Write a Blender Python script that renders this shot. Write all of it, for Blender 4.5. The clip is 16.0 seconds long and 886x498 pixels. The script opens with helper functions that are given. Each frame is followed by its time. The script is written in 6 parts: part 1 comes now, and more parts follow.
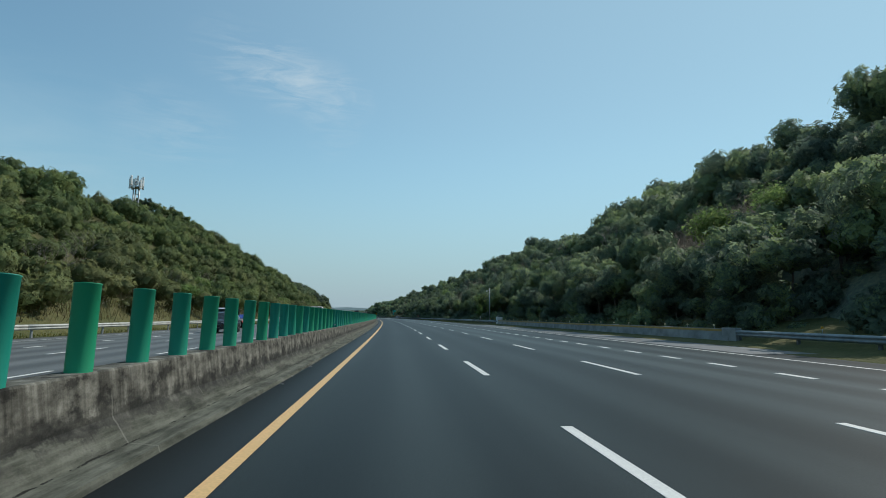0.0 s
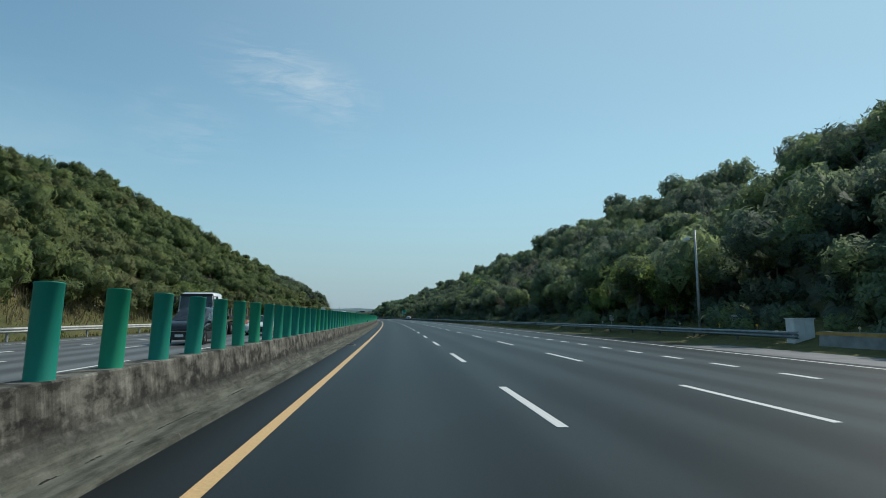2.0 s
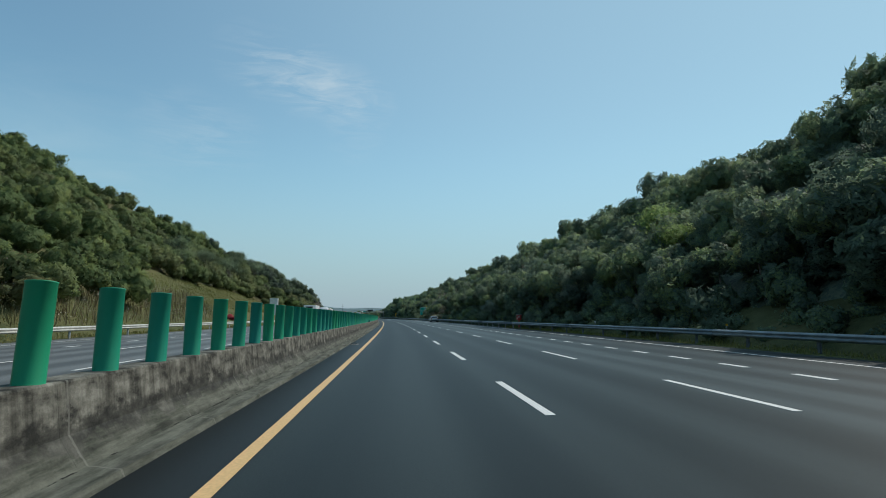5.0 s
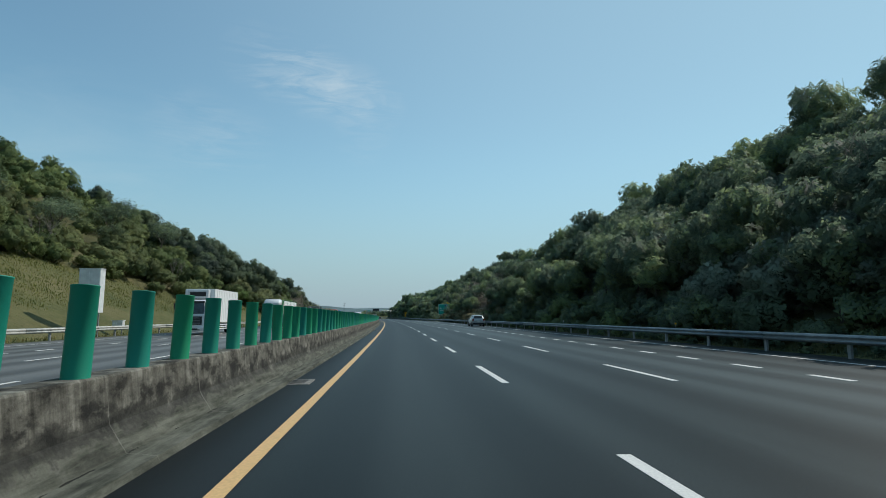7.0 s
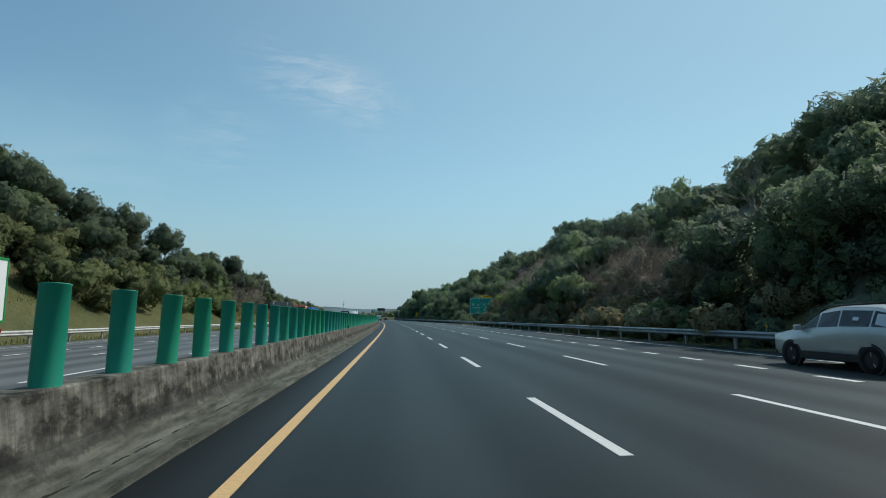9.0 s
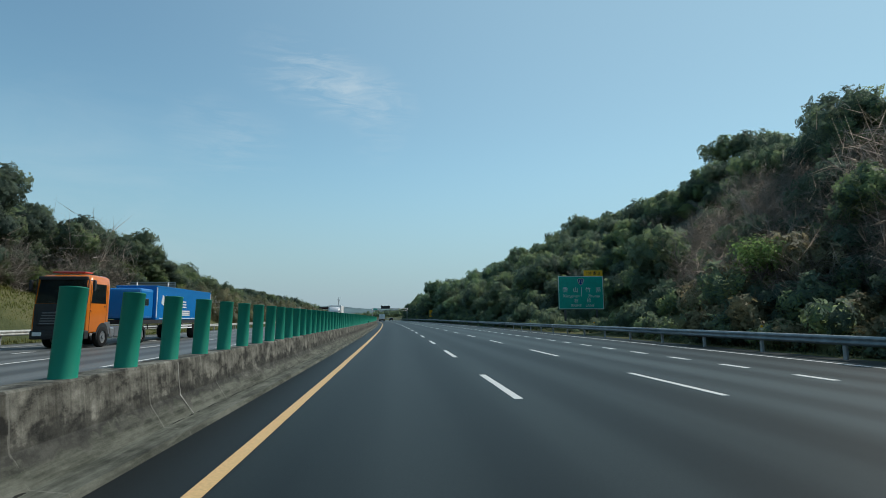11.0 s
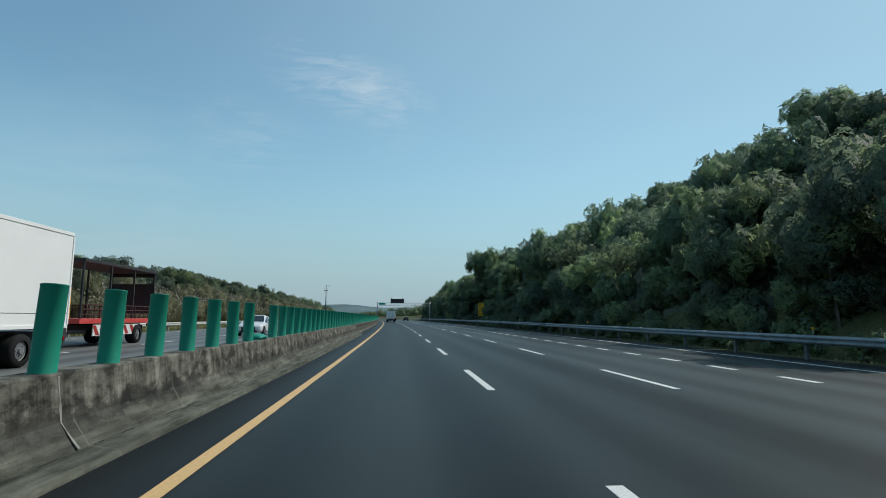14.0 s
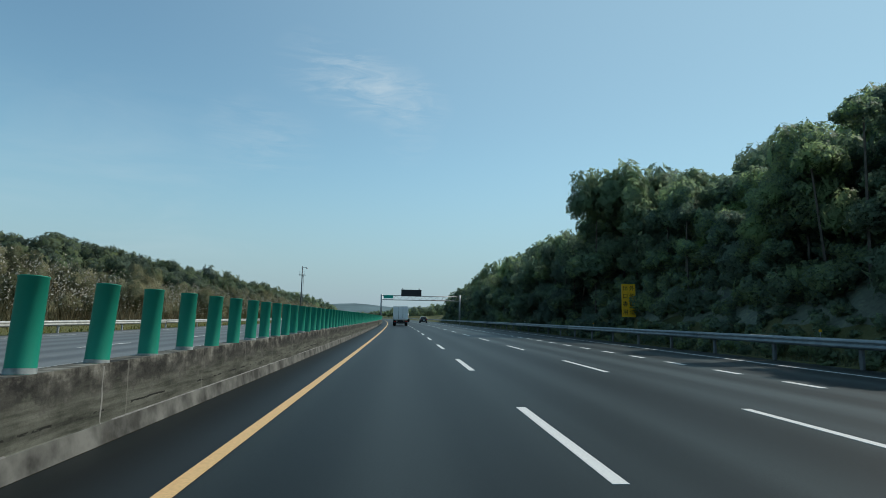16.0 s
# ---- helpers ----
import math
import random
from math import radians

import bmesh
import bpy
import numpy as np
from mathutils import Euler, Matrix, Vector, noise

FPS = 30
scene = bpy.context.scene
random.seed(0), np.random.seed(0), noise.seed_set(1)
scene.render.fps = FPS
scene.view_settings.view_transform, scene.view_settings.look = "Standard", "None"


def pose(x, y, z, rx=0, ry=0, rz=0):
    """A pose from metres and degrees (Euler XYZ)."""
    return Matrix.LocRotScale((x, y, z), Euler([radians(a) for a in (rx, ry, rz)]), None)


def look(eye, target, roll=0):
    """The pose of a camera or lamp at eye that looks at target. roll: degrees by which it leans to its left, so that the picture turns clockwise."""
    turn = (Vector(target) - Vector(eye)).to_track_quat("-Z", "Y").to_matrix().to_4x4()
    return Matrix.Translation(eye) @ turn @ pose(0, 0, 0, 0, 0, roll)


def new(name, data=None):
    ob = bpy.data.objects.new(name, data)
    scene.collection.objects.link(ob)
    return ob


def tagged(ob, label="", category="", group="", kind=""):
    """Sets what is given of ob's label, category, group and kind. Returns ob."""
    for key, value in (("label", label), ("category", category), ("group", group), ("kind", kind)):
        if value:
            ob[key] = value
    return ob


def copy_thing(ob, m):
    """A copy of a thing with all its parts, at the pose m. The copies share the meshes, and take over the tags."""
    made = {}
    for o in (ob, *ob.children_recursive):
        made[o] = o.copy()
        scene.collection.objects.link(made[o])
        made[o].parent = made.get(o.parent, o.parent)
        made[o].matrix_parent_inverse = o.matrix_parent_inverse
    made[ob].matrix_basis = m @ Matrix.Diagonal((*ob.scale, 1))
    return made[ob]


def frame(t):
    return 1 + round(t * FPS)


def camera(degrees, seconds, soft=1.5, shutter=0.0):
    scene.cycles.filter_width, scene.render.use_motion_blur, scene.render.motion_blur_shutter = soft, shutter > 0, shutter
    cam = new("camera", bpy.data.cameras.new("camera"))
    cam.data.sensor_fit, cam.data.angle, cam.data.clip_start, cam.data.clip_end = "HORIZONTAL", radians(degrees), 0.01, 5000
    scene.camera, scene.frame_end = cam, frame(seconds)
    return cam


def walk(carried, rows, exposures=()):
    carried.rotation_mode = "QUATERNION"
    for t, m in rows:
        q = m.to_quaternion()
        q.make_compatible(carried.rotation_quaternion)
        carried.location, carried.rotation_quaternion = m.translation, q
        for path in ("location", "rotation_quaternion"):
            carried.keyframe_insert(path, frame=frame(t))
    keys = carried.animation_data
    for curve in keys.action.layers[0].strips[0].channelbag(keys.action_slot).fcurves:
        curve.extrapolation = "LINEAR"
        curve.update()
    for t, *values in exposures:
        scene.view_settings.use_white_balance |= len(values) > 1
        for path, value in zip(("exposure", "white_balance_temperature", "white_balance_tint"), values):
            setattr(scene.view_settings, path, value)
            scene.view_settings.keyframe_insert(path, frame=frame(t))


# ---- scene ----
# The motorway bends gently to the left; everything is laid out in road
# coordinates: s metres along it, x metres to the right of the first lane line.
RAD = 4204.0


def rp(s, x, z=0.0):
    a = s / RAD
    return Vector((-RAD + (RAD + x) * math.cos(a), (RAD + x) * math.sin(a), z))


def rpose(s, x, z=0.0, turn=0.0):
    """Pose at a place on the road, y along the road; turn in degrees, to the left."""
    return Matrix.Translation(rp(s, x, z)) @ Matrix.Rotation(s / RAD + radians(turn), 4, "Z")


def rp_np(p):
    a = p[..., 0] / RAD
    r = RAD + p[..., 1]
    return np.stack([-RAD + r * np.cos(a), r * np.sin(a), p[..., 2]], axis=-1)


# ---- camera ----
cam = camera(77.7, 16.0, soft=0.9)
EYE = 1.359
ROWS = (
    (0.0, 0.02, -2.13, -4.73, 6.99, -0.27),
    (0.5, 16.53, -2.12, -4.71, 7.00, -0.19),
    (1.0, 33.00, -2.10, -4.68, 7.03, -0.11),
    (1.5, 49.47, -2.08, -4.64, 7.05, -0.06),
    (2.0, 66.05, -2.06, -4.62, 7.06, -0.02),
    (2.5, 82.54, -2.06, -4.61, 7.06, -0.02),
    (3.0, 99.11, -2.08, -4.62, 7.06, -0.04),
    (3.5, 115.61, -2.09, -4.61, 7.06, -0.03),
    (4.0, 132.09, -2.10, -4.60, 7.06, -0.01),
    (4.5, 148.64, -2.11, -4.59, 7.06, 0.02),
    (5.0, 165.22, -2.13, -4.58, 7.05, 0.06),
    (5.5, 181.83, -2.15, -4.58, 7.04, 0.10),
    (6.0, 198.42, -2.17, -4.57, 7.04, 0.14),
    (6.5, 214.98, -2.19, -4.55, 7.04, 0.17),
    (7.0, 231.47, -2.22, -4.53, 7.05, 0.18),
    (7.5, 247.96, -2.26, -4.52, 7.07, 0.19),
    (8.0, 264.46, -2.28, -4.52, 7.10, 0.23),
    (8.5, 280.96, -2.27, -4.53, 7.13, 0.26),
    (9.0, 297.49, -2.25, -4.55, 7.15, 0.28),
    (9.5, 314.04, -2.21, -4.58, 7.15, 0.28),
    (10.0, 330.59, -2.16, -4.61, 7.15, 0.28),
    (10.5, 347.12, -2.11, -4.65, 7.15, 0.26),
    (11.0, 363.61, -2.05, -4.67, 7.14, 0.22),
    (11.5, 380.05, -1.99, -4.69, 7.14, 0.18),
    (12.0, 396.51, -1.93, -4.69, 7.14, 0.15),
    (12.5, 412.95, -1.87, -4.65, 7.13, 0.10),
    (13.0, 429.43, -1.81, -4.61, 7.11, 0.01),
    (13.5, 445.93, -1.77, -4.53, 7.11, -0.12),
    (14.0, 462.39, -1.76, -4.42, 7.11, -0.28),
    (14.5, 478.84, -1.78, -4.32, 7.11, -0.47),
    (15.0, 495.32, -1.80, -4.22, 7.13, -0.65),
    (15.5, 511.80, -1.83, -4.13, 7.15, -0.85),
    (16.0, 528.25, -1.86, -4.03, 7.17, -1.05),
)
walk(cam, [(t, pose(*rp(s, x, EYE), 90 + pitch, roll, yaw + math.degrees(s / RAD))) for t, s, x, yaw, pitch, roll in ROWS])

# ---- world, sun, exposure ----
SUN_TURN, SUN_UP = radians(60), radians(46)  # clockwise from straight ahead; above the horizon
world = bpy.data.worlds.new("world")
scene.world = world
world.use_nodes = True
wn, wl = world.node_tree.nodes, world.node_tree.links
wn.clear()
w_out, w_bg, w_sky = wn.new("ShaderNodeOutputWorld"), wn.new("ShaderNodeBackground"), wn.new("ShaderNodeTexSky")
w_sky.sky_type, w_sky.sun_disc = "NISHITA", False
w_sky.sun_elevation, w_sky.sun_rotation = SUN_UP, SUN_TURN
w_sky.air_density, w_sky.dust_density, w_sky.ozone_density = 1.15, 0.3, 1.6
w_bg.inputs[1].default_value = 0.13
wl.new(w_bg.outputs[0], w_out.inputs[0])
w_tc = wn.new("ShaderNodeTexCoord")


def w_math(op, a, b):
    m = wn.new("ShaderNodeMath")
    m.operation, m.use_clamp = op, op in ("MULTIPLY", "ADD")
    for value, slot in ((a, 0), (b, 1)):
        if isinstance(value, (int, float)):
            m.inputs[slot].default_value = value
        else:
            wl.new(value, m.inputs[slot])
    return m.outputs[0]


def w_noise(scale, stretch, detail, low, high, distort=0.6):
    mp, nz, rg = wn.new("ShaderNodeMapping"), wn.new("ShaderNodeTexNoise"), wn.new("ShaderNodeMapRange")
    mp.inputs["Scale"].default_value = stretch
    mp.inputs["Rotation"].default_value = (0.3, 0.25, 0.0)
    nz.inputs["Scale"].default_value, nz.inputs["Detail"].default_value = scale, detail
    nz.inputs["Roughness"].default_value, nz.inputs["Distortion"].default_value = 0.62, distort
    wl.new(w_tc.outputs["Generated"], mp.inputs[0])
    wl.new(mp.outputs[0], nz.inputs["Vector"])
    wl.new(nz.outputs["Fac"], rg.inputs["Value"])
    rg.inputs["From Min"].default_value, rg.inputs["From Max"].default_value = low, high
    return rg.outputs[0]


def w_patch(way, inner, outer):
    """1 towards the given way, fading out between two angles in degrees."""
    dot, rg = wn.new("ShaderNodeVectorMath"), wn.new("ShaderNodeMapRange")
    dot.operation = "DOT_PRODUCT"
    dot.inputs[1].default_value = Vector(way).normalized()
    wl.new(w_tc.outputs["Generated"], dot.inputs[0])
    wl.new(dot.outputs["Value"], rg.inputs["Value"])
    rg.interpolation_type = "SMOOTHSTEP"
    rg.inputs["From Min"].default_value, rg.inputs["From Max"].default_value = math.cos(radians(outer)), math.cos(radians(inner))
    return rg.outputs[0]


# thin cirrus, strongest in one feathered wisp
wisp = w_noise(8.0, (1.0, 1.0, 5.5), 8, 0.4, 0.74, 1.1)
veil = w_noise(3.4, (1.0, 1.0, 4.5), 5, 0.42, 0.85)


def sky_way(turn, up):
    """Direction so many degrees left of straight ahead and above the horizon."""
    return (-math.sin(radians(turn)) * math.cos(radians(up)), math.cos(radians(turn)) * math.cos(radians(up)), math.sin(radians(up)))


cirrus = 0.0
for turn, up, reach, weight in ((18.5, 25.0, 3.6, 0.16), (15.5, 24.3, 4.0, 0.26), (12.0, 23.4, 4.2, 0.34), (8.5, 22.4, 4.0, 0.3), (5.5, 21.6, 3.2, 0.18), (24.0, 17.6, 5.0, 0.14), (20.0, 17.0, 4.5, 0.12), (7.0, 18.6, 3.5, 0.12)):
    cirrus = w_math("ADD", cirrus, w_math("MULTIPLY", w_math("MULTIPLY", wisp, w_patch(sky_way(turn, up), 0.5, reach)), weight))
cirrus = w_math("ADD", cirrus, w_math("MULTIPLY", w_math("MULTIPLY", veil, w_patch((-0.58, 0.8, 0.11), 3.0, 18.0)), 0.2))
w_tint, w_mix = wn.new("ShaderNodeMix"), wn.new("ShaderNodeMix")
for m in (w_tint, w_mix):
    m.data_type = "RGBA"
w_tint.blend_type = "MULTIPLY"
w_tint.inputs[0].default_value = 1.0
w_tint.inputs[7].default_value = (0.84, 1.06, 0.97, 1)
wl.new(w_sky.outputs[0], w_tint.inputs[6])
# pale haze low over the horizon
w_sep, w_low, w_haze = wn.new("ShaderNodeSeparateXYZ"), wn.new("ShaderNodeMapRange"), wn.new("ShaderNodeMix")
w_haze.data_type, w_low.interpolation_type = "RGBA", "SMOOTHSTEP"
wl.new(w_tc.outputs["Generated"], w_sep.inputs[0])
wl.new(w_sep.outputs[2], w_low.inputs["Value"])
for slot, value in (("From Min", -0.02), ("From Max", 0.3), ("To Min", 0.9), ("To Max", 0.0)):
    w_low.inputs[slot].default_value = value
wl.new(w_low.outputs[0], w_haze.inputs[0])
wl.new(w_tint.outputs[2], w_haze.inputs[6])
w_haze.inputs[7].default_value = (2.2, 3.03, 3.9, 1)
wl.new(cirrus, w_mix.inputs[0])
# the blue pales towards the sun
w_pale = wn.new("ShaderNodeMix")
w_pale.data_type = "RGBA"
w_pale.inputs[7].default_value = (2.75, 4.2, 5.0, 1)
sun_way = (math.sin(SUN_TURN) * math.cos(SUN_UP), math.cos(SUN_TURN) * math.cos(SUN_UP), math.sin(SUN_UP))
wl.new(w_math("MULTIPLY", w_patch(sun_way, 5.0, 85.0), 0.62), w_pale.inputs[0])
wl.new(w_haze.outputs[2], w_pale.inputs[6])
wl.new(w_pale.outputs[2], w_mix.inputs[6])
w_mix.inputs[7].default_value = (4.6, 5.4, 5.8, 1)
wl.new(w_mix.outputs[2], w_bg.inputs[0])
sun = new("sun", bpy.data.lights.new("sun", "SUN"))
sun.data.energy, sun.data.angle, sun.data.color = 3.0, radians(0.55), (1.0, 0.95, 0.87)
sun.matrix_world = look((0, 0, 60), Vector((0, 0, 60)) - Vector((math.sin(SUN_TURN) * math.cos(SUN_UP), math.cos(SUN_TURN) * math.cos(SUN_UP), math.sin(SUN_UP))))
scene.view_settings.exposure = 0.0


# ---- materials ----
def node(mat, kind, **inputs):
    n = mat.node_tree.nodes.new(kind)
    for key, value in inputs.items():
        n.inputs[key.replace("_", " ")].default_value = value
    return n


def material(name, colour=(0.5, 0.5, 0.5), rough=0.6, metal=0.0):
    mat = bpy.data.materials.new(name)
    mat.use_nodes = True
    b = mat.node_tree.nodes["Principled BSDF"]
    b.inputs["Base Color"].default_value = (*colour, 1)
    b.inputs["Roughness"].default_value, b.inputs["Metallic"].default_value = rough, metal
    if rough >= 0.75:
        b.inputs["Specular IOR Level"].default_value = 0.2
    return mat, b


def ramp(mat, fac, stops):
    r = mat.node_tree.nodes.new("ShaderNodeValToRGB")
    while len(r.color_ramp.elements) < len(stops):
        r.color_ramp.elements.new(0.5)
    for e, (at, c) in zip(r.color_ramp.elements, stops):
        e.position, e.color = at, (*c, 1)
    mat.node_tree.links.new(fac, r.inputs[0])
    return r.outputs[0]


def coords(mat, source="Object", scale=(1, 1, 1)):
    tc = mat.node_tree.nodes.new("ShaderNodeTexCoord")
    mp = mat.node_tree.nodes.new("ShaderNodeMapping")
    mp.inputs["Scale"].default_value = scale
    mat.node_tree.links.new(tc.outputs[source], mp.inputs[0])
    return mp.outputs[0]


def noise_of(mat, vec, scale, detail=4.0, rough=0.55):
    n = node(mat, "ShaderNodeTexNoise", Scale=scale, Detail=detail, Roughness=rough)
    mat.node_tree.links.new(vec, n.inputs["Vector"])
    return n.outputs["Fac"]


def mixed(mat, fac, a, b, mode="MIX"):
    m = mat.node_tree.nodes.new("ShaderNodeMix")
    m.data_type, m.blend_type = "RGBA", mode
    for value, slot in ((fac, 0), (a, 6), (b, 7)):
        if isinstance(value, (int, float)):
            m.inputs[slot].default_value = value
        elif isinstance(value, tuple):
            m.inputs[slot].default_value = (*value, 1)
        else:
            mat.node_tree.links.new(value, m.inputs[slot])
    return m.outputs[2]


def bumped(mat, b, height, strength=0.3, distance=0.01):
    n = node(mat, "ShaderNodeBump", Strength=strength, Distance=distance)
    mat.node_tree.links.new(height, n.inputs["Height"])
    mat.node_tree.links.new(n.outputs[0], b.inputs["Normal"])


def asphalt(name, dark, light, rough=0.5, lanes=()):
    """UV: metres along the road and across it; lanes: how much paler the asphalt has worn, by metres across."""
    mat, b = material(name, dark, rough)
    b.inputs["Specular IOR Level"].default_value = 0.13
    uv = coords(mat, "UV")
    streak = noise_of(mat, coords(mat, "UV", (0.02, 1.1, 1)), 1.0, 5)
    patch = noise_of(mat, coords(mat, "UV", (0.06, 0.35, 1)), 1.0, 4)
    grain = noise_of(mat, uv, 42, 5, 0.85)
    # polished wheel tracks, two to a lane
    sep, wave = mat.node_tree.nodes.new("ShaderNodeSeparateXYZ"), mat.node_tree.nodes.new("ShaderNodeMath")
    mat.node_tree.links.new(coords(mat, "UV", (1, 2 * math.pi / 1.825, 1)), sep.inputs[0])
    wave.operation = "COSINE"
    mat.node_tree.links.new(sep.outputs[1], wave.inputs[0])
    base = ramp(mat, streak, ((0.3, dark), (0.72, light)))
    base = mixed(mat, 0.5, base, ramp(mat, patch, ((0.3, dark), (0.75, light))))
    base = mixed(mat, 0.75, base, ramp(mat, grain, ((0.3, (0.4, 0.4, 0.4)), (0.7, (1.55, 1.55, 1.55)))), "MULTIPLY")
    track = node(mat, "ShaderNodeMapRange")
    for slot, value in (("From Min", -1.0), ("From Max", 1.0), ("To Min", 0.0), ("To Max", 1.0)):
        track.inputs[slot].default_value = value
    mat.node_tree.links.new(wave.outputs[0], track.inputs["Value"])
    base = mixed(mat, 0.8, base, ramp(mat, track.outputs[0], ((0.1, (0.66, 0.67, 0.68)), (0.9, (1.3, 1.31, 1.32)))), "MULTIPLY")
    if lanes:
        across, lane = mat.node_tree.nodes.new("ShaderNodeSeparateXYZ"), node(mat, "ShaderNodeMapRange")
        mat.node_tree.links.new(uv, across.inputs[0])
        lane.inputs["From Min"].default_value, lane.inputs["From Max"].default_value = -5.0, 15.0
        mat.node_tree.links.new(across.outputs[1], lane.inputs["Value"])
        base = mixed(mat, 1.0, base, ramp(mat, lane.outputs[0], [((x + 5.0) / 20.0, tuple(c * v for c in (1.03, 1.0, 0.97))) for x, v in lanes]), "MULTIPLY")
    spots = noise_of(mat, uv, 1.7, 6, 0.75)
    base = mixed(mat, ramp(mat, spots, ((0.7, (0, 0, 0)), (0.78, (0.5, 0.5, 0.5)))), base, tuple(c * 0.6 for c in dark))
    mat.node_tree.links.new(base, b.inputs["Base Color"])
    bumped(mat, b, grain, 0.15, 0.004)
    return mat


def plain(name, colour, rough=0.5, metal=0.0, vary=0.25, scale=6.0, dirt=(0.12, 0.11, 0.09)):
    """A paint or metal with slight soiling at two scales."""
    mat, b = material(name, colour, rough, metal)
    v = coords(mat)
    dark = tuple(c * (1 - vary) for c in colour)
    c1 = ramp(mat, noise_of(mat, v, scale, 5), ((0.35, dark), (0.65, colour)))
    c2 = mixed(mat, ramp(mat, noise_of(mat, v, scale * 0.23, 6, 0.65), ((0.55, (0, 0, 0)), (0.85, (vary, vary, vary)))), c1, dirt)
    mat.node_tree.links.new(c2, b.inputs["Base Color"])
    return mat


def concrete():
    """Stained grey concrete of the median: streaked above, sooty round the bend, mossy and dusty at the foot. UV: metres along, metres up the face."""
    mat, b = material("barrier_concrete", (0.3, 0.29, 0.27), 0.9)
    links = mat.node_tree.links
    uv = coords(mat, "UV")
    sep = mat.node_tree.nodes.new("ShaderNodeSeparateXYZ")
    links.new(uv, sep.inputs[0])

    def maths(op, *values):
        m = mat.node_tree.nodes.new("ShaderNodeMath")
        m.operation = op
        for k, value in enumerate(values):
            if isinstance(value, (int, float)):
                m.inputs[k].default_value = value
            else:
                links.new(value, m.inputs[k])
        return m.outputs[0]

    cloud = noise_of(mat, coords(mat, "UV", (1.0, 1.6, 1)), 2.4, 9, 0.66)
    drip = noise_of(mat, coords(mat, "UV", (3.4, 0.3, 1)), 1.0, 7, 0.68)
    fine_drip = noise_of(mat, coords(mat, "UV", (11.0, 0.5, 1)), 1.0, 5, 0.6)
    patch = noise_of(mat, coords(mat, "UV", (0.3, 0.8, 1)), 1.0, 6, 0.62)
    lay = noise_of(mat, coords(mat, "UV", (0.7, 7.0, 1)), 1.0, 6, 0.65)
    grain = noise_of(mat, uv, 34, 6, 0.75)
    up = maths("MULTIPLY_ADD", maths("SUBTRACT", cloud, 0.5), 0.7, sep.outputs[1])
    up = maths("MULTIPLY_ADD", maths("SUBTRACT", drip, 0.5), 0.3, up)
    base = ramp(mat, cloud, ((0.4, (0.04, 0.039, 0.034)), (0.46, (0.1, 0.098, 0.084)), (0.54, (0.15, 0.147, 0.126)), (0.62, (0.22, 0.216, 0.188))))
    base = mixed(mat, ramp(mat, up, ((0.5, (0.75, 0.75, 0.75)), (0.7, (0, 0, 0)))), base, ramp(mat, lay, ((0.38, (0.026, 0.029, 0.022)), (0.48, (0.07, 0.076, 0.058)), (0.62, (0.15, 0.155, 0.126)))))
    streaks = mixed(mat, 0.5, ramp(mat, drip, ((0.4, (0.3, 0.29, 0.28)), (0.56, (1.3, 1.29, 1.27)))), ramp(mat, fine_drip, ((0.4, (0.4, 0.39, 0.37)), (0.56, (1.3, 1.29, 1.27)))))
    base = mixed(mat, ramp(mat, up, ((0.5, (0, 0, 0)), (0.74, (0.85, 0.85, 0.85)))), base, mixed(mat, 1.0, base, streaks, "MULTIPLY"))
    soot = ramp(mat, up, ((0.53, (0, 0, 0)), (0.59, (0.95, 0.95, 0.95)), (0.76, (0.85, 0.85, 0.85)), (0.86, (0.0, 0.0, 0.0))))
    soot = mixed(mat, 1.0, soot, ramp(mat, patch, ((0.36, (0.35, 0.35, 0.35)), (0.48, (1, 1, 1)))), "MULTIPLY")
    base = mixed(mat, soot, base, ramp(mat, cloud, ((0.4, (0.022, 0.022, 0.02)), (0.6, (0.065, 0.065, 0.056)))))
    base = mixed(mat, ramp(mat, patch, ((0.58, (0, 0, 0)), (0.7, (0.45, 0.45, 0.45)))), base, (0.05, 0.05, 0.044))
    # the dark crease where the face meets its ledge, and pale runs below the joints
    crease = maths("LESS_THAN", maths("ABSOLUTE", maths("SUBTRACT", sep.outputs[1], maths("MULTIPLY_ADD", cloud, 0.09, 0.3))), 0.011)
    base = mixed(mat, maths("MULTIPLY", crease, maths("GREATER_THAN", cloud, 0.52)), base, (0.022, 0.023, 0.019))
    run = maths("LESS_THAN", maths("ABSOLUTE", maths("SUBTRACT", maths("FRACT", maths("MULTIPLY_ADD", cloud, 0.04, maths("DIVIDE", sep.outputs[0], 2.383))), 0.5)), 0.006)
    base = mixed(mat, maths("MULTIPLY", run, maths("MULTIPLY", maths("GREATER_THAN", drip, 0.5), 0.4)), base, (0.23, 0.226, 0.2))
    base = mixed(mat, 0.45, base, ramp(mat, grain, ((0.3, (0.62, 0.62, 0.62)), (0.7, (1.32, 1.32, 1.3)))), "MULTIPLY")
    links.new(base, b.inputs["Base Color"])
    bumped(mat, b, mixed(mat, 0.5, grain, cloud), 0.55, 0.015)
    return mat


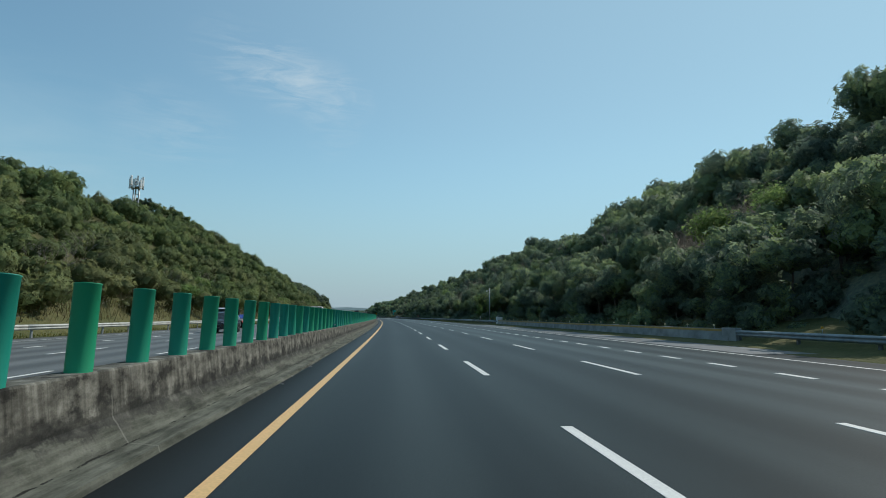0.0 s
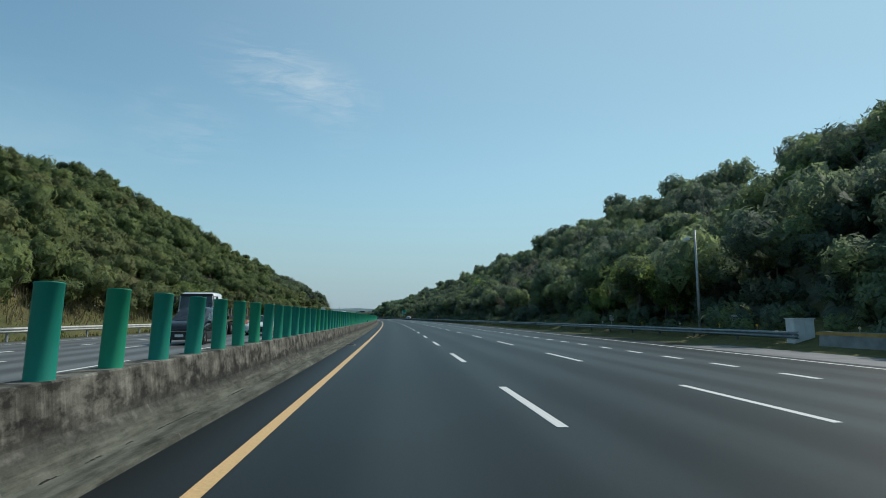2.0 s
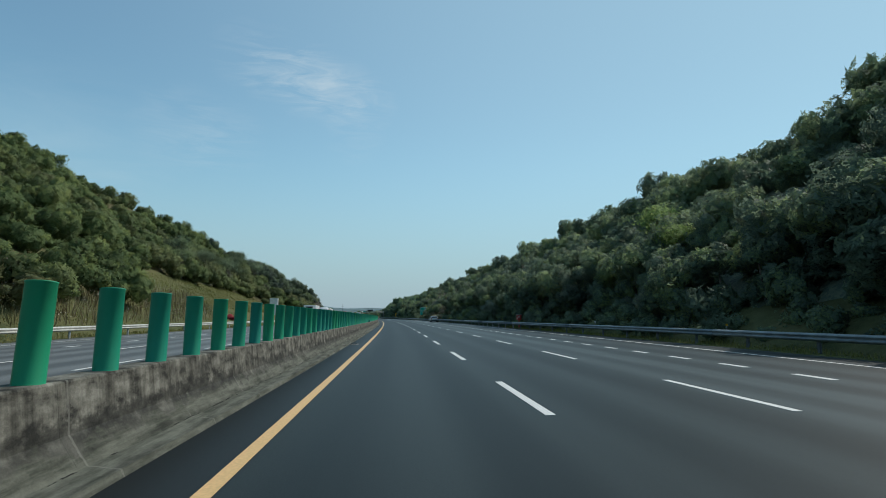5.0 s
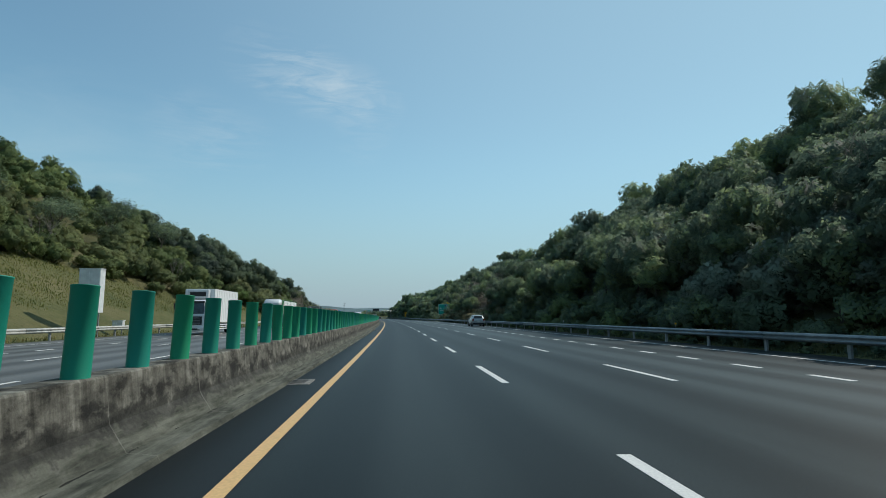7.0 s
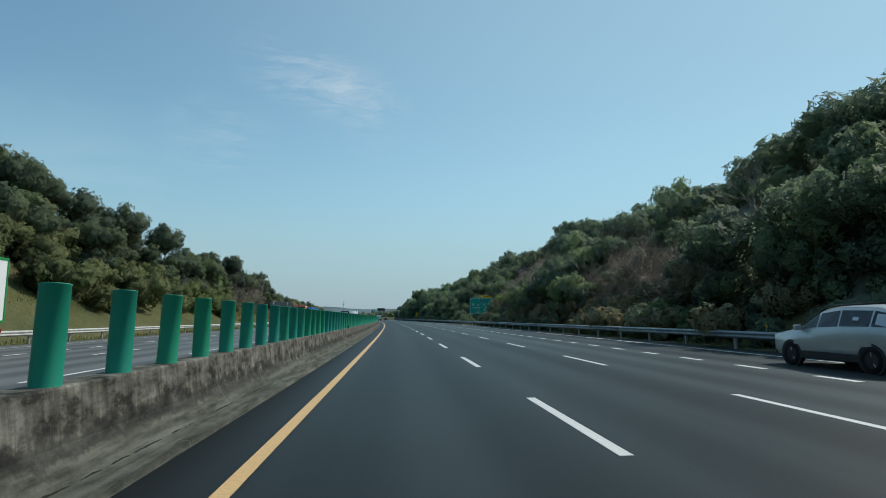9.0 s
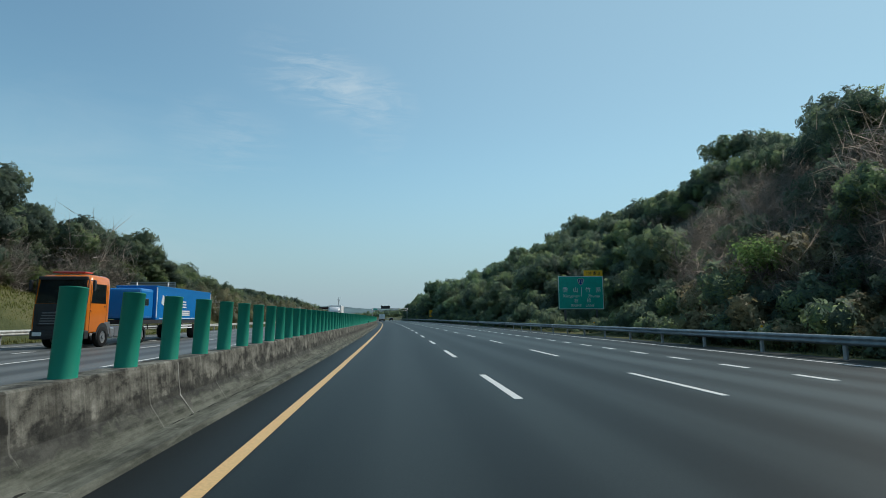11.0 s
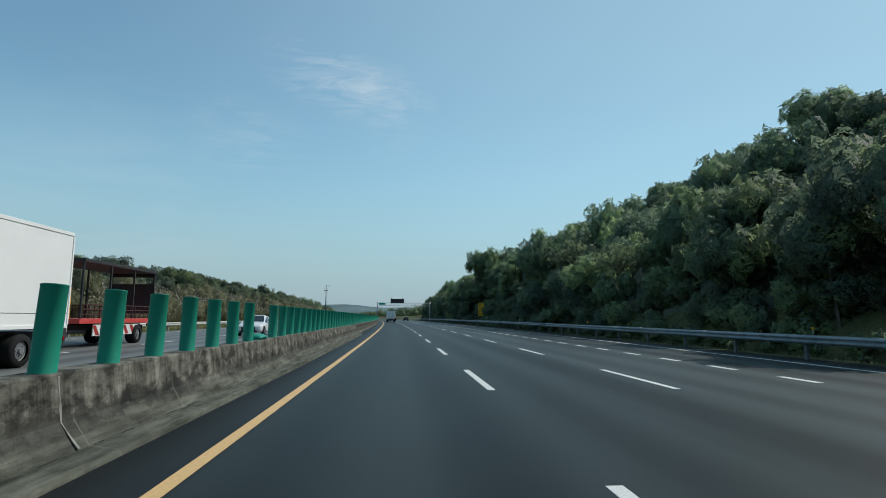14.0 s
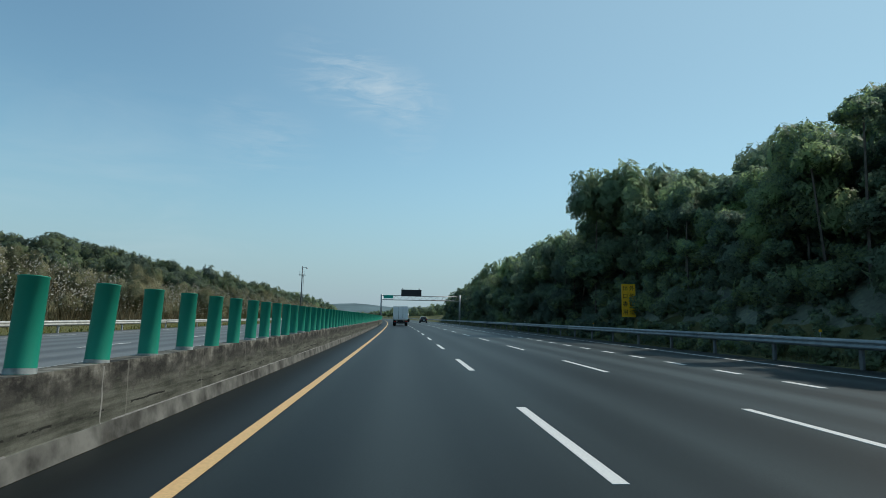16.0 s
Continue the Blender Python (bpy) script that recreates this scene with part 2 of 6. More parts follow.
def foliage(name, stops, through_light=0.25, spot=0.16, leaf=6.0, puffed=True, gaps=0.0):
    """Leaves: sprays, whole trees and stands of them shift in tone; puffed: shaded by the rounding of the spray that each leaf belongs to; gaps: how open a spray is."""
    mat, b = material(name, stops[1], 0.65)
    b.inputs["Specular IOR Level"].default_value = 0.12
    nodes, links = mat.node_tree.nodes, mat.node_tree.links
    geo = nodes.new("ShaderNodeNewGeometry")
    pos = geo.outputs["Position"]
    cell = node(mat, "ShaderNodeTexVoronoi", Scale=leaf)
    links.new(pos, cell.inputs["Vector"])
    tone = nodes.new("ShaderNodeSeparateColor")
    links.new(cell.outputs["Color"], tone.inputs[0])
    total = noise_of(mat, pos, spot, 4, 0.6)
    sources = [(tone.outputs[0], 0.26), (noise_of(mat, pos, 2.3, 4, 0.65), 0.3)]
    if puffed:
        lump = nodes.new("ShaderNodeAttribute")
        lump.attribute_name = "tone"
        sources[1] = (lump.outputs["Fac"], 0.36)
    for source, weight in sources:
        add = node(mat, "ShaderNodeMath")
        add.operation = "MULTIPLY_ADD"
        add.inputs[1].default_value = weight
        links.new(source, add.inputs[0])
        links.new(total, add.inputs[2])
        total = add.outputs[0]
    base = ramp(mat, total, ((0.5, stops[0]), (0.8, stops[1]), (1.0, stops[2])))
    base = mixed(mat, ramp(mat, noise_of(mat, pos, 0.05, 2, 0.5), ((0.48, (0, 0, 0)), (0.66, (0.6, 0.6, 0.6)))), base, stops[3])
    links.new(base, b.inputs["Base Color"])
    bump = node(mat, "ShaderNodeBump", Strength=0.5, Distance=0.1)
    links.new(tone.outputs[1], bump.inputs["Height"])
    if puffed:
        puff = nodes.new("ShaderNodeAttribute")
        puff.attribute_name = "puff"
        links.new(puff.outputs["Vector"], bump.inputs["Normal"])
    links.new(bump.outputs[0], b.inputs["Normal"])
    if through_light:
        tr, mx = nodes.new("ShaderNodeBsdfTranslucent"), nodes.new("ShaderNodeMixShader")
        mx.inputs[0].default_value = through_light
        links.new(base, tr.inputs[0])
        links.new(b.outputs[0], mx.inputs[1])
        links.new(tr.outputs[0], mx.inputs[2])
        links.new(mx.outputs[0], nodes["Material Output"].inputs[0])
    if gaps:
        hole, clear, mx = node(mat, "ShaderNodeMath"), nodes.new("ShaderNodeBsdfTransparent"), nodes.new("ShaderNodeMixShader")
        hole.operation = "GREATER_THAN"
        hole.inputs[1].default_value = 1.0 - gaps
        links.new(cell.outputs["Distance"], hole.inputs[0])
        links.new(hole.outputs[0], mx.inputs[0])
        links.new(nodes["Material Output"].inputs[0].links[0].from_socket, mx.inputs[1])
        links.new(clear.outputs[0], mx.inputs[2])
        links.new(mx.outputs[0], nodes["Material Output"].inputs[0])
    return mat


M_ROAD = asphalt("asphalt_dark", (0.0092, 0.0122, 0.0128), (0.02, 0.0258, 0.0265), lanes=((-3.6, 1.25), (-0.4, 1.3), (0.5, 1.8), (3.4, 1.85), (4.1, 3.5), (7.1, 3.5), (7.9, 3.0), (10.6, 2.9), (11.4, 2.2)))
M_ROAD_EDGE = asphalt("asphalt_black", (0.011, 0.0135, 0.0145), (0.021, 0.0245, 0.0255))
M_ROAD_FAR = asphalt("asphalt_grey", (0.1, 0.106, 0.103), (0.152, 0.157, 0.153))
M_WHITE = plain("road_paint_white", (0.7, 0.7, 0.66), 0.6, 0, 0.16, 45)
M_YELLOW = plain("road_paint_yellow", (0.72, 0.46, 0.2), 0.6, 0, 0.18, 30)
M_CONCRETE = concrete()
M_FOOT = plain("pale_concrete_foot", (0.2, 0.2, 0.178), 0.85, 0, 0.75, 2.2)
M_GREEN = plain("post_green", (0.0, 0.265, 0.175), 0.5, 0, 0.12, 5)
g_nodes, g_links = M_GREEN.node_tree.nodes, M_GREEN.node_tree.links
g_b = g_nodes["Principled BSDF"]
g_info = g_nodes.new("ShaderNodeObjectInfo")
g_links.new(mixed(M_GREEN, 0.85, g_b.inputs["Base Color"].links[0].from_socket, ramp(M_GREEN, g_info.outputs["Random"], ((0.2, (0.0, 0.25, 0.185)), (0.6, (0.0, 0.275, 0.155)), (0.95, (0.003, 0.3, 0.135))))), g_b.inputs["Base Color"])
bumped(M_GREEN, g_b, noise_of(M_GREEN, coords(M_GREEN, "Object", (6, 6, 40)), 6, 5, 0.7), 0.35, 0.004)
g_b.inputs["Roughness"].default_value = 0.6
M_STEEL = plain("galvanised_steel", (0.42, 0.44, 0.45), 0.5, 0.55, 0.25, 4)
M_STEEL_DARK = plain("weathered_steel", (0.16, 0.17, 0.18), 0.6, 0.4, 0.3, 4)
GREENS = ((0.07, 0.105, 0.085), (0.145, 0.2, 0.14), (0.25, 0.325, 0.14), (0.165, 0.22, 0.13))
OLIVES = ((0.05, 0.078, 0.032), (0.1, 0.145, 0.055), (0.185, 0.235, 0.085), (0.165, 0.165, 0.08))
LEAF = foliage("leaves", tuple(tuple(c * 1.06 for c in g) for g in GREENS), 0.5, leaf=10.0, gaps=0.4)
LEAF_OLIVE = foliage("olive_leaves", OLIVES, 0.3, leaf=10.0, gaps=0.4)
LEAF_DARK = foliage("dark_leaves", tuple(tuple(c * 1.12 for c in g) for g in GREENS), 0.5, leaf=10.0, gaps=0.4)
LEAF_DEEP = foliage("deep_green_leaves", tuple(tuple(c * 0.62 for c in g) for g in GREENS), 0.35, leaf=10.0, gaps=0.4)
# a fresher green, also lightened to lift the shade on the tall roadside stand
LEAF_FRESH_LIFTED = foliage("fresh_lifted_leaves", tuple((r * 1.25, g * 1.32, b * 1.3) for r, g, b in GREENS), 0.5, leaf=10.0, gaps=0.4)
LEAF_BROWN = foliage("thicket_leaves", ((0.09, 0.082, 0.045), (0.18, 0.165, 0.09), (0.32, 0.29, 0.17), (0.15, 0.155, 0.07)), leaf=10.0, gaps=0.4)
LEAF_REED = foliage("reed_leaves", ((0.06, 0.065, 0.036), (0.13, 0.138, 0.075), (0.26, 0.25, 0.15), (0.11, 0.13, 0.06)), 0.3, leaf=14.0, gaps=0.5)
LEAF_LIGHT = foliage("young_leaves", ((0.11, 0.19, 0.065), (0.19, 0.3, 0.1), (0.3, 0.4, 0.14), (0.23, 0.32, 0.1)), 0.5, leaf=10.0, gaps=0.4)
LEAF_PALE = foliage("grey_green_leaves", ((0.12, 0.17, 0.13), (0.2, 0.26, 0.2), (0.3, 0.36, 0.28), (0.22, 0.27, 0.2)), 0.3, leaf=10.0, gaps=0.4)
LEAF_DRY = foliage("dry_stalks", ((0.1, 0.085, 0.05), (0.19, 0.16, 0.09), (0.3, 0.27, 0.18), (0.12, 0.13, 0.05)), 0.3, 0.5, puffed=False)
TUFT = foliage("seed_heads", ((0.35, 0.32, 0.25), (0.5, 0.47, 0.38), (0.6, 0.57, 0.48), (0.4, 0.37, 0.28)), 0.4, 0.5, puffed=False)
GRASS = foliage("grass_blades", ((0.1, 0.125, 0.03), (0.2, 0.21, 0.06), (0.32, 0.28, 0.11), (0.26, 0.22, 0.1)), 0.3, 0.35, puffed=False)
# grass blades again, darkened to paint in the shade beside the rail
GRASS_SHADE_TONE = foliage("shade_toned_grass", ((0.05, 0.075, 0.045), (0.1, 0.13, 0.08), (0.18, 0.2, 0.11), (0.13, 0.14, 0.09)), 0.3, 0.35, puffed=False)
M_TWIGS = foliage("bare_brush", ((0.22, 0.195, 0.17), (0.34, 0.305, 0.265), (0.46, 0.41, 0.36), (0.28, 0.26, 0.21)), 0.2, 0.3, leaf=5.0)
M_BARK = plain("bark", (0.16, 0.135, 0.11), 0.9, 0, 0.5, 3)
# leaf litter, with some of the shade under the crowns put into its colour
M_SLOPE = foliage("shade_toned_litter", ((0.06, 0.078, 0.062), (0.13, 0.155, 0.115), (0.21, 0.23, 0.15), (0.16, 0.16, 0.115)), 0.0, 0.4, 7.0, False)
M_SLOPE_OLIVE = foliage("olive_litter", ((0.045, 0.048, 0.018), (0.085, 0.085, 0.034), (0.15, 0.135, 0.06), (0.11, 0.09, 0.05)), 0.0, 0.4, 7.0, False)


# ---- mesh helpers ----
def mesh(name, verts, faces, mats, uv=None, slots=None, smooth=False):
    me = bpy.data.meshes.new(name)
    me.from_pydata([tuple(v) for v in verts], [], faces)
    for m in mats if isinstance(mats, (list, tuple)) else [mats]:
        me.materials.append(m)
    if slots is not None:
        me.polygons.foreach_set("material_index", slots)
    if smooth:
        me.polygons.foreach_set("use_smooth", [True] * len(me.polygons))
    if uv is not None:
        layer = me.uv_layers.new(name="UVMap")
        loops = np.zeros(len(me.loops), dtype=np.int32)
        me.loops.foreach_get("vertex_index", loops)
        layer.data.foreach_set("uv", np.asarray(uv, dtype=np.float32)[loops].ravel())
    me.update()
    return me


def tri_mesh(name, verts, mat, slots=None, puff=None, tone=None):
    """A mesh of loose triangles from an (n, 3, 3) array; slots: material per triangle; puff, tone: rounding and tint of the spray."""
    n = len(verts)
    me = bpy.data.meshes.new(name)
    me.vertices.add(n * 3)
    me.vertices.foreach_set("co", np.ascontiguousarray(verts, dtype=np.float32).ravel())
    me.loops.add(n * 3)
    me.loops.foreach_set("vertex_index", np.arange(n * 3, dtype=np.int32))
    me.polygons.add(n)
    me.polygons.foreach_set("loop_start", np.arange(0, n * 3, 3, dtype=np.int32))
    me.polygons.foreach_set("loop_total", np.full(n, 3, dtype=np.int32))
    for m in mat if isinstance(mat, (list, tuple)) else [mat]:
        me.materials.append(m)
    if slots is not None:
        me.polygons.foreach_set("material_index", slots)
    me.update(calc_edges=True)
    if puff is not None:
        layer = me.attributes.new("puff", "FLOAT_VECTOR", "POINT")
        layer.data.foreach_set("vector", np.ascontiguousarray(puff, dtype=np.float32).ravel())
        layer = me.attributes.new("tone", "FLOAT", "POINT")
        layer.data.foreach_set("value", np.repeat(np.asarray(tone, dtype=np.float32), 3))
    return me


def part(name, bm, mat, parent, label=""):
    me = bm if isinstance(bm, bpy.types.Mesh) else bpy.data.meshes.new(name)
    if not isinstance(bm, bpy.types.Mesh):
        bm.to_mesh(me)
        bm.free()
        if mat:
            me.materials.append(mat)
    ob = new(name, me)
    ob.parent = parent
    if label:
        ob["label"] = label
    return ob


def strip(name, profile, s0, s1, step, mat, closed=False, x_of=None):
    """Extrudes a profile of (x, z) along the road. UV: metres along, metres round the profile."""
    ss = np.arange(s0, s1 + step * 0.5, step)
    pr = np.array(profile, dtype=float)
    lens = np.concatenate([[0], np.cumsum(np.hypot(*np.diff(pr, axis=0).T))])
    verts, uv, faces, n = [], [], [], len(pr)
    for s in ss:
        dx = x_of(s) if x_of else 0.0
        for (x, z), l in zip(pr, lens):
            verts.append(rp(s, x + dx, z))
            uv.append((s, l))
    for i in range(len(ss) - 1):
        for j in range(n - 1):
            a = i * n + j
            faces.append((a, a + 1, a + n + 1, a + n))
    if closed:
        faces += [tuple(range(n)), tuple(range(len(verts) - 1, len(verts) - n - 1, -1))]
    return mesh(name, verts, faces, mat, uv)


def band(name, x0, x1, s0, s1, step, z, mat):
    """A flat strip of road surface. UV: metres along, metres across."""
    ss = np.linspace(s0, s1, max(2, int((s1 - s0) / step) + 1))
    xs = np.linspace(x0, x1, max(2, int(abs(x1 - x0) / 1.5) + 1))
    verts = [rp(s, x, z) for s in ss for x in xs]
    uv = [(s, x) for s in ss for x in xs]
    n = len(xs)
    faces = [(i * n + j, i * n + j + 1, (i + 1) * n + j + 1, (i + 1) * n + j) for i in range(len(ss) - 1) for j in range(n - 1)]
    return mesh(name, verts, faces, mat, uv)


# ---- terrain ----
def curve_of(*pairs):
    xs, ys = [p[0] for p in pairs], [p[1] for p in pairs]
    return lambda s: np.interp(s, xs, ys)


FOOT_R = curve_of((-200, 17.5), (0, 17.5), (110, 17.0), (200, 15.0), (240, 14.0), (398, 14.5), (410, 18.5), (416, 21.5), (424, 22.0), (431, 18.0), (445, 14.5), (560, 14.0), (700, 16), (900, 24))
RISE_R = curve_of((-200, 0.76), (110, 0.74), (250, 0.74), (300, 0.84), (398, 0.72), (412, 0.95), (426, 0.96), (434, 0.8), (446, 0.7), (480, 0.72), (500, 0.78), (518, 0.82), (538, 0.7), (558, 0.76), (580, 1.0), (640, 1.0), (900, 0.5))
RIDGE_R = curve_of((-200, 20.5), (0, 20.5), (30, 20.3), (45, 19.6), (60, 17.4), (75, 19.7), (90, 17.9), (105, 16.3), (120, 11.5), (135, 17.5), (150, 17.3), (165, 17.9), (180, 20.9), (195, 19.8), (210, 17.2), (225, 14.3), (240, 17.9), (255, 20.3), (270, 17.5), (285, 15.8), (300, 15.4), (315, 16.5), (330, 15.2), (345, 9.9), (360, 12.4), (380, 11.8), (400, 14.7), (415, 15.6), (430, 21.2), (445, 16.0), (460, 18.3), (475, 13.8), (490, 17.6), (505, 13.2), (520, 13.2), (535, 13), (550, 12.6), (565, 11), (580, 11), (595, 9.5), (610, 9), (630, 10), (650, 9), (675, 6), (700, 4), (720, 4), (760, 3), (900, 2.5))
FOOT_L = curve_of((-200, 25.5), (200, 25), (300, 26), (450, 25), (900, 27))
RISE_L = curve_of((-200, 0.66), (200, 0.7), (255, 0.64), (300, 0.63), (335, 0.72), (370, 0.72), (400, 0.62), (430, 0.5), (450, 0.4), (480, 0.38), (515, 0.24), (560, 0.2), (600, 0.26), (700, 0.28), (900, 0.25))
RIDGE_L = curve_of((-200, 18), (0, 17.2), (30, 17.1), (60, 14.9), (75, 19), (90, 19.7), (110, 17.9), (130, 20.3), (150, 23.1), (175, 24.8), (195, 30), (210, 33.3), (225, 34.9), (240, 42.8), (255, 46), (270, 48.9), (285, 39.2), (300, 30), (315, 29.8), (330, 25), (345, 14.9), (360, 11.5), (375, 6.8), (390, 3.5), (405, 6.5), (420, 3.4), (435, 7.1), (450, 20), (465, 21.1), (480, 18.5), (495, 18.8), (510, 18.9), (540, 12.9), (570, 11.7), (600, 3.3), (625, 9.5), (650, 8.6), (700, 13.1), (750, 10.5), (900, 8.5))


def eased(rise, d, top):
    """Rises evenly, then rounds off at the ridge."""
    k = 4.0
    lin = rise * d
    return np.minimum(lin, top) - np.maximum(k - np.abs(lin - top), 0) ** 2 / (4 * k) * (d > 0) * np.clip(lin / k, 0, 1)


def height(s, x):
    s, x = np.asarray(s, float), np.asarray(x, float)
    dr, dl = np.maximum(x - FOOT_R(s), 0), np.maximum(-x - FOOT_L(s), 0)
    far = 1 - np.clip((np.abs(x) - 260) / 400, 0, 1)
    zr = eased(RISE_R(s), dr, RIDGE_R(s))
    zl = eased(RISE_L(s), dl, RIDGE_L(s))
    lumps = 1.3 * np.sin(s * 0.071 + x * 0.05) * np.sin(x * 0.09 - s * 0.023) * np.clip((dr + dl) / 25, 0, 1)
    knoll = 20 * np.exp(-((s - 800) / 60) ** 2 - ((x + 195) / 55) ** 2)
    return (zr + zl + lumps + knoll) * far - 0.14 * ((x > -23.2) & (x < 12.6))


M_EARTH, eb = material("verge_earth", (0.12, 0.1, 0.06), 0.95)
ev = coords(M_EARTH)
M_EARTH.node_tree.links.new(mixed(M_EARTH, 0.5, ramp(M_EARTH, noise_of(M_EARTH, ev, 0.12, 6, 0.65), ((0.35, (0.05, 0.07, 0.022)), (0.5, (0.115, 0.12, 0.042)), (0.68, (0.2, 0.17, 0.08)))),
                            ramp(M_EARTH, noise_of(M_EARTH, ev, 2.2, 5, 0.7), ((0.3, (0.045, 0.055, 0.025)), (0.7, (0.15, 0.14, 0.065))))), eb.inputs["Base Color"])
bumped(M_EARTH, eb, noise_of(M_EARTH, ev, 3.0, 6, 0.7), 0.8, 0.15)

gs = np.concatenate([[-3500, -1500, -600, -300], np.arange(-150, 960, 10), [1000, 1100, 1250, 1500, 1900, 2500, 3300, 4300]])
gx = np.concatenate([[-3300, -1500, -700, -400, -260, -200], np.arange(-150, -24, 5), [-23.2, -23.0, -5.0, 0, 6.0, 12.4, 12.6], np.arange(14, 150, 5), [160, 200, 260, 400, 700, 1500, 3300]])
GS, GX = np.meshgrid(gs, gx, indexing="ij")
g_pts = rp_np(np.stack([GS, GX, height(GS, GX)], axis=-1)).reshape(-1, 3)
n = len(gx)
ground = new("ground", mesh("ground", g_pts, [(i * n + j, i * n + j + 1, (i + 1) * n + j + 1, (i + 1) * n + j) for i in range(len(gs) - 1) for j in range(n - 1)], M_EARTH, smooth=True))
tagged(ground, "dry earth and grass rising to wooded slopes", "ground", kind="structure")

# ---- carriageways ----
road = new("road", band("road", -4.9, 12.5, -120, 2600, 20, 0.0, M_ROAD))
tagged(road, "dark grey asphalt motorway lanes with painted lines", "road", kind="structure")
part("road_margin", band("road_margin", -4.6, -3.66, -120, 1500, 20, 0.004, M_ROAD_EDGE), None, road, "blacker asphalt strip along the barrier")
road_b = new("road_opposite", band("road_opposite", -5.7, -23.1, -120, 2600, 20, 0.0, M_ROAD_FAR))
tagged(road_b, "pale grey asphalt of the opposite carriageway", "road", kind="structure")


def dash_mesh(length, width, mat):
    bm = bmesh.new()
    bmesh.ops.create_cube(bm, size=1, matrix=Matrix.Translation((0, length / 2, 0.0)) @ Matrix.Diagonal((width, length, 0.012, 1)))
    me = bpy.data.meshes.new("dash")
    bm.to_mesh(me)
    bm.free()
    me.materials.append(mat)
    return me


D_LONG, D_SHORT, D_FAR = dash_mesh(4.0, 0.15, M_WHITE), dash_mesh(1.25, 0.2, M_WHITE), dash_mesh(4.0, 0.12, M_WHITE)
DASH0 = 2.96 - 10


def dashes(name, me, parent, x, s0, s1, step, count):
    s, k = s0, 0
    while s < s1 and k < count:
        ob = part(name, me, None, parent)
        ob.matrix_basis = rpose(s, x, 0.0)
        s, k = s + step, k + 1


dashes("lane_dash", D_LONG, road, 0.0, DASH0, 900, 10, 75)
dashes("lane_dash", D_LONG, road, 3.65, DASH0, 900, 10, 75)
dashes("short_dash", D_SHORT, road, 7.3, 11.92 - 5 * 2.9945, 330, 2.9945, 116)
dashes("short_dash", D_SHORT, road, 7.3, 377.83 - 15 * 3.0, 900, 3.0, 115)
for x in (-10.45, -14.1):
    dashes("lane_dash", D_FAR, road_b, x, -9.6, 900, 10, 75)
dashes("short_dash", D_SHORT, road_b, -17.35, -6, 700, 3.05, 150)
part("edge_line", band("edge_line", -3.69, -3.53, -120, 1500, 10, 0.006, M_YELLOW), None, road, "worn yellow edge line")
part("edge_line", band("edge_line", 10.62, 10.78, -120, 1500, 10, 0.006, M_WHITE), None, road, "white edge line")
part("edge_line", band("edge_line", -6.75, -6.6, -120, 1500, 10, 0.006, M_YELLOW), None, road_b, "yellow edge line")
part("edge_line", band("edge_line", -21.2, -21.05, -120, 1500, 10, 0.006, M_WHITE), None, road_b, "white edge line")

# ---- median barrier ----
PROFILE = ((-4.45, 0.0), (-4.48, 0.07), (-4.76, 0.10), (-4.93, 0.36), (-4.985, 0.8), (-5.0, 0.82), (-5.3, 0.82), (-5.33, 0.8), (-5.39, 0.36), (-5.56, 0.09), (-5.7, 0.07), (-5.72, 0.0))
barrier = new("median_barrier", None)
tagged(barrier, "stained grey concrete median barrier with a sloped foot", "barrier", kind="structure")
SEG = 12.0
# the foot narrows towards the end of the stretch
PROFILE_B = ((-4.93, 0.0), (-4.935, 0.03), (-4.965, 0.2), (-4.985, 0.21), (-4.99, 0.45), (-4.998, 0.8), *PROFILE[5:])
s = 2.2 - 5 * SEG
while s < 560:
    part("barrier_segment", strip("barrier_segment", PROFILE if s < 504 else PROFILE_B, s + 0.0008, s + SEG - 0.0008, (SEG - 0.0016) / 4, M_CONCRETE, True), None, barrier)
    s += SEG
part("barrier_foot", strip("barrier_foot", ((-5.0, 0.0), (-4.922, 0.0), (-4.928, 0.03), (-4.957, 0.202), (-5.0, 0.206)), 504.5, 900, 4, M_FOOT, True), None, barrier, "pale washed concrete foot")
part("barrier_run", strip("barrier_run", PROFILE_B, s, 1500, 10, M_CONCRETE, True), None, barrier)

# ---- glare posts ----
def post_mesh():
    bm = bmesh.new()
    n, rings = 12, ((0.121, 0.0), (0.118, 0.014), (0.118, 0.836), (0.122, 0.84), (0.122, 0.85), (0.1, 0.852))
    prev = None
    for r, z in rings:
        ring = [bm.verts.new((r * math.cos(2 * math.pi * k / n), r * math.sin(2 * math.pi * k / n), z)) for k in range(n)]
        if prev:
            for k in range(n):
                bm.faces.new((prev[k], prev[(k + 1) % n], ring[(k + 1) % n], ring[k])).smooth = True
        prev = ring
    bm.faces.new(prev)
    me = bpy.data.meshes.new("glare_post")
    bm.to_mesh(me)
    bm.free()
    me.materials.append(M_GREEN)
    return me


POST = post_mesh()
POST_S, POST_GAP, POST_X = 5.59, 1.1917, -5.12
BROKEN = 395
COLLAR = bpy.data.meshes.new("collar")
bm = bmesh.new()
bmesh.ops.create_cone(bm, cap_ends=False, segments=14, radius1=0.123, radius2=0.1235, depth=0.05, matrix=Matrix.Translation((0, 0, 0.03)))
bm.to_mesh(COLLAR)
bm.free()
COLLAR.materials.append(plain("worn_collar", (0.42, 0.47, 0.46), 0.8, 0, 0.5, 9))
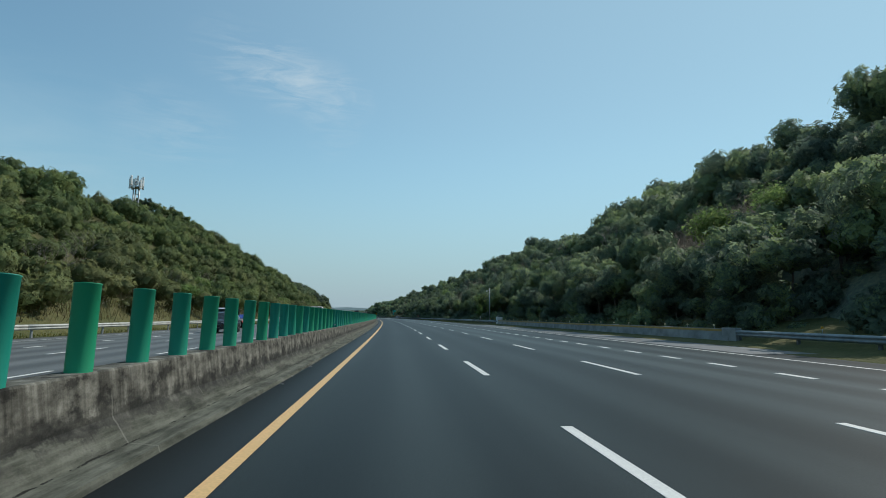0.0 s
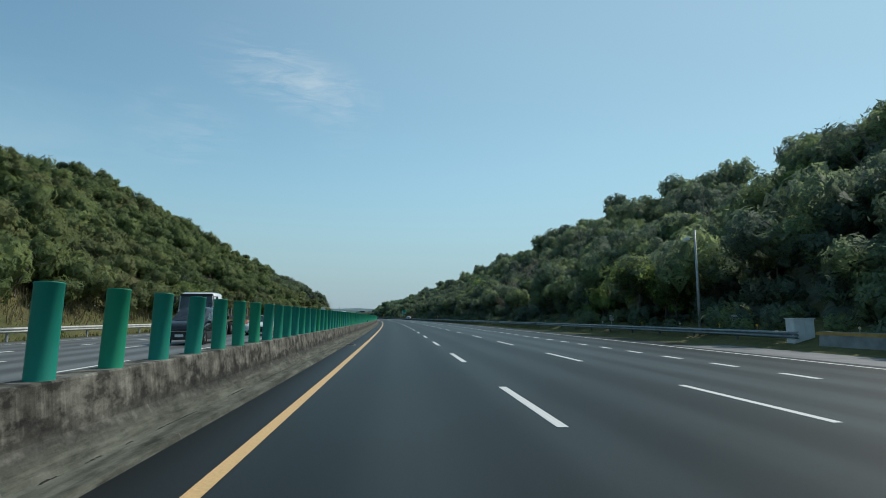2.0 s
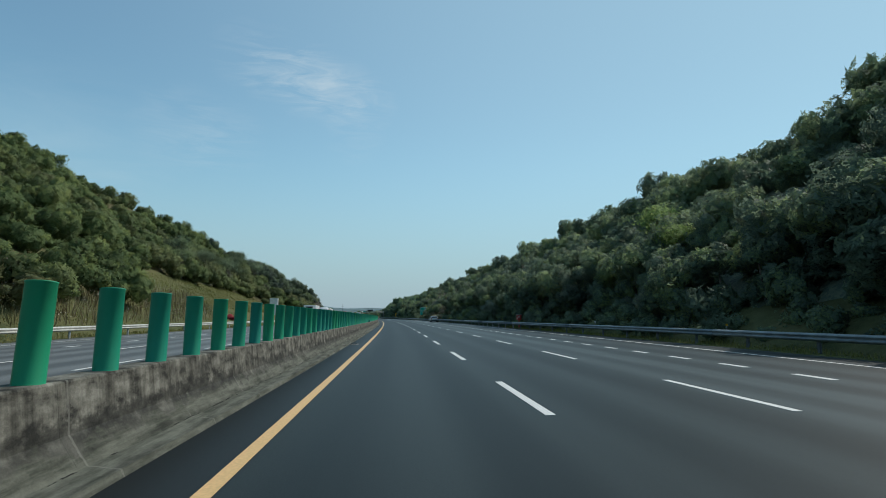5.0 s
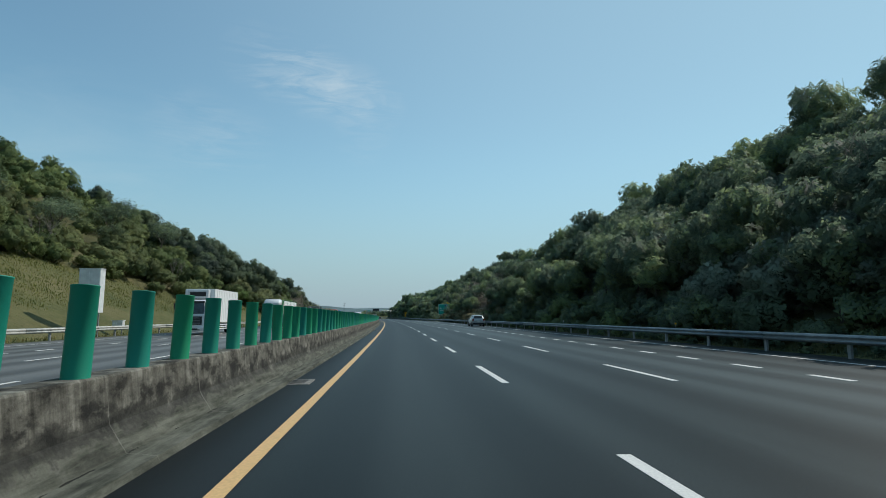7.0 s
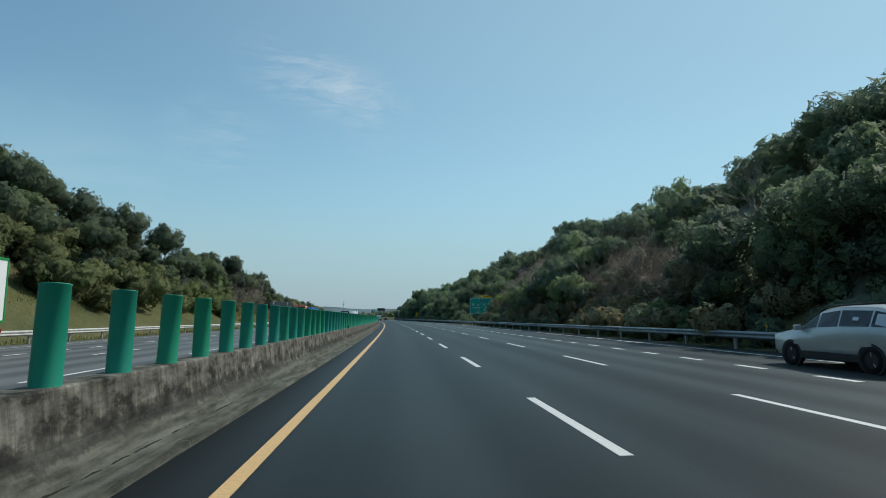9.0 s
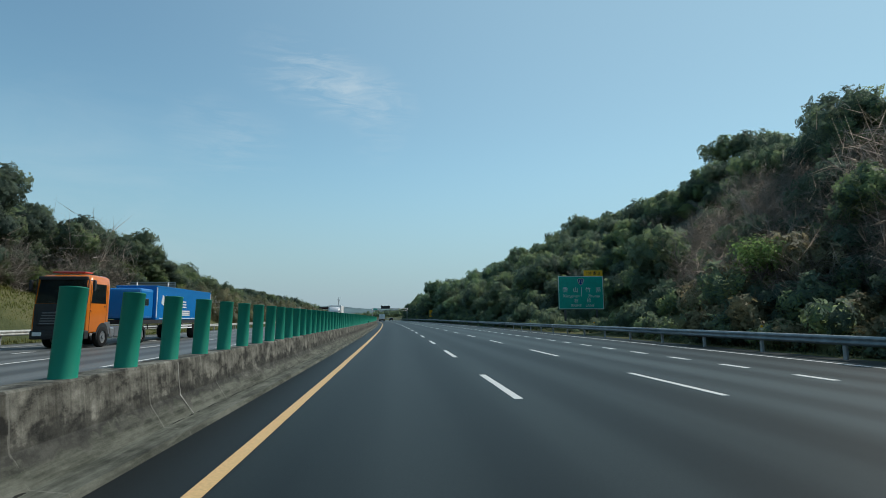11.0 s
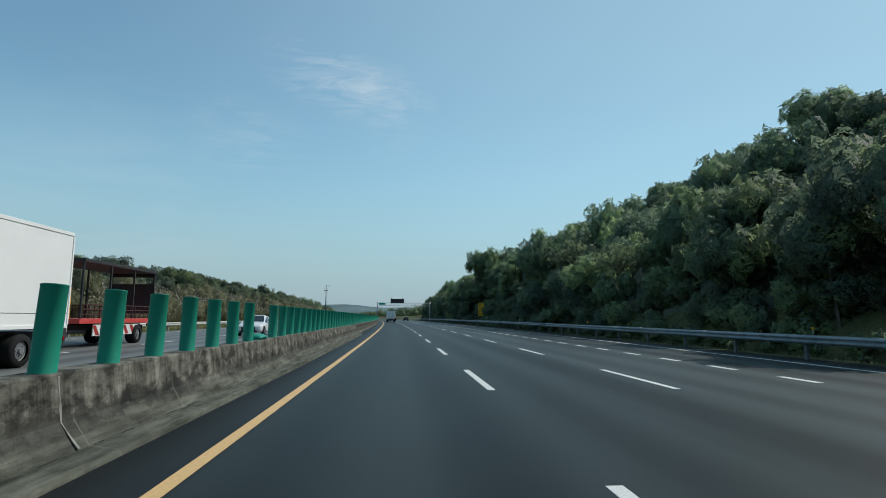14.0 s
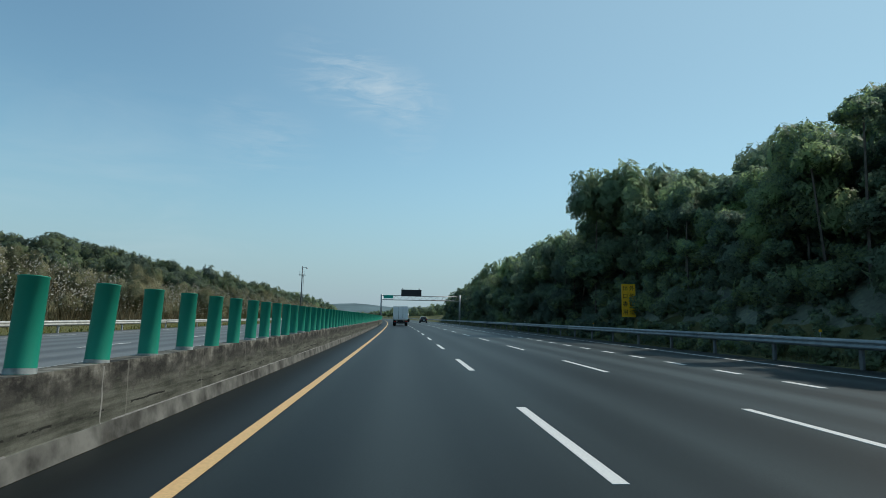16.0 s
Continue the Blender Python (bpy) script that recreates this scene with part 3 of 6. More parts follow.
for k in range(-3, 290):
    ob = new("glare_post", POST)
    ob.matrix_world = rpose(POST_S + k * POST_GAP, POST_X, 0.812) @ pose(0, 0, 0, -4.5 + random.uniform(-1, 1), random.uniform(-1.2, 1.2), 0)
    tagged(ob, "green plastic anti-glare post standing on the barrier", "glare post", "glare posts along the median")
pv = np.array([v.co[:] for v in POST.vertices])
pf = [tuple(p.vertices) for p in POST.polygons]
verts, faces = [], []
ring_v = np.array([v.co[:] for v in COLLAR.vertices])
ring_f = [tuple(p.vertices) for p in COLLAR.polygons]
bands, band_f = [], []
for k in range(290, 700):
    if k == BROKEN:
        continue
    m = rpose(POST_S + k * POST_GAP - (0.22 if k > 438 else 0.0), POST_X, 0.812) @ pose(0, 0, 0, -4.5 + random.uniform(-1, 1), random.uniform(-1.2, 1.2), 0)
    if 419 < k < 640 and k % 7 and k % 5 != 2:
        at = len(bands)
        rise = 0.35 + 0.65 * ((k * 29) % 11) / 10
        bands += [m @ Vector((v[0], v[1], v[2] * rise)) for v in ring_v]
        band_f += [tuple(at + i for i in f) for f in ring_f]
    base = len(verts)
    verts += [m @ Vector(v) for v in pv]
    faces += [tuple(base + i for i in f) for f in pf]
tagged(new("glare_posts", mesh("glare_posts", verts, faces, M_GREEN, smooth=True)), "row of green plastic anti-glare posts on the barrier", "glare post", kind="stuff")
tagged(new("post_collars", mesh("post_collars", bands, band_f, COLLAR.materials[0], smooth=True)), "pale worn bands at the feet of the green posts", "collar", kind="stuff")

# ---- woods ----
OCTA = np.array([[(a, 0, 0), (0, b, 0), (0, 0, c)] for a in (-1, 1) for b in (-1, 1) for c in (-1, 1)], dtype=float)


def leaf_tris(rng, at, nrm, leaf):
    n = len(at)
    nrm = nrm / np.linalg.norm(nrm, axis=1, keepdims=True)
    t = np.cross(nrm, rng.normal(size=(n, 3)))
    t /= np.linalg.norm(t, axis=1, keepdims=True)
    b = np.cross(nrm, t)
    size = leaf * rng.uniform(0.6, 1.5, (n, 1))
    return np.stack([at + t * size, at - t * size * 0.5 + b * size * 0.8, at - t * size * 0.5 - b * size * 0.8], axis=1)


def unit(v):
    return v / np.linalg.norm(v, axis=-1, keepdims=True)


def crown(rng, lumps, leaves, leaf, low=0.3, high=0.5):
    """A crown about 1 m in radius: rounded sprays of leaves packed over a dome, each with loose leaves round it. Gives triangles, rounding and tint."""
    d = rng.normal(size=(lumps, 3))
    d[:, 2] = np.abs(d[:, 2]) * 0.9 - 0.3
    cs = unit(d) * (0.66, 0.66, 0.5) * rng.uniform(0.75, 1.1, (lumps, 1))
    cs[0] = (0, 0, 0.05)
    rs = rng.uniform(low, high, lumps)
    rs[0] = 0.55
    tint = rng.random(lumps)
    tris, puff, tone = [], [], []
    for c, r, t in zip(cs, rs, tint):
        tris.append(c + OCTA * r * 0.92)
        puff.append(unit(OCTA * 0.8 + unit(tris[-1] + (0, 0, 0.3)) * 0.45))
        tone.append(np.full(8, t))
    pick = rng.choice(lumps, leaves * 3, p=rs ** 2 / np.sum(rs ** 2))
    d = rng.normal(size=(leaves * 3, 3))
    d[:, 2] = d[:, 2] * 0.9 + 0.3
    d = unit(d)
    at = cs[pick] + d * rs[pick][:, None] * rng.uniform(0.82, 1.15, (leaves * 3, 1))
    free = np.all(np.linalg.norm(at[:, None] - cs[None], axis=2) > rs[None] * 0.8, axis=1)
    at, d, pick = at[free][:leaves], d[free][:leaves], pick[free][:leaves]
    tris.append(leaf_tris(rng, at, d + rng.normal(size=d.shape) * 0.4, leaf))
    puff.append(np.repeat(unit(d + rng.normal(size=d.shape) * 0.25 + unit(at + (0, 0, 0.3)) * 0.4)[:, None], 3, axis=1))
    tone.append(np.clip(tint[pick] + rng.normal(size=len(pick)) * 0.15, 0, 1))
    return np.concatenate(tris), np.concatenate(puff), np.concatenate(tone)


RNG = np.random.default_rng(5)
NEAR = [crown(RNG, 15, 410, 0.108, 0.24, 0.42) for k in range(8)]
TALL = [crown(RNG, 17, 440, 0.1, 0.2, 0.38) for k in range(6)]
MID = [crown(RNG, 9, 230, 0.14, 0.3, 0.48) for k in range(8)]
SMALL = [crown(RNG, 7, 150, 0.17, 0.34, 0.52) for k in range(8)]
BUSH = [crown(RNG, 4, 84, 0.2, 0.35, 0.55) for k in range(6)]
FAR = [crown(RNG, 4, 60, 0.22, 0.4, 0.6) for k in range(6)]


def twigs(rng, count):
    """A leafless bush about 1 m in radius: thin twigs fanning out and up."""
    foot = rng.normal(size=(count, 3)) * (0.22, 0.22, 0.12) + (0, 0, -0.35)
    foot[count // 3:] += rng.normal(size=(count - count // 3, 3)) * (0.3, 0.3, 0.25) + (0, 0, 0.35)
    way = unit(rng.normal(size=(count, 3)) * (0.8, 0.8, 0.4) + (0, 0, 0.5)) * rng.uniform(0.3, 0.9, (count, 1))
    across = unit(np.cross(way, rng.normal(size=(count, 3)))) * rng.uniform(0.004, 0.009, (count, 1))
    tris = np.stack([foot - across, foot + across, foot + way], axis=1)
    return tris, np.repeat(unit(way + rng.normal(size=(count, 3)) * 0.4)[:, None], 3, axis=1), rng.random(count)


TWIGS = [twigs(RNG, 300) for k in range(5)]


def wood(name, label, side, s0, s1, d0, d1, cell, kinds, size, foot, keep=None, mat=None, tall=1.0, lift=None):
    """One stand of trees: crowns packed over the slope between two distances from its foot."""
    tris, slots, puffs, tones = [], [], [], []
    for s in np.arange(s0, s1, cell):
        for d in np.arange(d0, d1, cell):
            ss, dd = s + RNG.uniform(-0.5, 0.5) * cell, d + RNG.uniform(-0.5, 0.5) * cell
            if keep and not keep(ss, dd):
                continue
            x = side * (foot(ss) + dd)
            z = float(height(ss, x))
            pts, puff, tone = kinds[RNG.integers(len(kinds))]
            r = RNG.uniform(*size) * RNG.choice((0.75, 1.0, 1.0, 1.25))
            up = r * RNG.uniform(0.8, 1.25) * tall
            a = RNG.uniform(0, 2 * np.pi)
            rot = np.array([[np.cos(a), -np.sin(a), 0], [np.sin(a), np.cos(a), 0], [0, 0, 1]])
            raised = RNG.uniform(0.6, 1.1) * lift(ss, dd) if lift else 0.0
            q = (pts @ rot.T) * (r, r, up) + (0, 0, up * RNG.uniform(0.45, 0.95) + raised)
            tris.append(q + np.array(rp(ss, x, z)))
            puffs.append(puff @ rot.T)
            tones.append(np.clip(tone * 0.65 + RNG.uniform(-0.05, 0.4), 0, 1))
            slots.append(np.zeros(len(pts), np.int32))
            if raised > 1.5:
                pts, puff, tone = kinds[RNG.integers(len(kinds))]
                low_r = r * RNG.uniform(0.75, 0.95)
                shift = np.array(rp(ss, x, z)) + (RNG.normal() * 0.5, RNG.normal() * 0.5, raised * 0.5 + up * 0.2)
                tris.append((pts @ rot.T) * (low_r, low_r, low_r * 0.9) + shift)
                puffs.append(puff @ rot.T)
                tones.append(np.clip(tone * 0.65 + RNG.uniform(-0.05, 0.3), 0, 1))
                slots.append(np.zeros(len(pts), np.int32))
            if raised > 1.0:
                top = np.array((RNG.normal() * 0.25, RNG.normal() * 0.25, raised + up * 0.5))
                ring = np.array([(math.cos(k * 1.5708), math.sin(k * 1.5708), 0) for k in range(5)])
                low, high = ring * 0.09 + (0, 0, -0.5), ring * 0.05 + top
                bole = np.array([t for k in range(4) for t in ((low[k], low[k + 1], high[k + 1]), (low[k], high[k + 1], high[k]))])
                tris.append(bole + np.array(rp(ss, x, z)))
                puffs.append(np.ones((8, 3, 3)))
                tones.append(np.zeros(8))
                slots.append(np.full(8, 1, np.int32))
    ob = new(name, tri_mesh(name, np.concatenate(tris), (mat or LEAF, M_BARK), np.concatenate(slots), np.concatenate(puffs), np.concatenate(tones)))
    return tagged(ob, label, "trees", kind="stuff")


def leafy_floor(name, label, side, s0, s1, d0, d1, foot, mat, rise, step=1.1):
    """Matted undergrowth: a lumpy leafy sheet over the slope below the trees."""
    ss, dd = np.arange(s0, s1, step), np.arange(d0, d1, step)
    S, D = np.meshgrid(ss, dd, indexing="ij")
    S, D = S + RNG.uniform(-0.35, 0.35, S.shape) * step, D + RNG.uniform(-0.35, 0.35, D.shape) * step
    X = side * (foot(S) + D)
    lump = np.sin(S * 1.3 + np.sin(D * 0.9) * 2) * np.sin(D * 1.1 + np.sin(S * 0.7) * 2)
    edge = np.clip(np.minimum(D - d0, 3.0) / 3.0, 0, 1)
    if mat is M_SLOPE_OLIVE:
        edge = edge * np.clip((D - 0.5 - bank_depth(S)) / 5, 0, 1)
    Z = height(S, X) - 0.25 + edge * (rise * (0.75 + 0.35 * lump) + RNG.uniform(-0.3, 0.3, S.shape))
    n = len(dd)
    faces = [(i * n + j, i * n + j + 1, (i + 1) * n + j + 1, (i + 1) * n + j) for i in range(len(ss) - 1) for j in range(n - 1)]
    flat = rp_np(np.stack([S, X, Z], axis=-1)).reshape(-1, 3)
    ob = new(name, mesh(name, flat, faces, mat, smooth=True))
    tagged(ob, label, "undergrowth", kind="stuff")
    # creepers and low leaves over it
    keep = RNG.integers(0, len(flat), int(len(flat) * 2.6))
    keep = keep[(edge.reshape(-1)[keep] > 0.25)]
    at = flat[keep] + RNG.normal(size=(len(keep), 3)) * (step * 0.45, step * 0.45, 0.14) + (0, 0, 0.12)
    way = RNG.normal(size=(len(keep), 3)) * 0.35 + (-side * 0.5, 0, 0.7)
    tris = leaf_tris(RNG, at, way, 0.16)
    over = new("creepers", tri_mesh("creepers", tris, LEAF_OLIVE if mat is M_SLOPE_OLIVE else LEAF, None, np.repeat(unit(way)[:, None], 3, axis=1), RNG.random(len(keep))))
    return tagged(over, "low creepers and leaves over the " + label, "undergrowth", kind="stuff")


def bank_depth(s):
    """How far up from its foot the far bank is open grass."""
    return (11.0 - 5.5 * np.clip((s - 286) / 20, 0, 1)) * np.clip((s - 215) / 25, 0, 1) * np.clip((354 - s) / 15, 0, 1) + 7.0 * np.clip((s - 388) / 12, 0, 1) * np.clip((462 - s) / 14, 0, 1)


def grassy(s, d):
    """True off the open grass bank of the far side."""
    return d > bank_depth(s)


def clear_of_sign(s, d):
    """False where trees would stand before the direction sign or the lane sign."""
    x = FOOT_R(s) + d
    if 392 < s < 423.5:
        return x > 20.5 + (s - 410) * 0.28
    return not (530 < s < 575 and x < 19.5)


BARE_PATCHES = ((402, 7, 26, 7), (165, 6, 7, 4), (177, 15, 7, 4), (340, 5, 16, 4), (48, 10, 9, 5))


def leafless(s, d):
    """True in the stands of bare grey-brown saplings."""
    return any(((s - a) / c) ** 2 + ((d - b) / e) ** 2 < 1 for a, b, c, e in BARE_PATCHES)


def leafy(s, d):
    return clear_of_sign(s, d) and (not leafless(s, d) or (s * 7.3 + d * 3.1) % 1 < 0.2)


def stand_line(s):
    """Where the roadside stand round the lane sign towers or dips."""
    return 3.8 * np.exp(-((s - 546) / 8) ** 2) - 2.2 * np.exp(-((s - 502) / 5) ** 2) + 1.5 * np.exp(-((s - 531) / 5) ** 2) - 2.6 * np.exp(-((s - 560) / 4) ** 2) + 3.8 * np.exp(-((s - 576) / 8) ** 2) - 1.2 * np.exp(-((s - 604) / 7) ** 2)


def near_lift(s, d):
    """Trees at the foot of the shaded slope stand tall on bare trunks."""
    tall = 2.6 * np.clip((s - 566) / 12, 0, 1) * np.clip((640 - s) / 40, 0.3, 1)
    tall = tall + stand_line(s)
    return (1.7 + tall - 0.9 * np.exp(-((s - 112) / 16) ** 2)) * np.clip((10 - d) / 6, 0, 1)


wood("roadside_wood", "dense dark green broadleaf trees at the foot of the shaded slope", 1, -6, 500, 2.5, 17, 3.4, NEAR, (1.8, 2.8), FOOT_R, leafy, lift=near_lift)
wood("roadside_wood", "tall dark green broadleaf trees close behind the guard rail", 1, 500, 722, 2.5, 17, 3.6, TALL, (2.2, 3.2), FOOT_R, clear_of_sign, LEAF_FRESH_LIFTED, tall=1.15, lift=near_lift)
wood("roadside_wood", "low dark green trees crowding behind the lane sign", 1, 526, 576, 4.2, 9, 2.2, NEAR, (1.1, 1.7), FOOT_R, mat=LEAF_FRESH_LIFTED, lift=lambda s, d: 2.6 + (2.0 * np.clip((s - 530) / 6, 0, 1) + 0.6 * stand_line(s)) * np.clip((9.5 - d) / 3, 0, 1))
wood("roadside_wood", "dark green broadleaf trees filling in below the tall crowns", 1, 577, 722, 2.2, 9, 3.3, TALL, (1.9, 2.6), FOOT_R, lift=lambda s, d: 2.2 + 0.7 * stand_line(s))
wood("roadside_wood", "dark green young trees below the taller crowns", 1, 530, 576, 4.6, 10, 2.4, NEAR, (1.2, 1.8), FOOT_R, lift=lambda s, d: 1.8)
wood("bare_thicket", "leafless grey-brown saplings and brush on the shaded slope", 1, 36, 432, -0.5, 20, 1.5, TWIGS, (1.0, 1.8), FOOT_R, lambda s, d: leafless(s, d) and clear_of_sign(s, d), M_TWIGS, 1.3)
for mat, label, spots in ((LEAF_LIGHT, "bright yellow-green young trees among the dark ones", ((28, 6, 2.5), (37, 8, 2.5), (106, 2, 3), (107, 15, 3), (116, 3, 4), (144, 4, 2.5), (251, 13, 2.5), (548, 11, 3), (564, 8, 2.5), (570, 12, 3.5))),
                          (LEAF_PALE, "pale grey-green shrubs and small trees on the shaded slope", ((252, 2, 3), (257, 3, 4), (270, 6.5, 4.5), (280, 9, 3)))):
    for a, b, r in spots:
        wood("young_wood", label, 1, a - r, a + r, b - r, b + r, 1.7, NEAR, (0.9, 1.5), FOOT_R, lambda s, d: (s - a) ** 2 + (d - b) ** 2 < r * r and d > 0.2, mat, lift=lambda s, d: 1.4 * min(1, b / 4))
wood("hillside_wood", "dense green broadleaf wood over the steep hillside", 1, -6, 740, 17, 38, 3.8, MID, (1.9, 3.0), FOOT_R, lambda s, d: d < RIDGE_R(s) / RISE_R(s) + 7)
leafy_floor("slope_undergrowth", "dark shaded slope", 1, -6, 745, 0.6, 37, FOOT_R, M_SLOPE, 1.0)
leafy_floor("slope_undergrowth", "olive sunlit slope", -1, 5, 520, 4, 76, FOOT_L, M_SLOPE_OLIVE, 1.4, 1.4)
wood("undergrowth", "dark tangled shrubs behind the guard rail", 1, 0, 720, 0.2, 3.5, 1.7, BUSH, (0.7, 1.4), FOOT_R, lambda s, d: not 530 < s < 571 or d > 2.5, LEAF_DARK)
wood("undergrowth", "low dark weeds along the guard rail", 1, 240, 600, -1.0, 0.3, 1.2, BUSH, (0.25, 0.45), FOOT_R, mat=LEAF_DARK)
wood("undergrowth", "low dark weeds below the lane sign", 1, 530, 573, 0.3, 2.6, 0.9, BUSH, (0.3, 0.5), FOOT_R, mat=LEAF_DARK)
wood("undergrowth", "dark shrubs on the bank beyond the direction sign", 1, 424, 447, 0, 9, 1.5, BUSH, (0.9, 1.6), lambda s: 15.2, mat=LEAF_DARK)
wood("undergrowth", "low dark shrubs round the direction sign", 1, 402, 446, 0, 8, 1.5, BUSH, (0.45, 0.8), lambda s: 14.0, mat=LEAF_DARK)
wood("undergrowth", "low dark shrubs round the lane sign", 1, 528, 573, -0.4, 3.0, 1.3, BUSH, (0.4, 0.75), FOOT_R, lambda s, d: not 536 < s < 570 or d > 2.2, LEAF_DARK)
wood("dry_shrubs", "dry tan shrubs at the foot of the shaded slope", 1, 322, 396, -0.4, 6, 2.0, BUSH, (0.7, 1.5), FOOT_R, mat=LEAF_BROWN)
wood("undergrowth", "dark shrubs under the trees of the shaded slope", 1, 0, 720, 3.5, 9, 2.5, BUSH, (0.7, 1.4), FOOT_R, mat=LEAF_DARK)
wood("undergrowth", "tangled dark shrubs on the steep bank behind the lane sign", 1, 522, 580, 2.6, 9, 1.4, BUSH, (0.8, 1.5), FOOT_R, mat=LEAF_DARK)
wood("undergrowth", "dark green shrubs covering the shaded bank", 1, 112, 140, 3, 14, 2.0, BUSH, (0.9, 1.6), FOOT_R, mat=LEAF_DARK)
for a, b, size in ((269, 85, (2.6, 3.2)), (277, 83, (1.6, 2.0))):
    wood("hilltop_tree", "dark rounded trees standing above the sunlit ridge", -1, a, a + 5, b, b + 5, 2.8, TALL, size, FOOT_L, mat=LEAF_DEEP, tall=1.2, lift=lambda s, d: 2.0)
wood("roadside_scrub", "olive and tan scrub and small trees behind the guard rail", -1, 6, 470, 3, 16, 2.7, MID, (1.2, 2.2), FOOT_L, grassy, LEAF_OLIVE)
wood("hillside_wood", "dense olive green broadleaf wood over the sunlit hillside", -1, 10, 330, 13, 74, 3.4, SMALL, (1.5, 2.4), FOOT_L, lambda s, d: grassy(s, d) and d < RIDGE_L(s) / RISE_L(s) + 6, LEAF_OLIVE)
wood("hillside_wood", "rounded green broadleaf trees above the grass bank", -1, 330, 500, 9, 34, 3.8, NEAR, (2.0, 2.9), FOOT_L, grassy, LEAF_DEEP, lift=lambda s, d: (3.5 + 0.6 * np.clip((s - 390) / 15, 0, 1)) * np.clip((24 - d) / 7, 0, 1) * np.clip((s - 328) / 12, 0, 1) * np.clip((455 - s) / 25, 0, 1))
for kinds, s0, s1 in ((MID, 497, 660), (FAR, 660, 830)):
    wood("distant_wood", "rounded dark green trees on the low hill beyond the reeds", -1, s0, s1, 17, 60, 4.4, kinds, (1.8, 3.0), FOOT_L, mat=LEAF_DEEP)
wood("distant_wood", "distant dark green trees beyond the reeds", -1, 830, 1100, 10, 50, 7.0, FAR, (2.6, 4.2), FOOT_L)
wood("distant_wood", "distant green trees on a knoll", -1, 700, 900, 90, 220, 8.0, FAR, (3.0, 4.6), FOOT_L, lambda s, d: (s - 800) ** 2 + (d - 167) ** 2 > 120)
wood("bare_thicket", "grey-brown half-leafless brush above the grass bank", -1, 400, 432, 6.5, 13, 1.9, TWIGS, (1.3, 2.4), FOOT_L, None, M_TWIGS, 1.4)
wood("thicket", "brown and olive thicket of shrubs among the reeds", -1, 446, 830, 2.0, 17, 2.4, BUSH, (0.8, 1.7), FOOT_L, mat=LEAF_REED, tall=1.25)
wood("distant_wood", "distant green trees beside the motorway", 1, 740, 1500, 8, 40, 9.0, FAR, (2.6, 4.0), FOOT_R)
wood("distant_wood", "distant green trees beside the far carriageway", -1, 1100, 1700, 8, 40, 10.0, FAR, (3.0, 5.0), FOOT_L)


def blades(name, label, side, s0, s1, d0, d1, count, tall, wide, foot, mat, keep=None, tuft=0, head=0.06):
    """Upright grass or stalks scattered over a strip; tuft: pale seed heads on top."""
    s, d = RNG.uniform(s0, s1, count), RNG.uniform(d0, d1, count)
    if keep is not None:
        ok = keep(s, d)
        s, d = s[ok], d[ok]
    n = len(s)
    x = side * (foot(s) + d)
    at = rp_np(np.stack([s, x, height(s, x) - 0.03], axis=-1))
    h = RNG.uniform(*tall, (n, 1)) * (0.6 + 0.5 * (np.sin(s * 0.6) * np.sin(d * 1.1 + s * 0.13))[:, None] ** 2)
    a = RNG.uniform(0, 2 * np.pi, n)
    across = np.stack([np.cos(a), np.sin(a), np.zeros(n)], axis=-1) * wide
    lean = np.stack([RNG.normal(0, 0.22, n), RNG.normal(0, 0.22, n), np.ones(n)], axis=-1) * h
    tris = [np.stack([at - across, at + across, at + lean], axis=1)]
    slots = [np.zeros(n, np.int32)]
    if tuft:
        m = RNG.random(n) < tuft
        top = at[m] + lean[m]
        tris.append(leaf_tris(RNG, top, RNG.normal(size=(len(top), 3)), head))
        slots.append(np.ones(len(top), np.int32))
    ob = new(name, tri_mesh(name, np.concatenate(tris), (mat, TUFT), np.concatenate(slots)))
    return tagged(ob, label, "grass", kind="stuff")


M_BLOOM = foliage("red_blooms", ((0.2, 0.03, 0.05), (0.42, 0.05, 0.09), (0.55, 0.12, 0.16), (0.3, 0.08, 0.07)), 0.3, leaf=12.0, gaps=0.4)
wood("flowering_bush", "round bush covered in red blossom on the grass bank", -1, 252, 254.5, 0.6, 2.6, 1.3, BUSH, (0.7, 1.0), FOOT_L, mat=M_BLOOM)
blades("bank_grass", "dry yellow-green grass on the open bank", -1, 205, 460, -0.6, 12, 110000, (0.12, 0.34), 0.035, FOOT_L, GRASS, lambda s, d: ~grassy(s, d - 2.5))
blades("verge_grass", "dry tan grass along the far guard rail", -1, 0, 720, -2.2, 4, 40000, (0.15, 0.5), 0.04, FOOT_L, GRASS)
blades("brush", "tall dry brown brush with pale seed heads", -1, 5, 250, 1.0, 7, 16000, (0.7, 2.0), 0.035, FOOT_L, LEAF_DRY, None, 0.25)
blades("reeds", "tall dry brown reeds with white feathery heads", -1, 445, 800, 0.5, 15, 80000, (1.8, 4.0), 0.03, FOOT_L, LEAF_DRY, None, 0.5, 0.1)
blades("verge_grass", "dry straw-coloured grass beside the guard rail", 1, 80, 240, -2.6, 1.0, 26000, (0.1, 0.4), 0.03, FOOT_R, GRASS)
blades("verge_grass", "sparse shade-toned grass beside the guard rail", 1, 240, 720, -1.6, 1.5, 26000, (0.1, 0.4), 0.03, FOOT_R, GRASS_SHADE_TONE)


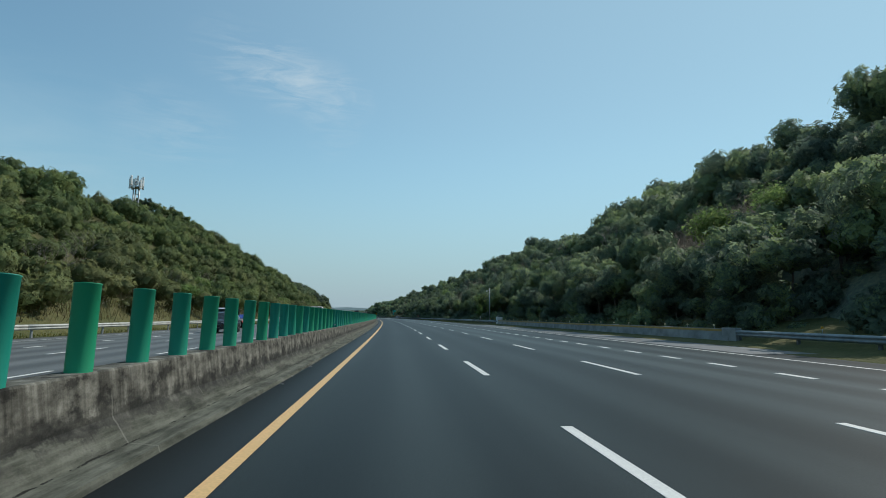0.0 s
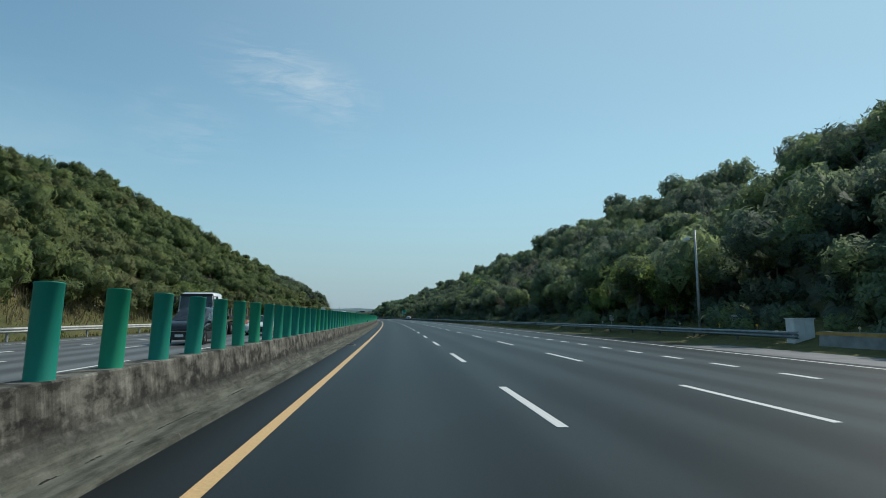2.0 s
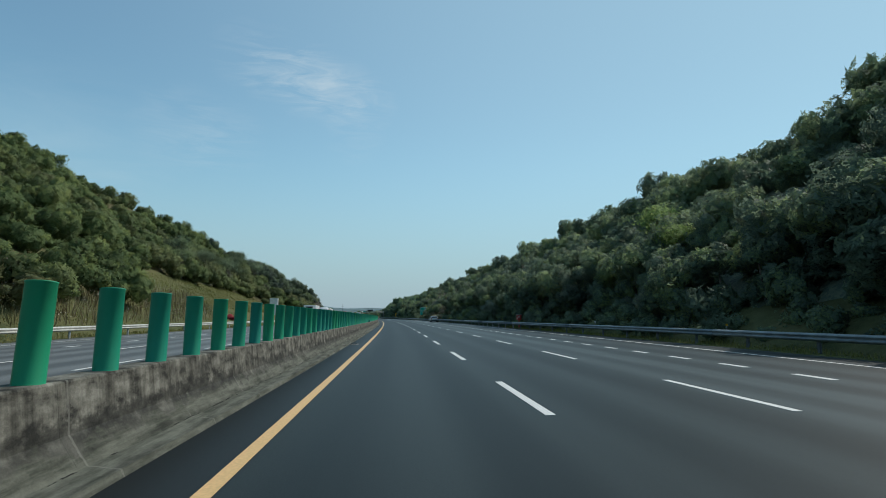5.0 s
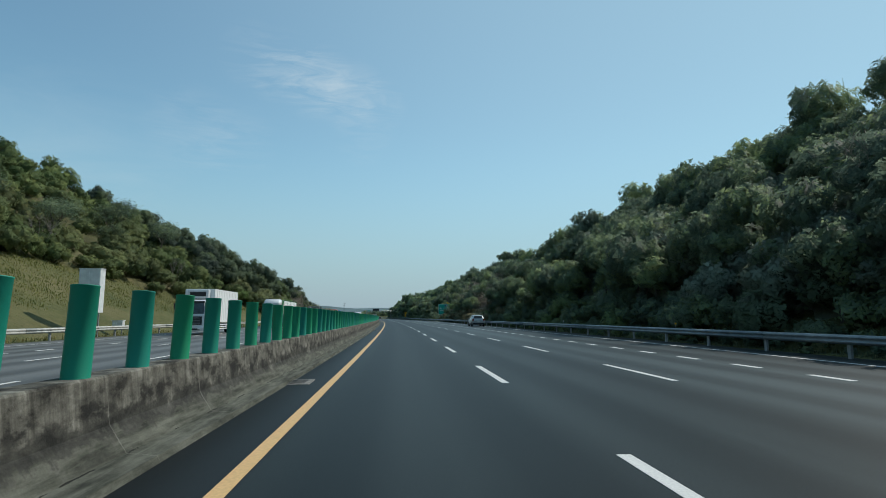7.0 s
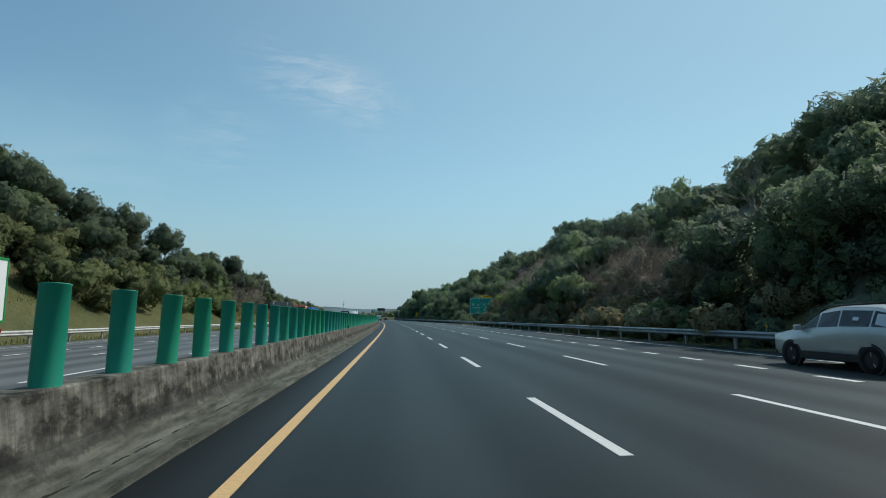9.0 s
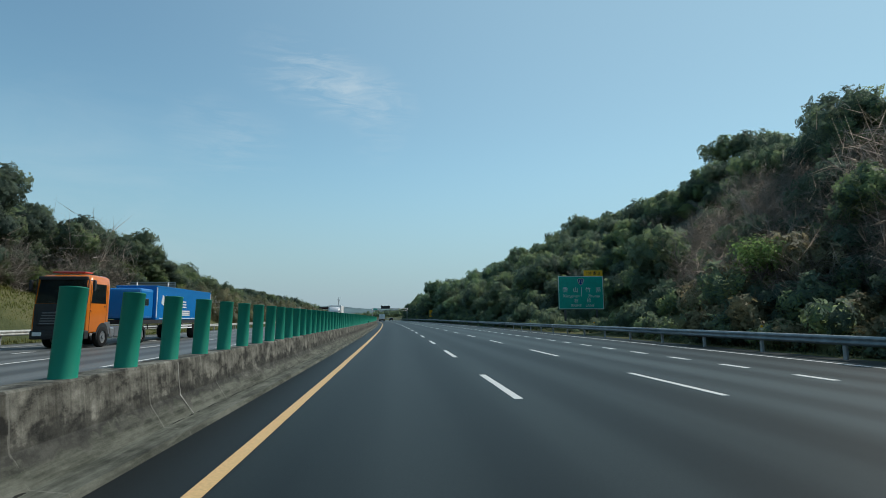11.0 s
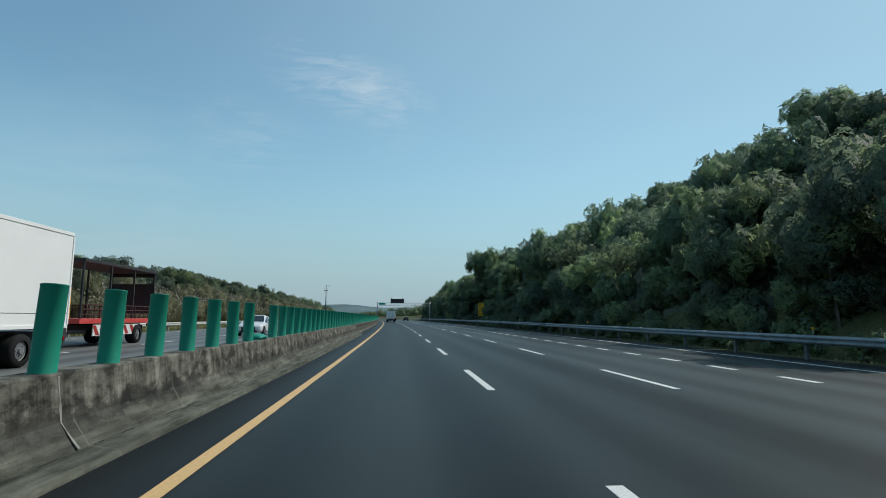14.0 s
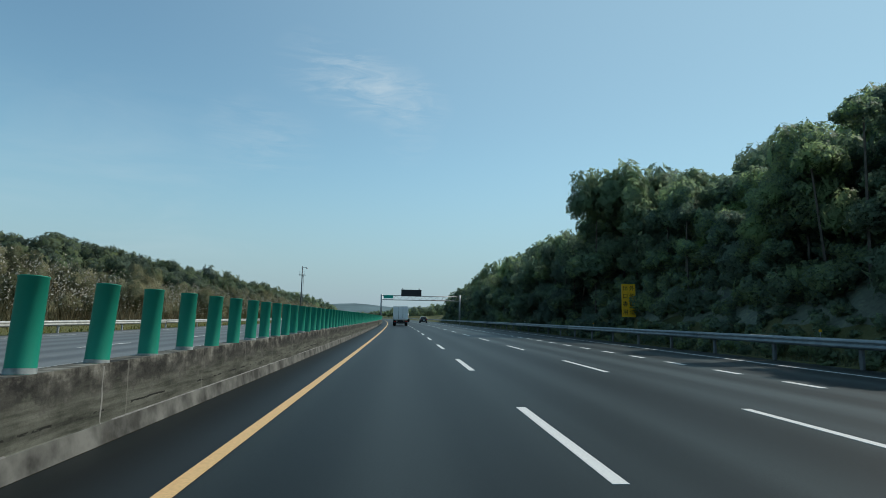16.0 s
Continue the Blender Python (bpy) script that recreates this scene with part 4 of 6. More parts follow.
# ---- single trees ----
def tube(bm, a, b, r0, r1, n=5):
    a, b = Vector(a), Vector(b)
    q = (b - a).to_track_quat("Z", "Y")
    rings = [[bm.verts.new(p + q @ Vector((r * math.cos(2 * math.pi * k / n), r * math.sin(2 * math.pi * k / n), 0))) for k in range(n)] for p, r in ((a, r0), (b, r1))]
    for k in range(n):
        bm.faces.new((rings[0][k], rings[0][(k + 1) % n], rings[1][(k + 1) % n], rings[1][k])).smooth = True


def limbs(rng, bm, at, way, length, r, depth):
    """Forking limbs, each bent a little."""
    mid = at + way * length * 0.5 + Vector((rng.normal(), rng.normal(), rng.normal())) * length * 0.06
    end = at + way * length + Vector((rng.normal(), rng.normal(), 0.3)) * length * 0.08
    tube(bm, at, mid, r, r * 0.8, 5 if depth > 2 else 3)
    tube(bm, mid, end, r * 0.8, r * 0.6, 5 if depth > 2 else 3)
    tips = [end]
    if depth:
        for k in range(3):
            turn = Vector((rng.normal(), rng.normal(), rng.normal() * 0.5 + 0.35))
            tips += limbs(rng, bm, mid.lerp(end, rng.uniform(0.3, 1.0)), (way * 0.9 + turn.normalized() * 0.8).normalized(), length * rng.uniform(0.55, 0.78), r * 0.5, depth - 1)
    return tips


M_TWIG = plain("bare_twigs", (0.34, 0.3, 0.265), 0.9, 0, 0.35, 2)


def bare_tree(seed, tall):
    rng = np.random.default_rng(seed)
    root = new("bare_tree", None)
    bm = bmesh.new()
    tube(bm, (0, 0, -0.5), (0.1, 0, tall * 0.22), 0.1, 0.08, 7)
    part("trunk", bm, M_BARK, root)
    for k in range(5):
        bm = bmesh.new()
        a = k * 1.26 + rng.uniform(-0.5, 0.5)
        limbs(rng, bm, Vector((0.08, 0, tall * rng.uniform(0.12, 0.21))), Vector((math.cos(a) * 0.65, math.sin(a) * 0.65, 1)).normalized(), tall * 0.3, 0.04, 3)
        part("limb", bm, M_TWIG, root)
    return tagged(root, "leafless grey tree with fine bare branches", "tree", "bare trees on the slopes")


def leafy_tree(seed, tall, radius, mat, label, lean=0.0):
    """A slender trunk forking into a loose crown."""
    rng = np.random.default_rng(seed)
    root = new("tree", None)
    bm = bmesh.new()
    tube(bm, (0, 0, -0.5), (lean, 0.1, tall * 0.45), 0.13, 0.09, 7)
    part("trunk", bm, M_BARK, root)
    tips = []
    for k in range(4):
        bm = bmesh.new()
        a = k * 1.57 + rng.uniform(-0.5, 0.5)
        tips += limbs(rng, bm, Vector((lean, 0.1, tall * 0.42)), Vector((math.cos(a) * 0.7, math.sin(a) * 0.7, 1)).normalized(), tall * 0.24, 0.06, 1)
        part("limb", bm, M_BARK, root)
    at = np.array([t[:] for t in tips])
    n = 1800
    c = at[rng.integers(0, len(at), n)]
    d = rng.normal(size=(n, 3))
    d /= np.linalg.norm(d, axis=1, keepdims=True)
    p = c + d * radius * 0.36 * rng.uniform(0.3, 1.1, (n, 1)) * (1, 1, 0.75)
    way = d + rng.normal(size=(n, 3)) * 0.4 + (0, 0, 0.4)
    part("crown", tri_mesh("crown", leaf_tris(rng, p, way, 0.13), mat, None, np.repeat(unit(way)[:, None], 3, axis=1), rng.random(n)), None, root)
    return tagged(root, label, "tree", "single trees along the slopes")


def plant(ob, s, x, turn, scale=1.0, sink=0.0):
    return copy_thing(ob, rpose(s, x, float(height(s, x)) - sink, turn) @ Matrix.Scale(scale, 4))


def remove_thing(ob):
    for o in (*ob.children_recursive, ob):
        bpy.data.objects.remove(o)


BARE = [bare_tree(40 + k, 7.0) for k in range(3)]
for k, (s, d) in enumerate(((62, 9), (76, 12), (88, 8), (101, 14), (112, 10), (126, 16), (139, 9), (151, 13), (163, 8), (171, 11), (180, 7), (188, 12), (255, 7), (270, 5), (332, 8), (345, 5), (357, 9), (368, 6),
                            (376, 4), (384, 7), (392, 5), (399, 8), (406, 4), (412, 7), (419, 5), (426, 9), (433, 4), (441, 7), (455, 6), (470, 4), (505, 3))):
    plant(BARE[k % 3], s, FOOT_R(s) + d, k * 77, 0.85 + 0.35 * ((k * 37) % 10) / 10)
for k, (s, d) in enumerate(((30, 6), (46, 4), (58, 8), (74, 5), (92, 7), (108, 4), (120, 6), (141, 5), (160, 7), (178, 4), (196, 6), (262, 12), (275, 13), (290, 12), (318, 9), (372, 5), (388, 9), (402, 8), (520, 8), (560, 6))):
    plant(BARE[k % 3], s, -FOOT_L(s) - d, k * 53, 0.6 + 0.3 * ((k * 29) % 10) / 10)
LIGHT = [leafy_tree(60 + k, 5.5, 3.4, LEAF_LIGHT, "young tree with bright yellow-green leaves") for k in range(2)]
for k, (s, d) in enumerate(((34, 5), (38, 9), (41, 6), (103, 0.4), (106, 1.2), (109, 0.5), (117, 0.8), (206, 5), (214, 8), (390, 2), (540, 9), (588, 6))):
    plant(LIGHT[k % 2], s, FOOT_R(s) + d, k * 41, 0.8 + 0.2 * (k % 3))
for k, (s, d) in enumerate(((72, 2.5), (84, 5), (138, 3), (199, 3), (336, 4))):
    plant(LIGHT[k % 2], s, -FOOT_L(s) - d, k * 61, 0.75)
EUCA = [leafy_tree(80 + k, 9.0, 4.5, LEAF, "slender pale-trunked tree with a loose green crown", 0.4 * k) for k in range(3)]
for k in range(34):
    s = 262 + k * 6.1
    if 335 < s < 385:
        continue
    plant(EUCA[k % 3], s, -FOOT_L(s) - (12.0 if s < 340 else 9.0) - (k * 31 % 7) * 0.8, k * 67, (0.7 if s < 340 else 0.55) + 0.25 * ((k * 13) % 7) / 7)
for k in range(12):
    s = 505 + k * 15.4
    if 530 < s < 572:
        continue
    plant(EUCA[k % 3], s, FOOT_R(s) + 1.5 + (k * 17 % 5) * 0.7, k * 71, 0.85 + 0.25 * ((k * 11) % 7) / 7)
for ob in BARE + LIGHT + EUCA:
    remove_thing(ob)


# ---- shapes for made things ----
def box(size, at=(0, 0, 0), bevel=0.0, segments=2):
    bm = bmesh.new()
    bmesh.ops.create_cube(bm, size=1, matrix=Matrix.Translation(at) @ Matrix.Diagonal((*size, 1)))
    if bevel:
        bmesh.ops.bevel(bm, geom=bm.edges[:], offset=bevel, segments=segments, affect="EDGES", profile=0.6)
    return bm


def rod(a, b, r, n=10, r1=None):
    bm = bmesh.new()
    tube(bm, a, b, r, r if r1 is None else r1, n)
    bmesh.ops.holes_fill(bm, edges=[e for e in bm.edges if e.is_boundary])
    return bm


def disc(radius, thick, n=20, at=(0, 0, 0), axis="X"):
    bm = bmesh.new()
    turn = Matrix.Rotation(math.pi / 2, 4, "Y" if axis == "X" else "X") if axis != "Z" else Matrix()
    bmesh.ops.create_cone(bm, cap_ends=True, segments=n, radius1=radius, radius2=radius, depth=thick, matrix=Matrix.Translation(at) @ turn)
    return bm


def letters(text, size, mat, parent, at, label=""):
    """Upright text on a panel that faces -y, centred at a place."""
    data = bpy.data.curves.new("lettering", "FONT")
    data.body, data.size, data.align_x, data.align_y, data.extrude = text, size, "CENTER", "CENTER", 0.002
    tmp = bpy.data.objects.new("lettering", data)
    scene.collection.objects.link(tmp)
    bpy.context.view_layer.update()
    me = bpy.data.meshes.new_from_object(tmp.evaluated_get(bpy.context.evaluated_depsgraph_get()))
    bpy.data.objects.remove(tmp)
    me.materials.clear()
    me.materials.append(mat)
    me.transform(Matrix.Translation(at) @ Matrix.Rotation(math.pi / 2, 4, "X"))
    return part("lettering", me, None, parent, label)


M_SIGN = plain("sign_green", (0.0, 0.4, 0.3), 0.45, 0, 0.2, 1.5)
M_SIGN_WHITE = plain("sign_white", (0.75, 0.77, 0.76), 0.45, 0, 0.15, 3)
M_SIGN_YELLOW = plain("sign_yellow", (0.95, 0.5, 0.02), 0.45, 0, 0.15, 3)
M_SIGN_BLUE = plain("sign_blue", (0.02, 0.08, 0.4), 0.45, 0, 0.15, 3)
M_BLACK = plain("black_paint", (0.02, 0.02, 0.022), 0.5, 0, 0.3, 4)
M_PALE = plain("pale_concrete", (0.34, 0.35, 0.345), 0.85, 0, 0.4, 1.2)
M_AMBER = plain("amber_reflector", (0.8, 0.42, 0.03), 0.25, 0, 0.1, 6)
M_CREAM = plain("cream_reflector", (0.78, 0.62, 0.36), 0.3, 0, 0.1, 6)
M_RED = plain("red_paint", (0.62, 0.07, 0.06), 0.4, 0, 0.2, 5)
M_RAIL = plain("rail_steel", (0.27, 0.31, 0.33), 0.55, 0.35, 0.3, 2.5)
M_RAIL_PALE = plain("rail_pale", (0.55, 0.55, 0.5), 0.6, 0.1, 0.3, 2.5)

# ---- guard rails ----
RAIL_R = curve_of((-200, 14.7), (20, 14.9), (88, 14.9), (112, 14.7), (150, 14.2), (200, 12.9), (245, 12.0), (420, 11.95), (560, 12.1), (700, 12.3), (1500, 12.4))
RAIL_TOP = curve_of((-200, 0.74), (430, 0.77), (490, 0.85), (540, 0.95), (1500, 0.95))
W_BEAM = ((0.0, -0.31), (-0.035, -0.285), (-0.08, -0.245), (-0.08, -0.215), (-0.02, -0.175), (-0.02, -0.14), (-0.08, -0.10), (-0.08, -0.07), (-0.035, -0.025), (0.0, 0.0))


def beam(name, s0, s1, side, x_of, z_of, mat, step=4.0):
    ss = np.linspace(s0, s1, max(2, int((s1 - s0) / step) + 1))
    verts, faces, m = [], [], len(W_BEAM)
    for s in ss:
        verts += [rp(s, x_of(s) + side * x, z_of(s) + z) for x, z in W_BEAM]
    for i in range(len(ss) - 1):
        for j in range(m - 1):
            a = i * m + j
            faces.append((a, a + 1, a + m + 1, a + m))
    me = mesh(name, verts, faces, mat, smooth=True)
    solid = bmesh.new()
    solid.from_mesh(me)
    bmesh.ops.solidify(solid, geom=solid.faces[:], thickness=0.006)
    solid.to_mesh(me)
    solid.free()
    return me


def rail_post_mesh(tall, mat):
    bm = box((0.1, 0.14, tall + 0.3), (0, 0, tall / 2 - 0.15), 0.012, 1)
    me = bpy.data.meshes.new("rail_post")
    bm.to_mesh(me)
    bm.free()
    me.materials.append(mat)
    return me


def guard_rail(label, s0, s1, side, x_of, z_of, mat, post_mat, gap=4.0, first=0.4):
    """A W-section rail in 20 m lengths on posts."""
    root = new("guard_rail", None)
    tagged(root, label, "guard rail", "guard rails along the motorway")
    n = max(1, round((s1 - s0) / 20))
    for k in range(n):
        a, b = s0 + (s1 - s0) * k / n, s0 + (s1 - s0) * (k + 1) / n
        part("beam", beam("beam", a, b - 0.01, side, x_of, z_of, mat), None, root)
    me, me_block, s = rail_post_mesh(0.62, post_mat), None, s0 + first
    bm = box((0.09, 0.16, 0.28), (0, 0, 0), 0.01, 1)
    me_block = bpy.data.meshes.new("spacer")
    bm.to_mesh(me_block)
    bm.free()
    me_block.materials.append(post_mat)
    while s < s1 and s < 700:
        x, z = x_of(s), z_of(s)
        p = part("post", me, None, root)
        p.matrix_basis = rpose(s, x + side * 0.125, z - 0.64)
        p = part("spacer", me_block, None, root)
        p.matrix_basis = rpose(s, x + side * 0.03, z - 0.16)
        s += gap
    return root


RAIL_L = curve_of((-200, -22.9), (300, -23.2), (450, -22.9), (1500, -22.9))
guard_rail("grey steel guard rail before the lay-by wall", -30, 27, 1, RAIL_R, RAIL_TOP, M_RAIL, M_STEEL_DARK)
guard_rail("grey steel guard rail on posts over dry grass", 88.2, 232, 1, RAIL_R, RAIL_TOP, M_RAIL, M_STEEL_DARK)
guard_rail("grey steel guard rail beside the hard shoulder", 232, 432, 1, RAIL_R, RAIL_TOP, M_RAIL, M_STEEL, 4.0, 3.7 - 4.0 + 32 - 0.0 - 31.6)
guard_rail("grey steel guard rail in front of tall trees", 432, 1100, 1, RAIL_R, RAIL_TOP, M_RAIL, M_STEEL_DARK)
for s0, s1 in ((-30, 140), (187, 440), (440, 1100)):
    guard_rail("pale steel guard rail beside the opposite carriageway", s0, s1, -1, RAIL_L, lambda s: 0.78, M_RAIL_PALE, M_STEEL)

# ---- lay-by walls ----
M_BAND = plain("faded_yellow_paint", (0.5, 0.3, 0.07), 0.7, 0, 0.35, 2.0)
M_APRON = plain("apron_concrete", (0.16, 0.175, 0.18), 0.7, 0, 0.35, 0.9)
wall = new("layby_wall", None)
tagged(wall, "low grey concrete lay-by wall with a yellow band", "wall", kind="structure")
part("wall_body", strip("wall_body", ((14.75, -0.1), (14.85, 0.8), (15.1, 0.8), (15.2, -0.1)), 27, 88, 5, M_PALE, True), None, wall)
part("yellow_band", strip("yellow_band", ((14.83, 0.655), (14.844, 0.78), (14.838, 0.78), (14.824, 0.655)), 27.2, 87.8, 5, M_BAND, True), None, wall, "yellow painted band")
part("coping", box((0.34, 1.2, 0.95), (0, 0, 0), 0.05), M_PALE, wall).matrix_basis = rpose(27, 14.98, 0.38)
apron = new("layby_apron", band("layby_apron", 11.25, 14.76, 20, 92, 6, 0.006, M_APRON))
tagged(apron, "pale concrete lay-by surface", "road", kind="structure")
wall = new("opposite_wall", None)
tagged(wall, "low pale concrete wall beside the opposite carriageway", "wall", kind="structure")
part("wall_body", strip("wall_body", ((-22.2, 0.0), (-22.3, 0.95), (-22.55, 0.95), (-22.65, 0.0)), 141, 186, 5, M_RAIL_PALE, True), None, wall)
part("yellow_band", strip("yellow_band", ((-22.278, 0.8), (-22.292, 0.93), (-22.286, 0.93), (-22.272, 0.8)), 141.2, 185.8, 5, M_BAND, True), None, wall, "faded yellow band")


def reflector(s, x, z, mat, label):
    root = new("reflector", None)
    part("stem", rod((0, 0, -0.12), (0, 0, 0.06), 0.015, 6), M_STEEL, root)
    part("face", disc(0.055, 0.025, 12, (0, 0, 0.1), "Y"), mat, root)
    root.matrix_world = rpose(s, x, z)
    tagged(root, label, "reflector", "roadside reflectors")


for k in range(22):
    reflector(28.5 + k * 2.7, 14.98, 0.86, M_CREAM, "round cream reflector on the lay-by wall")
for s in (10, 15.5, 21, 91, 94, 98, 103, 110, 126, 142, 158, 174, 190, 206, 222, 238, 259, 278, 297, 318, 340, 362, 384, 402, 420, 436, 458, 480, 502, 524, 546, 568, 590):
    reflector(s, RAIL_R(s) + 0.1, RAIL_TOP(s) + 0.12, M_AMBER if s % 3 < 2 else M_SIGN_WHITE, "small reflector above the guard rail")


# ---- signs, poles and cabinets ----
def direction_sign():
    root = new("direction_sign", None)
    w, h = 5.0, 3.6
    part("panel", box((w, 0.06, h), (0, 0, 0), 0.015), M_SIGN, root)
    for x, z, a, b in ((0, h / 2 - 0.05, w - 0.04, 0.06), (0, -h / 2 + 0.05, w - 0.04, 0.06), (-w / 2 + 0.05, 0, 0.06, h - 0.16), (w / 2 - 0.05, 0, 0.06, h - 0.16)):
        part("border", box((a, 0.012, b), (x, -0.034, z), 0.0), M_SIGN_WHITE, root)
    bm = bmesh.new()
    out = [(-0.36, 0.3), (-0.2, 0.36), (0, 0.33), (0.2, 0.36), (0.36, 0.3), (0.34, 0.02), (0.2, -0.25), (0, -0.42), (-0.2, -0.25), (-0.34, 0.02)]
    for scale, y in ((1.0, -0.036),):
        bm.faces.new([bm.verts.new((x * scale, y, z * scale + 1.18)) for x, z in out])
    bmesh.ops.solidify(bm, geom=bm.faces[:], thickness=0.006)
    shield = part("shield", bm, M_SIGN_WHITE, root, "white and blue route shield")
    bm = bmesh.new()
    bm.faces.new([bm.verts.new((x * 0.82, -0.046, z * 0.82 + 1.18)) for x, z in out])
    bmesh.ops.solidify(bm, geom=bm.faces[:], thickness=0.006)
    part("shield_field", bm, M_SIGN_BLUE, shield)
    letters("13", 0.46, M_SIGN_WHITE, root, (0, -0.056, 1.2))
    for text, size, x, z in (("香", 0.62, -1.72, 0.27), ("山", 0.62, -0.58, 0.27), ("竹", 0.62, 0.8, 0.27), ("南", 0.62, 1.92, 0.27), ("Xiangshan", 0.44, -1.1, -0.38), ("Zhunan", 0.44, 1.42, -0.38),
                             ("右", 0.5, -0.55, -0.88), ("線", 0.5, 0.85, -0.88), ("RIGHT", 0.4, -0.55, -1.4), ("LANE", 0.4, 0.95, -1.4)):
        letters(text, size, M_SIGN_WHITE, root, (x, -0.036, z))
    part("divider", box((0.05, 0.012, 1.05), (0.06, -0.036, 0.1)), M_SIGN_WHITE, root)
    tab = part("exit_tab", box((2.1, 0.05, 0.6), (1.42, 0, h / 2 + 0.32), 0.012), M_SIGN_YELLOW, root, "yellow exit number plate")
    letters("109 香山", 0.42, M_BLACK, tab, (1.42, -0.03, h / 2 + 0.3))
    for x in (-1.75, 1.75):
        part("post", rod((x, 0.14, -4.3), (x, 0.14, 1.2), 0.12, 12), M_STEEL_DARK, root)
    for z in (-1.2, 0, 1.2):
        part("back_rail", box((w - 0.3, 0.06, 0.08), (0, 0.06, z)), M_STEEL_DARK, root)
    root.matrix_world = rpose(421.9, 18.2, 4.03, -1.5)
    return tagged(root, "large green motorway direction sign on two steel posts", "road sign")


direction_sign()


def lane_sign():
    root = new("exit_lane_sign", None)
    part("panel", box((1.08, 0.05, 2.5), (0, 0, 0), 0.012), M_SIGN_YELLOW, root)
    for k, text in enumerate("外側車道"):
        letters(text, 0.42, M_BLACK, root, (0.26, -0.03, 0.9 - k * 0.6))
    for k, text in enumerate("出口專用"):
        letters(text, 0.42, M_BLACK, root, (-0.26, -0.03, 0.9 - k * 0.6))
    part("post", rod((0, 0.08, -3.2), (0, 0.08, 1.0), 0.06, 10), M_STEEL, root)
    root.matrix_world = rpose(568.9, 15.3, 2.95)
    return tagged(root, "yellow exit lane sign on a single steel post", "road sign")


lane_sign()


def sign_back():
    """A sign for the other carriageway, seen from behind."""
    root = new("sign_from_behind", None)
    part("panel", box((4.4, 0.05, 2.6), (0, 0, 0), 0.012), M_STEEL, root)
    for k in range(11):
        part("rib", box((4.2, 0.05, 0.06), (0, -0.05, -1.15 + k * 0.23)), M_STEEL_DARK, root)
    for x in (-1.5, 1.5):
        part("post", rod((x, -0.14, -5.0), (x, -0.14, 1.25), 0.1, 10), M_STEEL, root)
    root.matrix_world = rpose(421.5, -26.2, 3.45 + 0.3)
    return tagged(root, "grey ribbed back of a large road sign on posts", "road sign")


sign_back()


def lamp_pole():
    root = new("camera_pole", None)
    part("pole", rod((0, 0, -0.6), (0, 0, 6.4), 0.085, 12, 0.055), M_STEEL, root)
    part("arm", rod((0, 0, 5.9), (-0.5, 0, 5.95), 0.03, 8), M_STEEL, root)
    part("camera_housing", box((0.2, 0.42, 0.18), (-0.55, -0.05, 5.85), 0.03), M_SIGN_WHITE, root)
    part("base_plate", box((0.4, 0.4, 0.05), (0, 0, 0.05), 0.01), M_STEEL_DARK, root)
    root.matrix_world = rpose(96.4, 15.25, 0.0)
    return tagged(root, "grey steel pole with a small camera at its top", "pole")


lamp_pole()


def cabinet(name, s, x, z, size, mat, label, legs=0.0):
    root = new(name, None)
    w, d, h = size
    part("body", box(size, (0, 0, legs + h / 2), 0.02), mat, root)
    part("roof_cap", box((w + 0.08, d + 0.08, 0.05), (0, 0, legs + h + 0.02), 0.01), mat, root)
    for k in (-1, 1):
        part("door", box((w / 2 - 0.06, 0.03, h - 0.16), (k * w / 4, -d / 2 - 0.012, legs + h / 2), 0.008), mat, root)
        if legs:
            part("leg", box((0.08, 0.08, legs + 0.6), (k * (w / 2 - 0.12), 0, (legs - 0.6) / 2), 0.01), M_STEEL, root)
    root.matrix_world = rpose(s, x, z)
    return tagged(root, label, "cabinet")


cabinet("control_cabinet", 88.7, 15.35, 0.0, (0.95, 0.5, 1.28), M_SIGN_WHITE, "pale grey metal roadside cabinet behind the wall")
cabinet("display_cabinet", 274.2, -24.6, 0.3, (1.5, 0.7, 3.2), M_SIGN_WHITE, "tall white metal roadside cabinet on two legs", 1.45)


cabinet("junction_box", 278.4, -24.5, 0.3, (0.8, 0.4, 0.5), M_SIGN_WHITE, "small white metal junction box behind the guard rail", 0.35)


def phone_box():
    """An emergency telephone box on one post, its door towards the traffic."""
    root = new("emergency_phone_box", None)
    part("post", box((0.12, 0.12, 1.2), (0, 0, 0.4), 0.01), M_RED, root)
    body = part("body", box((0.48, 0.46, 0.62), (0, 0, 1.29), 0.03), M_RED, root)
    part("roof_cap", box((0.56, 0.54, 0.04), (0, 0, 1.62), 0.012), M_SIGN_WHITE, root, "pale roof cap")
    part("notice", box((0.16, 0.015, 0.2), (-0.08, -0.236, 1.4), 0.004), M_SIGN_WHITE, body, "white notice")
    part("notice_bar", box((0.1, 0.008, 0.03), (-0.08, -0.246, 1.42)), M_BLACK, body)
    part("recess", box((0.015, 0.2, 0.16), (-0.238, 0.02, 1.46), 0.006), M_BLACK, body, "dark recess")
    part("notice", box((0.015, 0.18, 0.18), (-0.24, -0.03, 1.2), 0.004), M_SIGN_WHITE, body, "white notice")
    part("notice_bar", box((0.008, 0.1, 0.03), (-0.25, -0.03, 1.22)), M_BLACK, body)
    root.matrix_world = rpose(232.2, 13.15, 0.0, 8)
    return tagged(root, "red emergency telephone box with white notices", "phone box")


phone_box()


